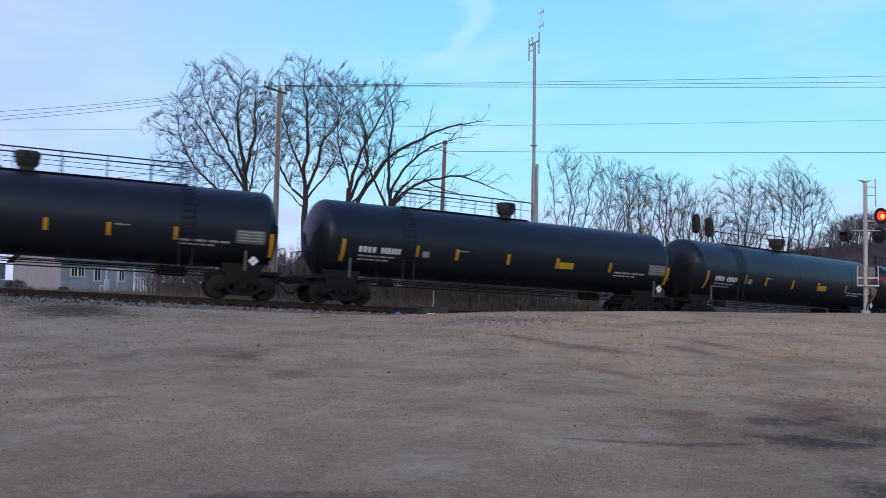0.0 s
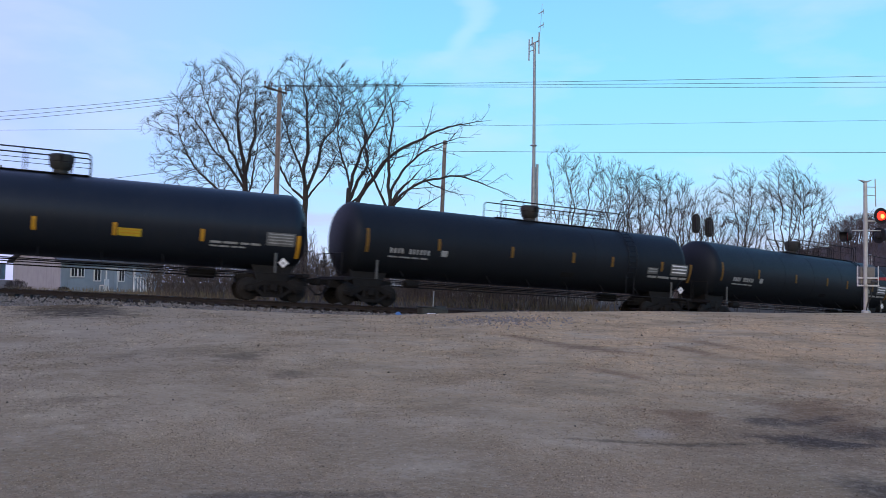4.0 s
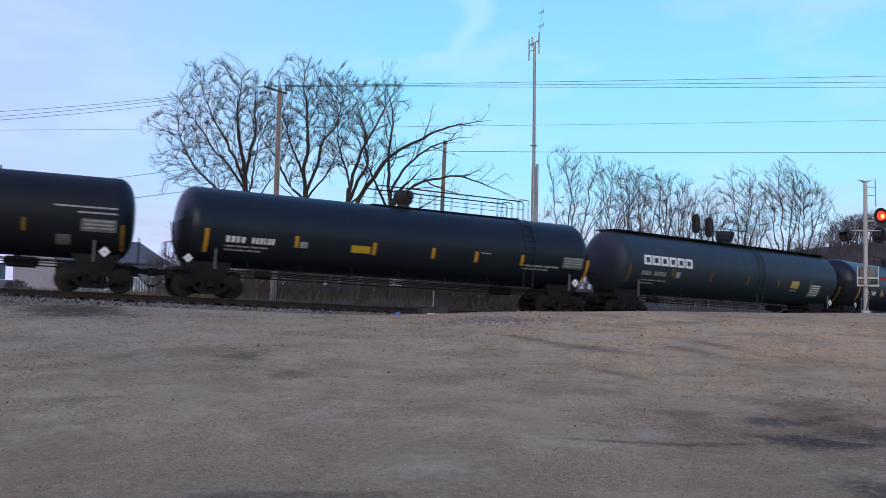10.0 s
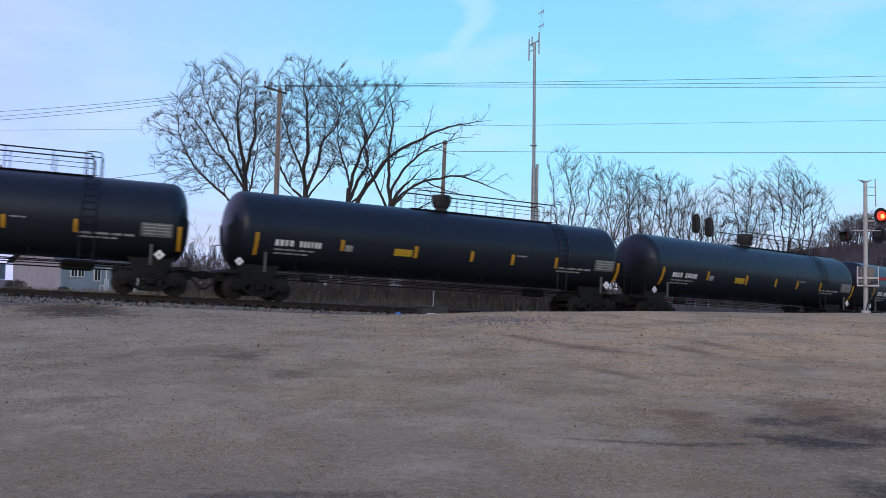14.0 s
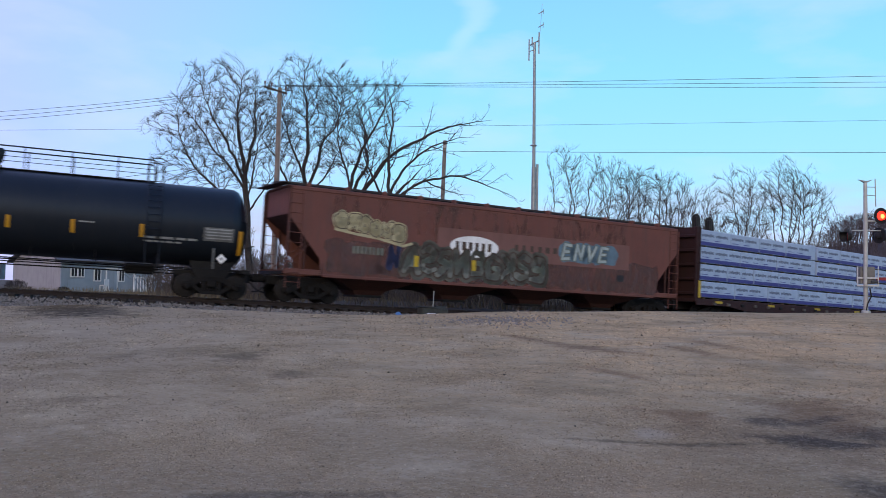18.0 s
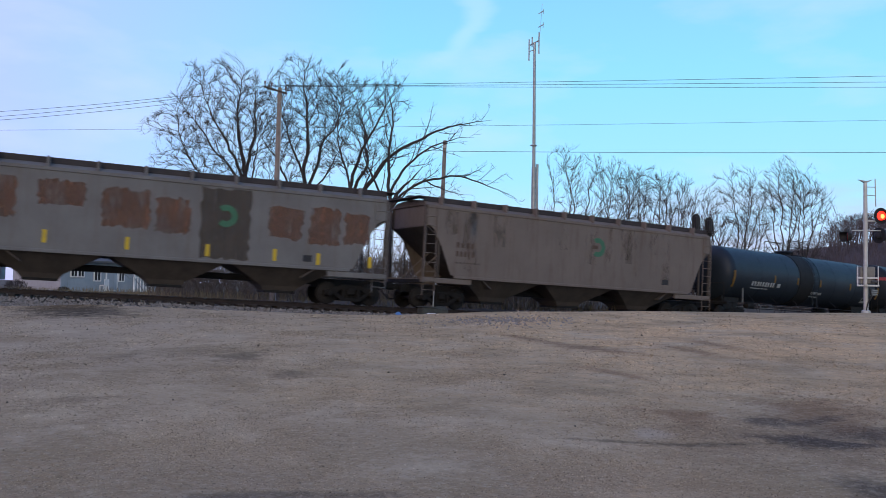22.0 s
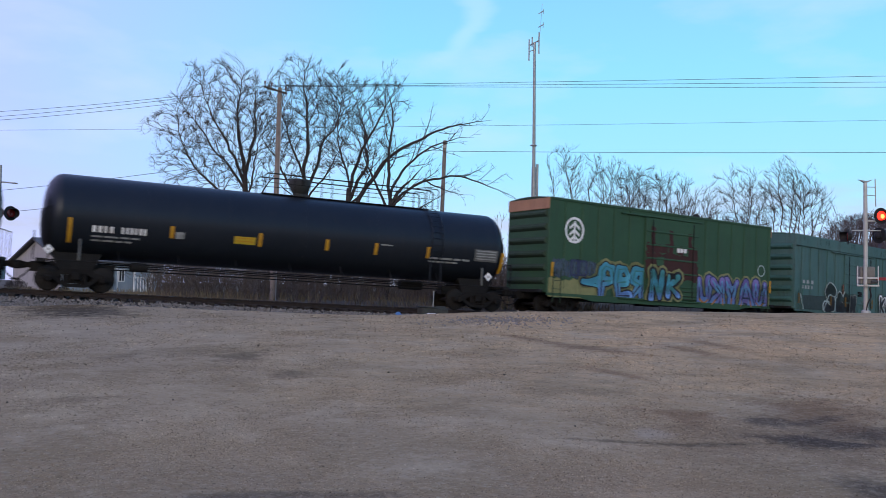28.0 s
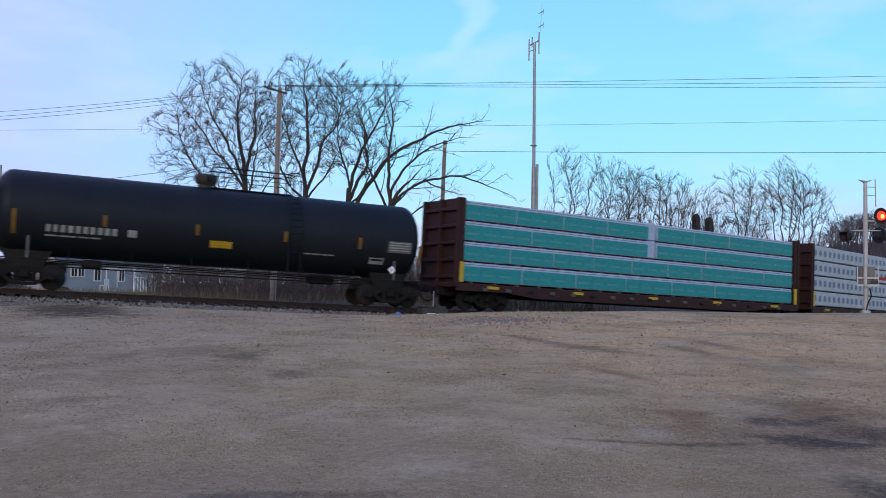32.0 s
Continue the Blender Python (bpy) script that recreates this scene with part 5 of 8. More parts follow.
def tan_marks(car, X, y):
    r = random.Random(43)
    y -= 0.022
    ring = M()
    for i in range(18):
        a0, a1 = radians(55 + 250 * i / 18), radians(55 + 250 * (i + 1) / 18)
        ring.slab([(X(10.0) - 0.44 * math.cos(a0), 3.2 + 0.44 * math.sin(a0)), (X(10.0) - 0.44 * math.cos(a1), 3.2 + 0.44 * math.sin(a1)), (X(10.0) - 0.22 * math.cos(a1), 3.2 + 0.22 * math.sin(a1)), (X(10.0) - 0.22 * math.cos(a0), 3.2 + 0.22 * math.sin(a0))], y - 0.008, y)
    part("logo", ring, logo_green, car, "green open-ring logo")
    part("logo_bar", flat_mark(M(), X(9.68), X(10.0), 3.12, 3.28, y), mark_dark, car)
    for z0, n_ in ((2.62, 4), (2.25, 5)):
        part("stencil", lettering(M(), X(2.35), X(3.3), z0, z0 + 0.22, n_, lambda m, a, b, c, d: flat_mark(m, a, b, c, d, y), r), mark_dark, car)
    part("stencil", lettering(M(), X(2.35), X(3.6), 1.95, 2.02, 7, lambda m, a, b, c, d: flat_mark(m, a, b, c, d, y), r), hop_shade, car)
    part("data_plate", flat_mark(M(), X(14.1), X(14.5), 1.7, 1.95, y, 0.01), black_tag, car)
    for i in range(14):
        x = X(r.uniform(1.8, 15.5))
        part("stain", flat_poly(ragged(x, x + r.uniform(0.2, 0.9), r.uniform(1.5, 3.3), 4.15, r, 0.2, 0.05), y + 0.001, 0.002), stain_film, car)


tan_hopper = hopper_car(18.2, hop_tan, roof_dark, "dusty tan covered hopper car with a green logo", 3, shade_paint=hop_shade, extras=tan_marks)


# ---- boxcars ----
def boxcar(L, paint, end_paint, label, top, side_ribs, rib_depth, door, extras, band=None, end_top=None, sill=0.86, half=1.5):
    car = base("boxcar", label, "boxcar", group="freight train")
    h = L / 2
    X = lambda ds: ds - h
    e = h - 1.18
    part("body", M().cbox(-e, e, -half, half, sill + 0.12, top, 0.02), paint, car)
    for side in (-1, 1):
        m = M().slab([(-e, sill + 0.12), (-e, sill), (-e + 1.9, sill), (-e + 2.6, sill - 0.16), (e - 2.6, sill - 0.16), (e - 1.9, sill), (e, sill), (e, sill + 0.12)], side * half - 0.03, side * half + 0.03)
        part("side_sill", m, paint, car)
        for ds in side_ribs:
            y0, y1 = (-half - rib_depth, -half) if side < 0 else (half, half + rib_depth)
            part("side_post", M().cbox(X(ds) - 0.05, X(ds) + 0.05, y0, y1, sill + 0.1, (band or top) - 0.02, 0.02), paint, car)
        if band:
            y0, y1 = (-half - rib_depth - 0.03, -half) if side < 0 else (half, half + rib_depth + 0.03)
            part("top_plate", M().cbox(-e, e, y0, y1, band, top - 0.01, 0.02), paint, car)
        else:
            y0, y1 = (-half - 0.04, -half) if side < 0 else (half, half + 0.04)
            part("top_plate", M().cbox(-e, e, y0, y1, top - 0.1, top + 0.02, 0.015), paint, car)
        d0, d1, dz0, dz1, dmat = door
        y0, y1 = (-half - 0.08, -half - 0.01) if side < 0 else (half + 0.01, half + 0.08)
        dr = part("door", M().cbox(X(d0), X(d1), y0, y1, dz0, dz1, 0.02), dmat, car, "sliding side door")
        if side < 0:
            for i in range(1, 6):
                z = dz0 + (dz1 - dz0) * i / 6
                part("door_rib", M().cbox(X(d0) + 0.1, X(d1) - 0.1, y0 - 0.045, y0 + 0.005, z - 0.04, z + 0.04, 0.012), dmat, dr)
            for k in (0.12, 0.88):
                part("lock_bar", M().rod((X(d0 + (d1 - d0) * k), y0 - 0.06, dz0 + 0.1), (X(d0 + (d1 - d0) * k), y0 - 0.06, dz1 - 0.1), 0.022), steel_dark, dr)
            part("door_handle", M().cbox(X(d0 + (d1 - d0) * 0.45), X(d0 + (d1 - d0) * 0.55), y0 - 0.08, y0, dz0 + 1.0, dz0 + 1.3, 0.01), steel_dark, dr)
        for dz in (dz0 - 0.1, dz1 + 0.02):
            yy = (-half - 0.11, -half) if side < 0 else (half, half + 0.11)
            part("door_track", M().cbox(X(d0) - 1.6, X(d1) + 0.2, *yy, dz, dz + 0.07, 0.012), paint, car)
    for way in (-1, 1):
        ribs = 6
        for i in range(ribs):
            z = 1.25 + (top - 1.6) * (i + 0.4) / ribs
            r = M()
            xe = way * e
            prof_ = [(-1.35, z - 0.16), (1.35, z - 0.16), (1.35, z + 0.16), (-1.35, z + 0.16)]
            r.add([(xe, y, zz) for y, zz in prof_] + [(xe + way * 0.12, y * 0.96, z + (0.04 if zz > z else -0.04)) for y, zz in prof_], [(0, 1, 2, 3), (4, 7, 6, 5), (0, 4, 5, 1), (1, 5, 6, 2), (2, 6, 7, 3), (3, 7, 4, 0)])
            part("end_rib", r, end_paint, car)
        if end_top:
            xe = way * e
            part("end_panel", M().cbox(min(xe, xe + way * 0.05), max(xe, xe + way * 0.05), -half, half, top - 0.52, top - 0.02, 0.01), end_top, car, "bare tan panel across the top of the end")
        for side in (-1, 1):
            ladder_on(car, end_paint, way * (e - 0.5) - 0.22, way * (e - 0.5) + 0.22, side * (half + 0.09), 0.55, 2.1)
        end_gear(car, way * h, way, 1.1)
        truck(car, way * (h - 2.45))
    rf = M().drawn([(-half - 0.05, top), (-half * 0.5, top + 0.08), (0, top + 0.11), (half * 0.5, top + 0.08), (half + 0.05, top)], -e - 0.03, e + 0.03)
    part("roof", rf, end_paint, car)
    for i in range(13):
        x = -e + 0.6 + i * (2 * e - 1.2) / 12
        part("roof_rib", M().drawn([(-half, top + 0.01), (0, top + 0.13), (half, top + 0.01), (0, top + 0.16)], x - 0.04, x + 0.04), end_paint, car)
    part("centre_sill", M().cbox(-h + 0.8, h - 0.8, -0.3, 0.3, 0.7, 1.0, 0.02), steel_dark, car)
    part("brake_gear", M().cbox(-1.2, 0.2, -0.7, -0.3, 0.62, 0.92, 0.04), steel_dark, car)
    extras(car, X, -half)
    return car


box_green = worn("faded_green_boxcar_paint", (0.024, 0.066, 0.034), (0.031, 0.082, 0.041), 0.6, scale=0.7, dirt=(0.028, 0.045, 0.027), dirt_amount=0.5)
box_green_dark = worn("dark_green_end_paint", (0.030, 0.056, 0.034), (0.022, 0.042, 0.027), 0.8, scale=1.2, dirt=(0.03, 0.03, 0.025))
box_teal = worn("faded_teal_boxcar_paint", (0.052, 0.118, 0.112), (0.072, 0.138, 0.130), 0.7, scale=0.6, dirt=(0.045, 0.055, 0.050), dirt_amount=0.85)
box_teal_dark = worn("shaded_teal_paint", (0.045, 0.115, 0.10), (0.033, 0.085, 0.075), 0.7, scale=1.2)
bare_tan = worn("bare_tan_panel", (0.36, 0.20, 0.12), (0.3, 0.17, 0.11), 0.75, scale=2)


sky_tag = worn("sky_blue_spray_paint", (0.16, 0.40, 0.62), (0.12, 0.32, 0.56), 0.5, scale=2.5)
slate_film = see_through(worn("old_slate_spray_paint", (0.07, 0.10, 0.135), (0.045, 0.07, 0.10), 0.6, scale=3), 0.3, 0.6, 0.35, 0.9)


def green_marks(car, X, y):
    r = random.Random(44)
    y -= 0.012
    n_ = 32
    cx, cz = X(2.66), 3.87
    ring = M()
    for i in range(n_):
        a0, a1 = 6.2832 * i / n_, 6.2832 * (i + 1) / n_
        ring.slab([(cx + 0.57 * math.cos(a), cz + 0.60 * math.sin(a)) for a in (a0, a1)] + [(cx + 0.46 * math.cos(a), cz + 0.49 * math.sin(a)) for a in (a1, a0)], y - 0.008, y)
    sign = part("round_logo", ring, white_mark, car, "white ringed arrow-tree logo")
    tree = M()
    tree.slab([(cx - 0.045, cz - 0.5), (cx + 0.045, cz - 0.5), (cx + 0.045, cz + 0.42), (cx - 0.045, cz + 0.42)], y - 0.008, y)
    for z in (0.38, 0.08, -0.2):
        for sx in (-1, 1):
            tree.slab([(cx, cz + z), (cx + sx * 0.30, cz + z - 0.24), (cx + sx * 0.30, cz + z - 0.36), (cx, cz + z - 0.14)], y - 0.009, y)
    part("arrows", tree, white_mark, sign)
    part("old_tag", flat_poly(ragged(X(1.5), X(4.9), 1.75, 2.5, r, 0.14, 0.09), y, 0.002), slate_film, car, "old slate-blue sprayed block")
    for k in range(2):
        part("letter", stroke([(X(2.55 + 0.5 * k), 1.85), (X(2.55 + 0.5 * k), 2.5), (X(2.95 + 0.5 * k), 2.5), (X(2.95 + 0.5 * k), 1.85), (X(2.55 + 0.5 * k), 1.85)], 0.09, y - 0.001, 0.004), navy_tag, car)
    field = [(X(1.25), 0.8)] + [(X(1.25 + 0.12 * i), 1.62 + 0.05 * math.sin(i * 1.7) + 0.05 * math.sin(i * 0.6)) for i in range(26)] + [(X(4.35), 0.8)]
    part("glow_coat", flat_poly(field, y, 0.003), olive_tag, car, "olive-yellow sprayed field")
    for k, (a, b, z0, z1) in enumerate(((7.15, 10.8, 2.0, 3.25), (7.2, 8.7, 3.2, 3.7), (9.3, 10.7, 3.2, 3.65), (7.5, 7.75, 3.6, 4.5), (8.75, 9.0, 3.2, 4.4), (10.1, 10.3, 3.5, 4.3))):
        part("rust_patch", flat_poly(ragged(X(a), X(b), z0, z1, r, 0.14, 0.05 if k > 2 else 0.09), y - 0.078, 0.003 + 0.001 * k), door_maroon, car, "maroon rust on the door")
    for a, b, z0, z1 in ((7.9, 8.35, 2.6, 3.05), (9.75, 10.1, 3.2, 3.5)):
        part("bare_patch", flat_poly(ragged(X(a), X(b), z0, z1, r, 0.12, 0.04), y - 0.086, 0.003), box_green, car)
    cyan = [(X(4.3), 0.98, 0.98, 1.4), (X(5.3), 0.95, 0.92, 1.4), (X(6.2), 0.95, 0.9, 1.36)]
    layers = (("outline", 0.40, [olive_tag]), ("outline", 0.27, [black_tag]), ("filling", 0.205, [blue_tag, sky_tag, cyan_tag, cyan_tag]), ("shading", 0.035, [navy_tag, navy_tag, teal_tag, teal_tag]))
    graffiti(car, "blue_tag", "cyan and blue spray-painted letters with black outlines", "FEr", cyan, y, layers, r)
    graffiti(car, "blue_tag", "cyan spray-painted arrow", "<", [(X(3.05), 1.25, 1.4, 0.72)], y, (("outline", 0.26, [olive_tag]), ("outline", 0.17, [black_tag]), ("filling", 0.10, [cyan_tag])), r)
    graffiti(car, "blue_tag", "teal letters with black outlines across the door", "NK", [(X(7.4), 0.95, 0.95, 1.35), (X(8.5), 1.2, 0.95, 0.95)], y - 0.13, (("outline", 0.40, [olive_tag]), ("outline", 0.27, [black_tag]), ("filling", 0.15, [blue_tag, teal_tag, cyan_tag, teal_tag])), r)
    drips = M()
    for i in range(7):
        x_ = X(7.3 + 0.32 * i)
        drips.box(x_, x_ + 0.07, y - 0.135, y - 0.13, 0.98, 1.3 + r.uniform(0, 0.6))
    part("shading", drips, black_tag, car)
    for zz in (1.05, 1.2, 1.42):
        part("door_slat", M().cbox(X(7.2), X(10.75), y - 0.125, y - 0.085, zz, zz + 0.05, 0.01), box_green_dark, car)
    vio = row_of(X(10.95), 0.9, (0.92, 0.98, 1.0, 1.02, 1.0), 1.22, 0.1)
    graffiti(car, "violet_tag", "violet and blue spray-painted block letters with dark outlines", "UkYAU", vio, y, (("outline", 0.42, [olive_tag]), ("outline", 0.32, [navy_tag]), ("filling", 0.235, [blue_tag, violet_tag, sky_tag, violet_tag]), ("shading", 0.045, [orange_tag, navy_tag, navy_tag, sky_tag])), r, slope=0.0)
    part("data_stencil", lettering(M(), X(9.25), X(9.95), 3.35, 3.62, 3, lambda m, a, b, c, d: flat_mark(m, a, b, c, d, y - 0.09), r, 0.9), white_mark, car)
    wheel_tag = M()
    for i in range(14):
        a0, a1 = 6.2832 * i / 14, 6.2832 * (i + 1) / 14
        wheel_tag.add(stroke([(X(15.85) + 0.28 * math.cos(a0), 2.85 + 0.28 * math.sin(a0)), (X(15.85) + 0.28 * math.cos(a1), 2.85 + 0.28 * math.sin(a1))], 0.05, y).v, [(0, 1, 2, 3), (4, 7, 6, 5), (0, 4, 5, 1), (1, 5, 6, 2), (2, 6, 7, 3), (3, 7, 4, 0)])
    part("chalk_drawing", wheel_tag, pale_tag, car)
    for ds in (1.45, 16.6):
        part("reflector", flat_mark(M(), X(ds) - 0.07, X(ds) + 0.07, 1.7, 2.35, y, 0.02), yellow, car)


green_box = boxcar(17.8, box_green, box_green_dark, "tall green boxcar with bright spray-painted letters along its side", 5.24, [2.1 + 1.0 * i for i in range(5)] + [11.4 + 1.0 * i for i in range(6)], 0.012, (7.1, 10.85, 1.0, 4.9, box_green), green_marks, end_top=bare_tan)


rib_streak = see_through(worn("dark_rib_streak", (0.018, 0.024, 0.022), (0.03, 0.036, 0.033), 0.9, scale=4), 0.4, 0.66, 0.0, 0.8)
dusk_tag = worn("dark_green_spray_paint", (0.022, 0.034, 0.032), (0.03, 0.045, 0.042), 0.6, scale=3)


def teal_marks(car, X, y):
    r = random.Random(45)
    y -= 0.075
    part("old_tag", flat_poly([(X(1.75), 1.75), (X(4.7), 1.8), (X(4.3), 0.98), (X(2.0), 0.98)], y + 0.03, 0.03), dusk_tag, car, "dark sprayed wedge")
    part("edge_line", stroke([(X(1.7), 1.8), (X(2.0), 1.0)], 0.09, y - 0.001), pale_tag, car)
    part("edge_line", stroke([(X(4.95), 1.85), (X(4.35), 1.0)], 0.07, y - 0.001), pale_tag, car)
    big_ = [(X(4.55), 1.05, 1.15, 1.25), (X(5.95), 1.02, 0.6, 0.9), (X(6.75), 1.0, 0.62, 0.85)]
    graffiti(car, "dark_tag", "black spray-painted letters with pale edges", "SGA", big_, y, (("outline", 0.34, [pale_tag]), ("filling", 0.26, [black_tag, dusk_tag])), r)
    graffiti(car, "dark_tag", "black spray-painted letter with a pale edge on the door", "N", [(X(7.55), 1.0, 0.62, 0.8)], y - 0.055, (("outline", 0.26, [pale_dim]), ("filling", 0.19, [black_tag])), r)
    white_ = row_of(X(11.55), 1.0, (0.72, 0.66, 0.7, 0.68, 0.66), 0.98, 0.06)
    graffiti(car, "white_tag", "white spray-painted letters filled with black", "KERSE", white_, y, (("outline", 0.28, [black_tag]), ("filling", 0.215, [pale_tag, white_mark]), ("shading", 0.105, [black_tag])), r)
    for z0, a, n_ in ((2.42, 2.0, 3), (2.12, 1.9, 4)):
        part("stencil", lettering(M(), X(a), X(a + 1.35), z0, z0 + 0.2, n_, lambda m, p, q, c, d: flat_mark(m, p, q, c, d, y + 0.055), r, 0.6), pale_mark, car)
    for i in range(16):
        x = X(r.uniform(1.6, 16.0))
        part("rust_streak", flat_poly(ragged(x, x + r.uniform(0.15, 0.5), r.uniform(4.5, 4.9), 5.05, r, 0.1, 0.03), y - 0.012, 0.004), stain_film, car)
    # narrow dark upright streaks along the ribs' edges
    for i in range(16):
        x, z_ = X(r.choice([1.9 + 0.98 * k for k in range(5)] + [11.2 + 0.95 * k for k in range(6)]) + 0.05), r.uniform(1.2, 3.6)
        part("grime", flat_mark(M(), x, x + r.uniform(0.025, 0.06), z_, z_ + r.uniform(0.5, 1.6), y + 0.065, 0.003), rib_streak, car)
    part("rust_streak", flat_poly(ragged(X(6.6), X(7.6), 1.0, 2.6, r), y + 0.04, 0.006), rust_patch, car)
    part("grime", flat_poly(ragged(X(7.0), X(10.6), 0.98, 1.7, r), y - 0.012, 0.006), stain_film, car)
    part("patch", flat_mark(M(), X(14.0), X(14.6), 2.3, 3.3, y + 0.055), hop_shade, car, "brown rust patch")
    for ds in (1.5, 5.2, 7.0, 10.5, 13.2, 16.2):
        part("reflector", flat_mark(M(), X(ds) - 0.07, X(ds) + 0.07, 1.3, 1.85, y, 0.025), amber_strip, car)


teal_box = boxcar(17.7, box_teal, box_teal_dark, "faded teal boxcar with spray-painted letters and ribbed sides", 5.15, [1.9 + 0.98 * i for i in range(5)] + [11.2 + 0.95 * i for i in range(6)], 0.05, (6.9, 10.6, 0.95, 4.38, box_teal), teal_marks, band=4.5)


# ---- centre-beam flatcars with wrapped lumber ----
maroon = worn("maroon_flatcar_paint", (0.036, 0.013, 0.013), (0.025, 0.010, 0.011), 0.75, scale=1.0, dirt=(0.02, 0.014, 0.012), dirt_amount=0.6)
wrap_white = worn("white_lumber_wrap", (0.36, 0.45, 0.60), (0.29, 0.37, 0.51), 0.45, scale=2.2, streak=False, bump=0.35)
wrap_grey = worn("grey_lumber_wrap", (0.38, 0.43, 0.48), (0.30, 0.34, 0.38), 0.45, scale=2.2, streak=False, bump=0.35)
print_blue = worn("dark_blue_print", (0.035, 0.04, 0.20), (0.05, 0.055, 0.24), 0.5, scale=5, streak=False)
print_slate = worn("slate_print", (0.10, 0.125, 0.20), (0.16, 0.19, 0.26), 0.5, scale=6, streak=False)
print_teal = worn("teal_print", (0.012, 0.205, 0.225), (0.022, 0.26, 0.275), 0.5, scale=5, streak=False)
print_deep = worn("faded_teal_print", (0.10, 0.30, 0.30), (0.05, 0.20, 0.20), 0.5, scale=5, streak=False)
lumber_end = worn("sawn_lumber", (0.16, 0.13, 0.09), (0.10, 0.08, 0.06), 0.8, scale=5)


winch_grey = worn("dusty_winch_steel", (0.11, 0.095, 0.09), (0.075, 0.065, 0.06), 0.8, scale=5)


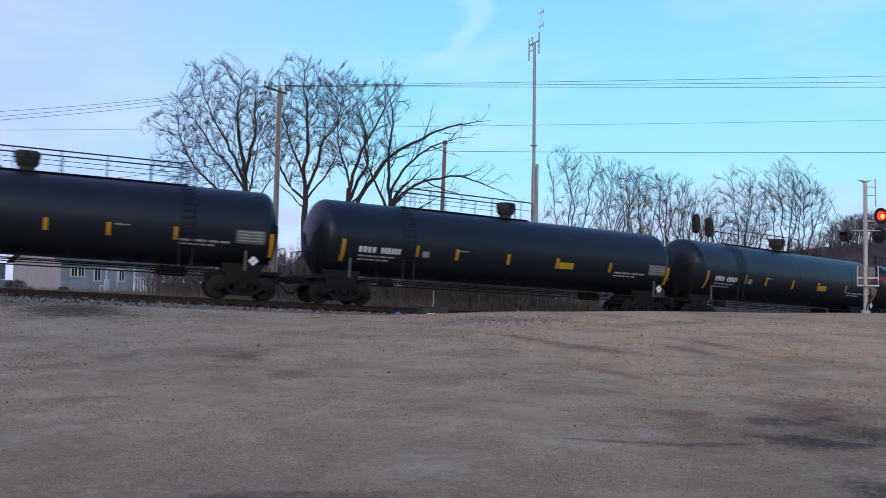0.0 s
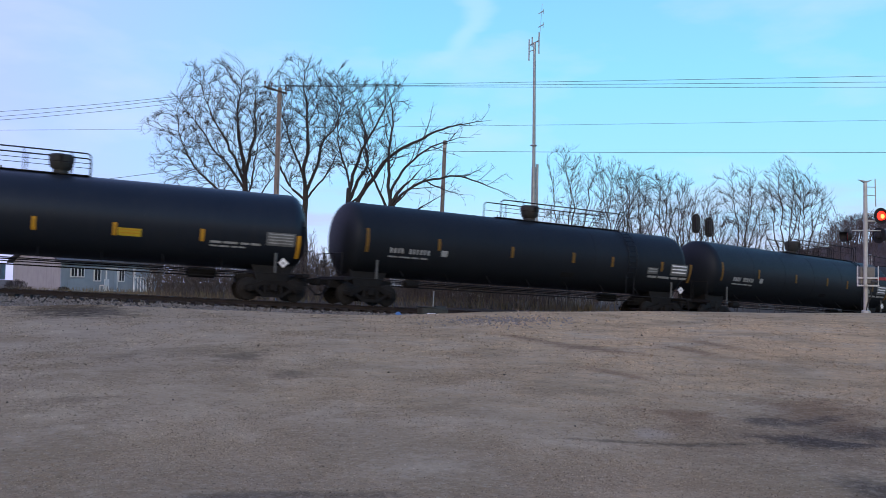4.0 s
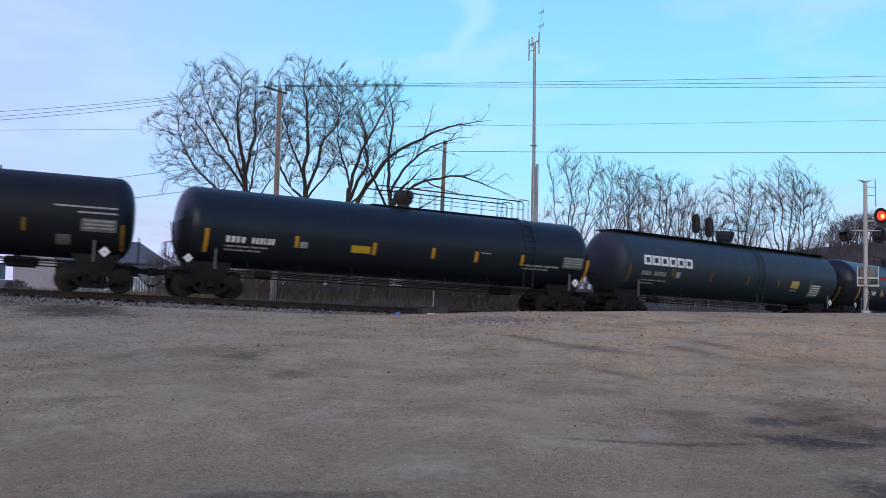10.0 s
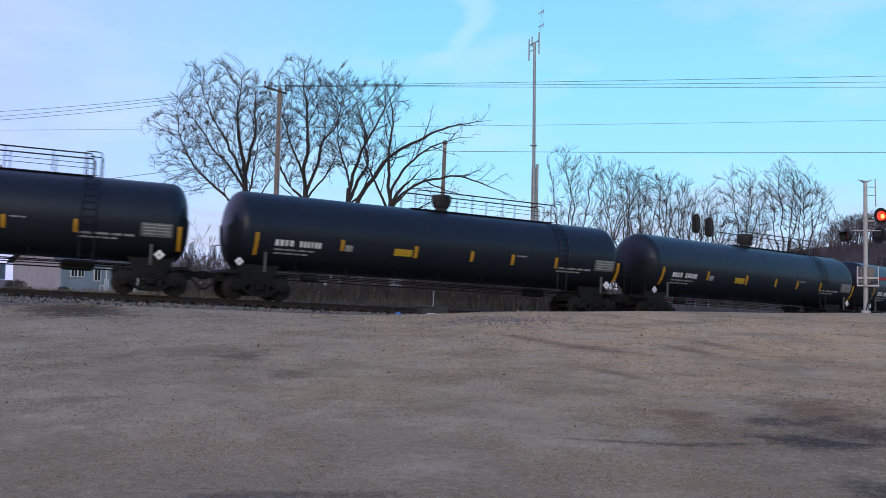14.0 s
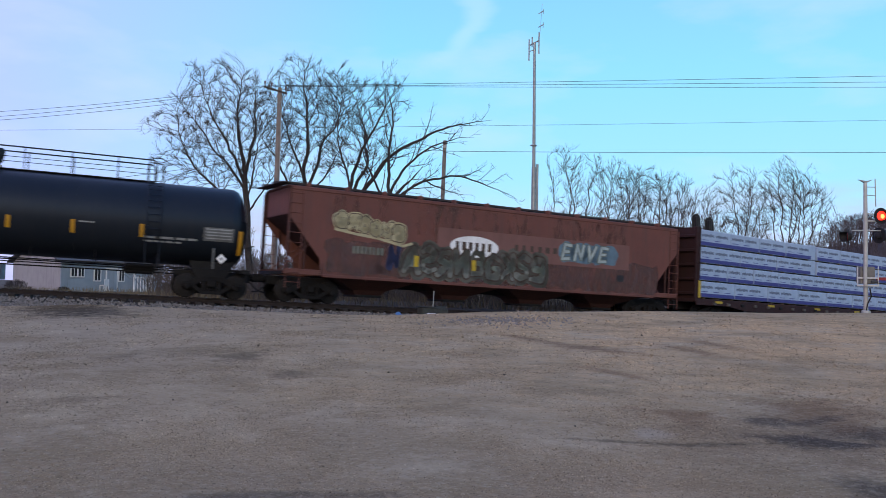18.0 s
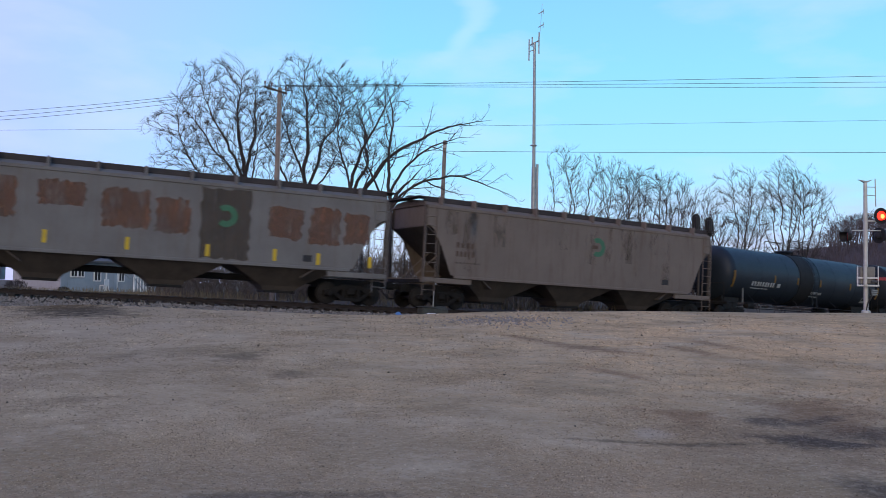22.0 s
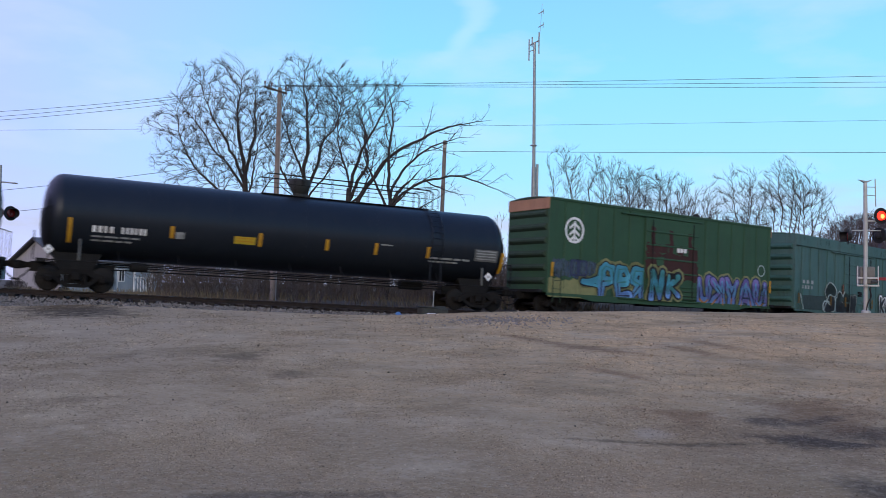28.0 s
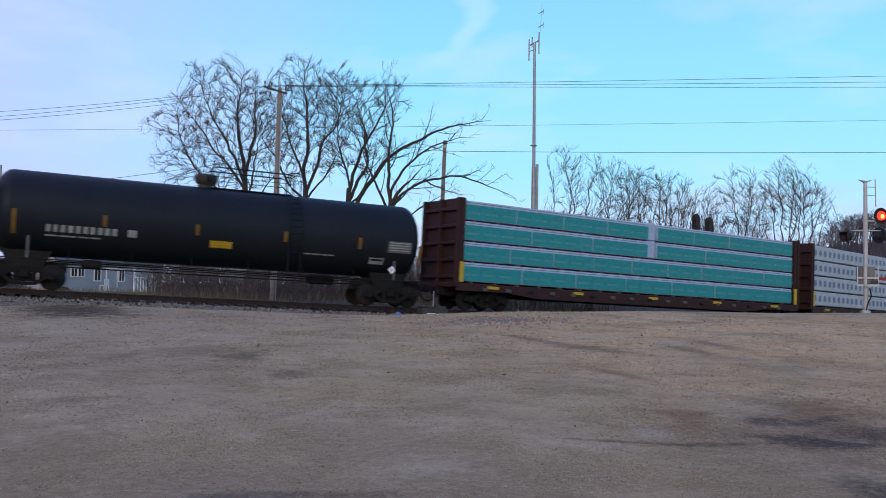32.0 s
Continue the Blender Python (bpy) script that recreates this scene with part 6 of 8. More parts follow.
def centre_beam(L, label, kind, gap, wrap, seed):
    rng = random.Random(seed)
    car = base("centre_beam_flatcar", label, "flatcar", group="freight train")
    h = L / 2
    X = lambda ds: ds - h
    part("deck", M().cbox(-h + 0.7, h - 0.7, -1.4, 1.4, 0.98, 1.16, 0.02), maroon, car)
    for side in (-1, 1):
        m = M().slab([(-h + 0.75, 1.14), (-h + 0.75, 0.84), (-h + 3.4, 0.84), (-h + 5.0, 0.66), (h - 5.0, 0.66), (h - 3.4, 0.84), (h - 0.75, 0.84), (h - 0.75, 1.14)], side * 1.44 - 0.04, side * 1.44 + 0.04)
        part("side_sill", m, maroon, car)
        k = 2.2
        while k < L - 1.8:
            part("winch", M().cbox(X(k) - 0.12, X(k) + 0.12, side * 1.5 - 0.06, side * 1.5 + 0.06, 0.86, 1.0, 0.02), winch_grey if int(k / 1.22) % 3 else steel_dark, car)
            k += 1.22
    for k in (2.6, 7.4, 12.2, 16.8, 21.4):
        if k < L - 1:
            part("reflector", M().box(X(k) - 0.3, X(k) + 0.3, -1.5, -1.482, 0.96, 1.08), yellow_bright, car, "yellow reflective strip")
    for way in (-1, 1):
        x = way * (h - 0.85)
        b = M()
        b.cbox(min(x, x - way * 0.22), max(x, x - way * 0.22), -1.42, 1.42, 1.0, 4.76, 0.02)
        bh = part("bulkhead", b, maroon, car, "maroon steel bulkhead")
        for i in range(5):
            z = 1.35 + i * 0.72
            part("bulkhead_rib", M().cbox(min(x, x + way * 0.16), max(x, x + way * 0.16), -1.3, 1.3, z, z + 0.14, 0.02), maroon, bh)
        for y in (-1.38, 0.0, 1.38):
            part("bulkhead_post", M().cbox(min(x, x + way * 0.2), max(x, x + way * 0.2), y - 0.07, y + 0.07, 1.0, 4.76, 0.02), maroon, bh)
        xx = way * (h - 0.97)
        part("reflector", M().box(xx - 0.1, xx + 0.1, -1.47, -1.422, 1.2, 2.05), yellow_bright, car)
        ladder_on(car, maroon, x + way * 0.02, x + way * 0.24, -1.46, 1.2, 4.5)
        end_gear(car, way * h, way, 1.1)
        truck(car, way * (h - 2.6))
    beam = M()
    beam.cbox(-h + 1.05, h - 1.05, -0.12, 0.12, 4.6, 4.78, 0.02)
    k = 1.8
    while k < L - 1.5:
        beam.cbox(X(k) - 0.1, X(k) + 0.1, -0.1, 0.1, 1.16, 4.6, 0.015)
        k += 2.4
    part("centre_beam", beam, maroon, car)
    part("centre_sill", M().cbox(-h + 0.8, h - 0.8, -0.3, 0.3, 0.6, 0.98, 0.02), steel_dark, car)
    # wrapped packages, in four tiers on either side of the beam
    x0, x1 = -h + 1.12, h - 1.12
    tier = 0.875
    shapes, laths = {}, {}
    for side in (-1, 1):
        for t_ in range(4):
            z0 = 1.21 + t_ * tier + 0.03
            runs = [(x0, x1)]
            if gap and t_ >= 2 and side < 0:
                runs = [(x0, X(gap[0])), (X(gap[1]), x1)]
                part("lumber_package", M().cbox(X(gap[0]) + 0.03, X(gap[1]) - 0.03, -1.22, -0.14, z0, z0 + tier - 0.02, 0.03), wrap, car, "pale plastic-wrapped package set back in a gap")
            for a, b in runs:
                cnt = max(1, round((b - a) / (2.45 if t_ % 2 else 3.1)))
                w = (b - a) / cnt
                for i in range(cnt):
                    key = (round(w, 3), side)
                    jig = pose(a + (i + 0.5) * w, rng.uniform(-0.015, 0.015) + side * 0.02, z0, 0, 0, rng.uniform(-0.25, 0.25))
                    if key not in shapes:
                        y0, y1 = (-1.30, -0.14) if side < 0 else (0.14, 1.30)
                        hh = tier - 0.075
                        hw = w / 2 - 0.012
                        pk = part("lumber_package", M().cbox(-hw, hw, y0, y1, 0, hh, 0.03), wrap, car, "plastic-wrapped lumber package", at=jig)
                        if side < 0:
                            m = M()
                            if kind == "blue":
                                m.box(-hw + 0.01, hw - 0.01, y0 - 0.004, y0, 0.02, 0.20)
                                part("stripe", m, print_blue, pk)
                                m = M()
                                q = -hw + 0.12
                                while q < hw - 0.9:
                                    for j in range(9):
                                        m.box(q + j * 0.115, q + j * 0.115 + 0.10, y0 - 0.005, y0, hh * 0.56 + 0.03 * (j % 3 == 1), hh * 0.72 + 0.03 * (j % 4 == 2))
                                    q += 1.2
                                part("printing", m, print_slate, pk)
                                m = M()
                                q = -hw + 0.2
                                while q < hw - 0.5:
                                    m.box(q, q + 0.5, y0 - 0.005, y0, hh * 0.34, hh * 0.38)
                                    q += 0.98
                                part("printing", m, print_blue, pk)
                            elif kind == "teal":
                                m.box(-hw + 0.01, hw - 0.01, y0 - 0.004, y0, 0.03, hh * 0.80)
                                part("stripe", m, print_teal, pk)
                                m = M()
                                q = -hw + 0.15
                                while q < hw - 0.45:
                                    for j in range(4):
                                        m.box(q + j * 0.16, q + j * 0.16 + 0.11, y0 - 0.007, y0, hh * 0.30, hh * 0.42)
                                    q += 0.9
                                part("printing", m, print_deep, pk)
                                m = M().box(-hw + 0.05, hw - 0.05, y0 - 0.005, y0, hh * 0.88, hh * 0.91)
                                part("printing", m, print_slate, pk)
                            else:
                                q = -hw + 0.25
                                while q < hw - 0.25:
                                    m.slab(blob(q, hh * 0.5, 0.34, 0.36, rng, 4, 0.1, 16), y0 - 0.005, y0)
                                    q += 0.62
                                part("printing", m, print_slate, pk)
                        shapes[key] = pk
                    else:
                        src = shapes[key]
                        pk = again(src, car, jig)
                        for ch in src.children:
                            again(ch, pk, ch.matrix_basis.copy())
            k = x0 + 0.5
            while k < x1:
                if not (gap and side < 0 and t_ >= 2 and X(gap[0]) - 0.1 < k < X(gap[1]) + 0.1):
                    low = -0.075 if t_ else -0.08
                    at = Matrix.Translation((k, side * 0.72, z0))
                    if low in laths:
                        again(laths[low], car, at)
                    else:
                        laths[low] = part("dunnage", M().box(-0.045, 0.045, -0.56, 0.56, low, 0.0), lumber_end, car, at=at)
                k += 1.22
    return car


blue_lumber = centre_beam(23.9, "maroon centre-beam flatcar stacked with white and blue lumber packages", "blue", (11.7, 12.4), wrap_white, 51)
teal_lumber = centre_beam(24.2, "maroon centre-beam flatcar stacked with white and teal lumber packages", "teal", (11.9, 12.5), wrap_white, 52)
grey_lumber = centre_beam(24.0, "maroon centre-beam flatcar stacked with grey spotted lumber packages", "spots", None, wrap_grey, 53)

# ---- behind the track: trees ----
bark = worn("grey_brown_bark", (0.038, 0.032, 0.032), (0.065, 0.055, 0.050), 0.9, scale=6, bump=0.5)
twig_mat = worn("dark_twigs", (0.034, 0.028, 0.030), (0.058, 0.047, 0.046), 0.9, scale=3, streak=False, bump=0)
pale_twig = worn("pale_dry_twigs", (0.13, 0.105, 0.085), (0.075, 0.06, 0.05), 0.9, scale=3, streak=False, bump=0)


def tube(m, pts, radii, n):
    """A tapered bent tube through the points."""
    v, f = [], []
    for i, p in enumerate(pts):
        d = (pts[min(i + 1, len(pts) - 1)] - pts[max(i - 1, 0)]).normalized()
        u = d.orthogonal().normalized()
        w = d.cross(u)
        for k in range(n):
            a = 6.28318 * k / n
            v.append(p + (u * math.cos(a) + w * math.sin(a)) * radii[i])
    for i in range(len(pts) - 1):
        for k in range(n):
            f.append((i * n + k, i * n + (k + 1) % n, (i + 1) * n + (k + 1) % n, (i + 1) * n + k))
    m.add(v, f)


def limb(trunk, crown, p, d, length, r, level, last, rng, up=0.10, crook=0.2, fan=0.62, forks=(2, 3), side=0.6, thin=0.006):
    """One limb and, from its length and end, the smaller limbs on it."""
    segs = 5 if level < 3 else 3 if level < last else 2
    pts, radii = [p.copy()], [r]
    q, dd = p.copy(), d.normalized()
    shrink = 0.62 if level else 0.7
    for i in range(segs):
        j = Vector((rng.gauss(0, crook), rng.gauss(0, crook), rng.gauss(0, crook * 0.7) + up))
        dd = (dd + j).normalized()
        q = q + dd * (length / segs)
        pts.append(q.copy())
        radii.append(max(r * (1 - (1 - shrink) * (i + 1) / segs), thin))
    tube(trunk if level < 2 else crown, pts, radii, 8 if level == 0 else 6 if level < 2 else 4 if level < 4 else 3)
    if level >= last:
        return
    kids = rng.randint(*forks) + (1 if level == last - 1 else 0)
    spots = [(segs, 1.0)] * kids
    for i in range(3 if level == 0 else 2, segs):
        if rng.random() < side * (0.55 if level < 2 else 1.0):
            spots.append((i, 0.75))
    for i, k in spots:
        base_d = (pts[min(i + 1, segs)] - pts[i - 1]).normalized()
        o = base_d.orthogonal().normalized()
        o.rotate(Matrix.Rotation(rng.uniform(0, 6.283), 3, base_d))
        wide = fan if level < 3 else fan * 1.5
        nd = (base_d + o * rng.uniform(wide * 0.5, wide * 1.3)).normalized()
        grow = rng.uniform(0.6, 0.84) if level < 2 else rng.uniform(0.48, 0.68)
        limb(trunk, crown, pts[i], nd, length * grow * k, radii[i] * rng.uniform(0.58, 0.74) * (0.85 if k < 1 else 1), level + 1, last, rng, up, crook, fan, forks, side, thin)


def inside(x, z, env):
    return any((x - cx) ** 2 + (z - cz) ** 2 < r * r for cx, cz, r in env)


def fill_crown(crown, start, heads, foot, env, seed, count, step, kill, tip, twig, depth=0.75):
    """Boughs that grow from the leaders' points into the space of the crown, with twigs at their ends."""
    rg = np.random.default_rng(seed)
    C = np.array(env)
    pick = rg.choice(len(C), count, p=C[:, 2] ** 2 / (C[:, 2] ** 2).sum())
    rho, ang = np.sqrt(rg.random(count)), rg.uniform(0, 6.283, count)
    ragged_ = 1.0 + 0.10 * np.sin(7 * ang + seed) + rg.normal(0, 0.05, count)
    rad_ = C[pick, 2] * 0.95
    aims = np.stack([C[pick, 0] + rho * np.cos(ang) * rad_ * ragged_, foot[1] + rg.uniform(-1, 1, count) * np.sqrt(1 - rho ** 2 * 0.9) * rad_ * depth, C[pick, 1] + rho * np.sin(ang) * rad_ * ragged_], 1)
    P, D = np.array([tuple(p) for p in start]), np.array([tuple(d) for d in heads])
    root = np.array((foot[0], foot[1], C[:, 1].min() - 2.5))
    par, born = [-1] * len(P), np.zeros(len(P), int)
    near, best, done = np.full(count, -1), np.full(count, 1e9), 0
    for turn in range(60):
        for a in range(done, len(P), 400):
            d = np.linalg.norm(aims[:, None] - P[None, a:a + 400], axis=2)
            m = d.argmin(axis=1)
            dm = d[np.arange(len(aims)), m]
            b = dm < best
            best[b], near[b] = dm[b], m[b] + a
        done = len(P)
        keep = best > kill
        aims, near, best = aims[keep], near[keep], best[keep]
        if len(aims) == 0:
            break
        pull = np.zeros((len(P), 3))
        v = aims - P[near]
        np.add.at(pull, near, v / np.linalg.norm(v, axis=1)[:, None])
        who = np.unique(near)
        who = who[born[who] < 3]
        if len(who) == 0:
            break
        d = pull[who]
        d /= np.linalg.norm(d, axis=1)[:, None] + 1e-6
        away = P[who] - root
        away /= np.linalg.norm(away, axis=1)[:, None]
        d = d + 1.0 * D[who] + 0.55 * away + rg.normal(0, 0.10, d.shape) + (0, 0, 0.12)
        d /= np.linalg.norm(d, axis=1)[:, None]
        P, D = np.concatenate([P, P[who] + d * step]), np.concatenate([D, d])
        par += [int(w) for w in who]
        born[who] += 1
        born = np.concatenate([born, np.zeros(len(who), int)])
    n_ = len(P)
    load, kids = np.zeros(n_), np.zeros(n_, int)
    for k in range(n_ - 1, len(start) - 1, -1):
        load[k] += 1.0 if kids[k] == 0 else 0.0
        load[par[k]] += load[k]
        kids[par[k]] += 1
    size = tip * np.maximum(load, 1.0) ** (1 / 2.45)
    V = [Vector(p) for p in P]
    for k in range(len(start), n_):
        a, b = V[par[k]], V[k]
        ra = min(size[par[k]], size[k] * 1.3)
        tube(crown, [a, b + (b - a) * 0.06], [ra, size[k]], 4 if size[k] > 0.03 else 3)
        if load[k] < 10:
            ax = (b - a).normalized()
            for _ in range(3 if kids[k] == 0 else 2 if load[k] < 4 else 1):
                d = (ax + (b - Vector(root)).normalized() * 0.6 + Vector(rg.normal(0, 0.40, 3)) + Vector((0, 0, 0.15))).normalized()
                mid = b + d * twig * rg.uniform(0.3, 0.6)
                end = mid + (d + Vector(rg.normal(0, 0.18, 3)) + Vector((0, 0, 0.12))).normalized() * twig * rg.uniform(0.3, 0.7)
                tube(crown, [b, mid, end], [tip * 0.85, tip * 0.7, tip * 0.5], 3)


def bare_tree(label, foot, trunk, leaders, env, seed, group="bare trees", gaps=(0.42, 0.21, 0.125), tip=0.0092, share=0.58, crook=0.13, back=3.2, bow=1.0, up=0.05, fill=None):
    """A leafless tree: a trunk (height, lean, radius), leaders (height, lean at the foot, lean at the tip, length, radius) and side
    limbs, boughs and twigs along each. env: circles (x, z, radius) that bound the crown."""
    rng = random.Random(seed)
    wood, crown = M(), M()
    spin = [rng.uniform(0, 6.283)]
    nodes, ways = [], []

    def room(p, d, most):
        if not env:
            return most
        k = 0.0
        while k < most:
            k += 0.2
            q = p + d * k
            if not inside(q.x, q.z, env) or abs(q.y - foot[1]) > back:
                return max(k - 0.2, 0.0) + rng.uniform(0.05, 0.3)
        return most

    def grow(p, d, length, r, level, turn_to=None):
        segs = max(2 if level >= 3 else 3, int(length / (0.34 if level < 2 else 0.30)))
        step = length / segs
        pts, radii, q, dd = [p.copy()], [r], p.copy(), d.copy()
        sway = crook * (1.0, 1.1, 1.35, 1.2)[level]
        for i in range(segs):
            f = (i + 1) / segs
            if turn_to is not None:
                goal = d.lerp(turn_to, f ** bow).normalized()
                dd = (dd * 0.55 + goal * 0.45 + Vector((rng.gauss(0, sway), rng.gauss(0, sway), rng.gauss(0, sway)))).normalized()
            else:
                dd = (dd + Vector((rng.gauss(0, sway), rng.gauss(0, sway), rng.gauss(0, sway) + up * (1.0, 1.0, 0.5, 0.2)[level]))).normalized()
            q = q + dd * step
            if env and level == 0 and i > segs * 0.6 and not inside(q.x, q.z, env):
                break
            pts.append(q.copy())
            radii.append(max(r + (tip * 0.6 - r) * f ** (1.15 if level else 1.3), tip * 0.6))
        if len(pts) <= segs:
            segs, length = len(pts) - 1, step * (len(pts) - 1)
            radii = [max(r + (tip * 0.6 - r) * (i / segs) ** 1.3, tip * 0.6) for i in range(segs + 1)]
        tube(wood if r > 0.07 else crown, pts, radii, 8 if r > 0.1 else 5 if r > 0.03 else 3)
        if fill:
            for i in range(max(1, int(segs * 0.22)), segs + 1):
                nodes.append(pts[i])
                ways.append((pts[i] - pts[i - 1]).normalized())
            return
        if level >= 3:
            return
        gap, at = gaps[level], length * (0.22, 0.14, 0.06)[level] + rng.uniform(0, gaps[level])
        while at < length:
            i = min(int(at / step), segs - 1)
            f = at / step - i
            o = pts[i].lerp(pts[i + 1], f)
            ax = (pts[i + 1] - pts[i]).normalized()
            spin[0] += 2.4 + rng.uniform(-0.7, 0.7)
            w = ax.orthogonal().normalized()
            w.rotate(Matrix.Rotation(spin[0], 3, ax))
            w.y *= 0.75
            ang = radians(rng.uniform(*((28, 50), (30, 54), (30, 62))[level]))
            nd = (ax * math.cos(ang) + w * math.sin(ang)).normalized()
            rr = radii[i] * (1 - f) + radii[i + 1] * f
            most = ((length - at) * share + (1.3, 0.5, 0.22)[level]) * rng.uniform(0.5, 1.1)
            k = room(o, nd, most)
            if k > 0.12:
                grow(o, nd, k, max(min(rr * 0.62, 0.010 * k + tip * 1.1), tip * 0.8), level + 1)
            at += gap * rng.uniform(0.6, 1.5)

    x, y, z = foot
    hgt, lean, thick = trunk
    top = Vector((x + hgt * math.sin(radians(lean)), y, z + hgt * math.cos(radians(lean))))
    pts = [Vector((x, y, z - 0.3)).lerp(top, k / 8) + Vector((0.05 * math.sin(k * 1.7 + seed), 0.05 * math.sin(k * 2.3), 0)) for k in range(9)]
    tube(wood, pts, [thick * (1.25 - 0.45 * k / 8) for k in range(9)], 10)
    for h0, lean0, lean1, length, r0 in leaders:
        p = pts[0].lerp(top, min(h0 / hgt, 1.0))
        if h0 > hgt:
            p = top.copy()
        tilt = rng.uniform(-0.22, 0.22)
        d0 = Vector((math.sin(radians(lean0)), tilt, math.cos(radians(lean0)))).normalized()
        d1 = Vector((math.sin(radians(lean1)), tilt, math.cos(radians(lean1)))).normalized()
        grow(p, d0, length, r0, 0, d1)
    if fill:
        fill_crown(crown, nodes, ways, foot, env, seed, *fill[:3], tip, fill[3])
    t = base("bare_tree", label, "tree", group=group, at=Matrix.Translation(foot))
    for m in (wood, crown):
        m.v = [(px - foot[0], py - foot[1], pz - foot[2]) for px, py, pz in m.v]
    part("trunk", wood, bark, t, smooth=60)
    part("crown", crown, twig_mat, t, "leafless crown of fine twigs")
    return t


G0 = 0.6
bare_tree("broad leafless tree with a fan of fine twigs", (-12.0, 55, G0), (7.9, -4, 0.20),
          [(5.6, -62, -12, 8.8, 0.10), (6.8, -42, -36, 7.4, 0.09), (7.2, -26, -20, 7.4, 0.10), (7.9, -12, 3, 7.8, 0.13), (7.9, 8, 12, 6.9, 0.11), (6.0, 22, 12, 5.8, 0.07), (5.4, 42, 16, 6.4, 0.07)],
          [(-16.3, 11.4, 2.1), (-14.3, 13.3, 2.4), (-14.3, 10.6, 3.1), (-12.6, 12.8, 2.0), (-11.4, 11.2, 2.0), (-15.9, 9.1, 2.0), (-12.6, 9.2, 2.0)], 11, fill=(2300, 0.25, 0.31, 0.42), tip=0.0086)
bare_tree("tall leafless tree with upright limbs", (-8.9, 56, G0), (7.2, 0, 0.20),
          [(6.4, -40, -30, 6.0, 0.09), (7.2, -4, 2, 8.4, 0.13), (6.8, 22, 6, 7.8, 0.11), (7.0, -20, -14, 7.4, 0.09), (6.0, -55, -26, 5.4, 0.06), (6.4, 40, 14, 6.4, 0.07)],
          [(-9.4, 13.9, 2.1), (-10.9, 12.3, 1.8), (-7.7, 13.1, 1.9), (-9.0, 10.6, 2.6)], 14, fill=(1650, 0.25, 0.31, 0.42), tip=0.0086)
bare_tree("tall leafless tree with a narrow crown", (-6.2, 54, G0), (7.0, 3, 0.19),
          [(6.2, 26, -26, 7.4, 0.11), (6.8, 16, 32, 7.6, 0.11), (7.0, -6, -2, 6.4, 0.07), (6.0, 40, 14, 6.8, 0.07)],
          [(-6.5, 13.1, 1.7), (-4.7, 12.4, 1.8), (-5.6, 10.3, 2.3), (-3.7, 13.2, 1.2)], 17, fill=(1200, 0.25, 0.31, 0.42), tip=0.0086)
bare_tree("crooked half-dead tree with long bent limbs leaning aside", (-3.4, 53, G0), (5.7, 1, 0.21),
          [(5.7, 8, -16, 8.2, 0.11), (5.4, -12, -30, 5.8, 0.09), (5.7, 2, 84, 7.6, 0.10), (5.0, 14, 122, 9.6, 0.10), (5.7, 16, 50, 3.6, 0.13), (5.5, 30, 56, 2.8, 0.09), (4.6, 50, 62, 5.0, 0.05)],
          [], 33, gaps=(0.75, 0.50, 0.34), tip=0.010, share=0.32, crook=0.13, up=0.06, bow=0.6)
bare_tree("leaning leafless tree with one long arched limb", (-6.0, 53.6, G0), (6.4, 7, 0.17),
          [(6.4, 30, 86, 10.0, 0.14), (6.0, 20, 4, 4.6, 0.06)],
          [], 29, gaps=(0.70, 0.50, 0.34), tip=0.010, share=0.32, crook=0.12, up=0.08, bow=0.95)
for x, y, top, wide, sd, lean in [(12.4, 86, 15.4, 2.1, 52, 4), (15.0, 87, 14.0, 2.0, 32, 22), (17.6, 86, 14.0, 2.0, 33, 2), (19.6, 88, 13.7, 1.9, 34, 4), (21.6, 86, 13.2, 1.9, 35, 3), (23.8, 88, 12.4, 1.9, 36, 5), (25.6, 89, 10.4, 1.6, 37, 0), (27.8, 90, 9.6, 1.5, 38, 6)]:
    half = (top - 5.0) / 2
    cx = x + math.tan(radians(lean)) * (top - 4.5) * 0.6
    bare_tree("leafless tree in a row beyond the railway", (x, y, 0.2), (4.2, lean * 0.5, 0.15),
              [(3.4 + 0.3 * k, a + lean, a * 0.45 + lean, (top - 3.4) * (1.05 - abs(a) / 150), 0.075) for k, a in enumerate((-36, 28, -9, 12, -22, 42, 2, -52))],
              [(cx - 0.4 * wide, top - wide * 1.1, wide * 1.0), (cx + 0.5 * wide, top - wide * 1.4, wide * 1.0), (cx, top - half * 1.15, wide * 1.35), (x, 6.5, wide)], sd, "tree row", tip=0.0108, fill=(480, 0.38, 0.50, 0.6))
for x, y, top, wide, sd, leans in [(32.2, 95, 14.9, 2.7, 41, (-46, -30, -14, 2, 16, 32, -58)), (37.3, 96, 15.8, 2.0, 42, (-16, -6, 4, 14, 22, -26)), (39.9, 97, 15.0, 2.3, 43, (2, 14, 26, 36, -8, 44)), (34.9, 99, 11.4, 1.6, 44, (-20, 4, 20))]:
    bare_tree("slender leafless tree with dense upright twigs", (x, y, 0.0), (4.4, 0, 0.17),
              [(3.6 + 0.12 * k, a, a * 0.55, (top - 3.8) * (1.06 - abs(a) / 260), 0.085) for k, a in enumerate(leans)],
              [(x, top - wide, wide), (x - 0.5 * wide, top - wide * 1.5, wide * 0.95), (x + 0.6 * wide, top - wide * 1.6, wide * 0.9), (x, top - wide * 2.1, wide * 1.35), (x, 5.5, wide * 0.9)], sd, "tree pair", tip=0.0108, fill=(850, 0.38, 0.46, 0.6))

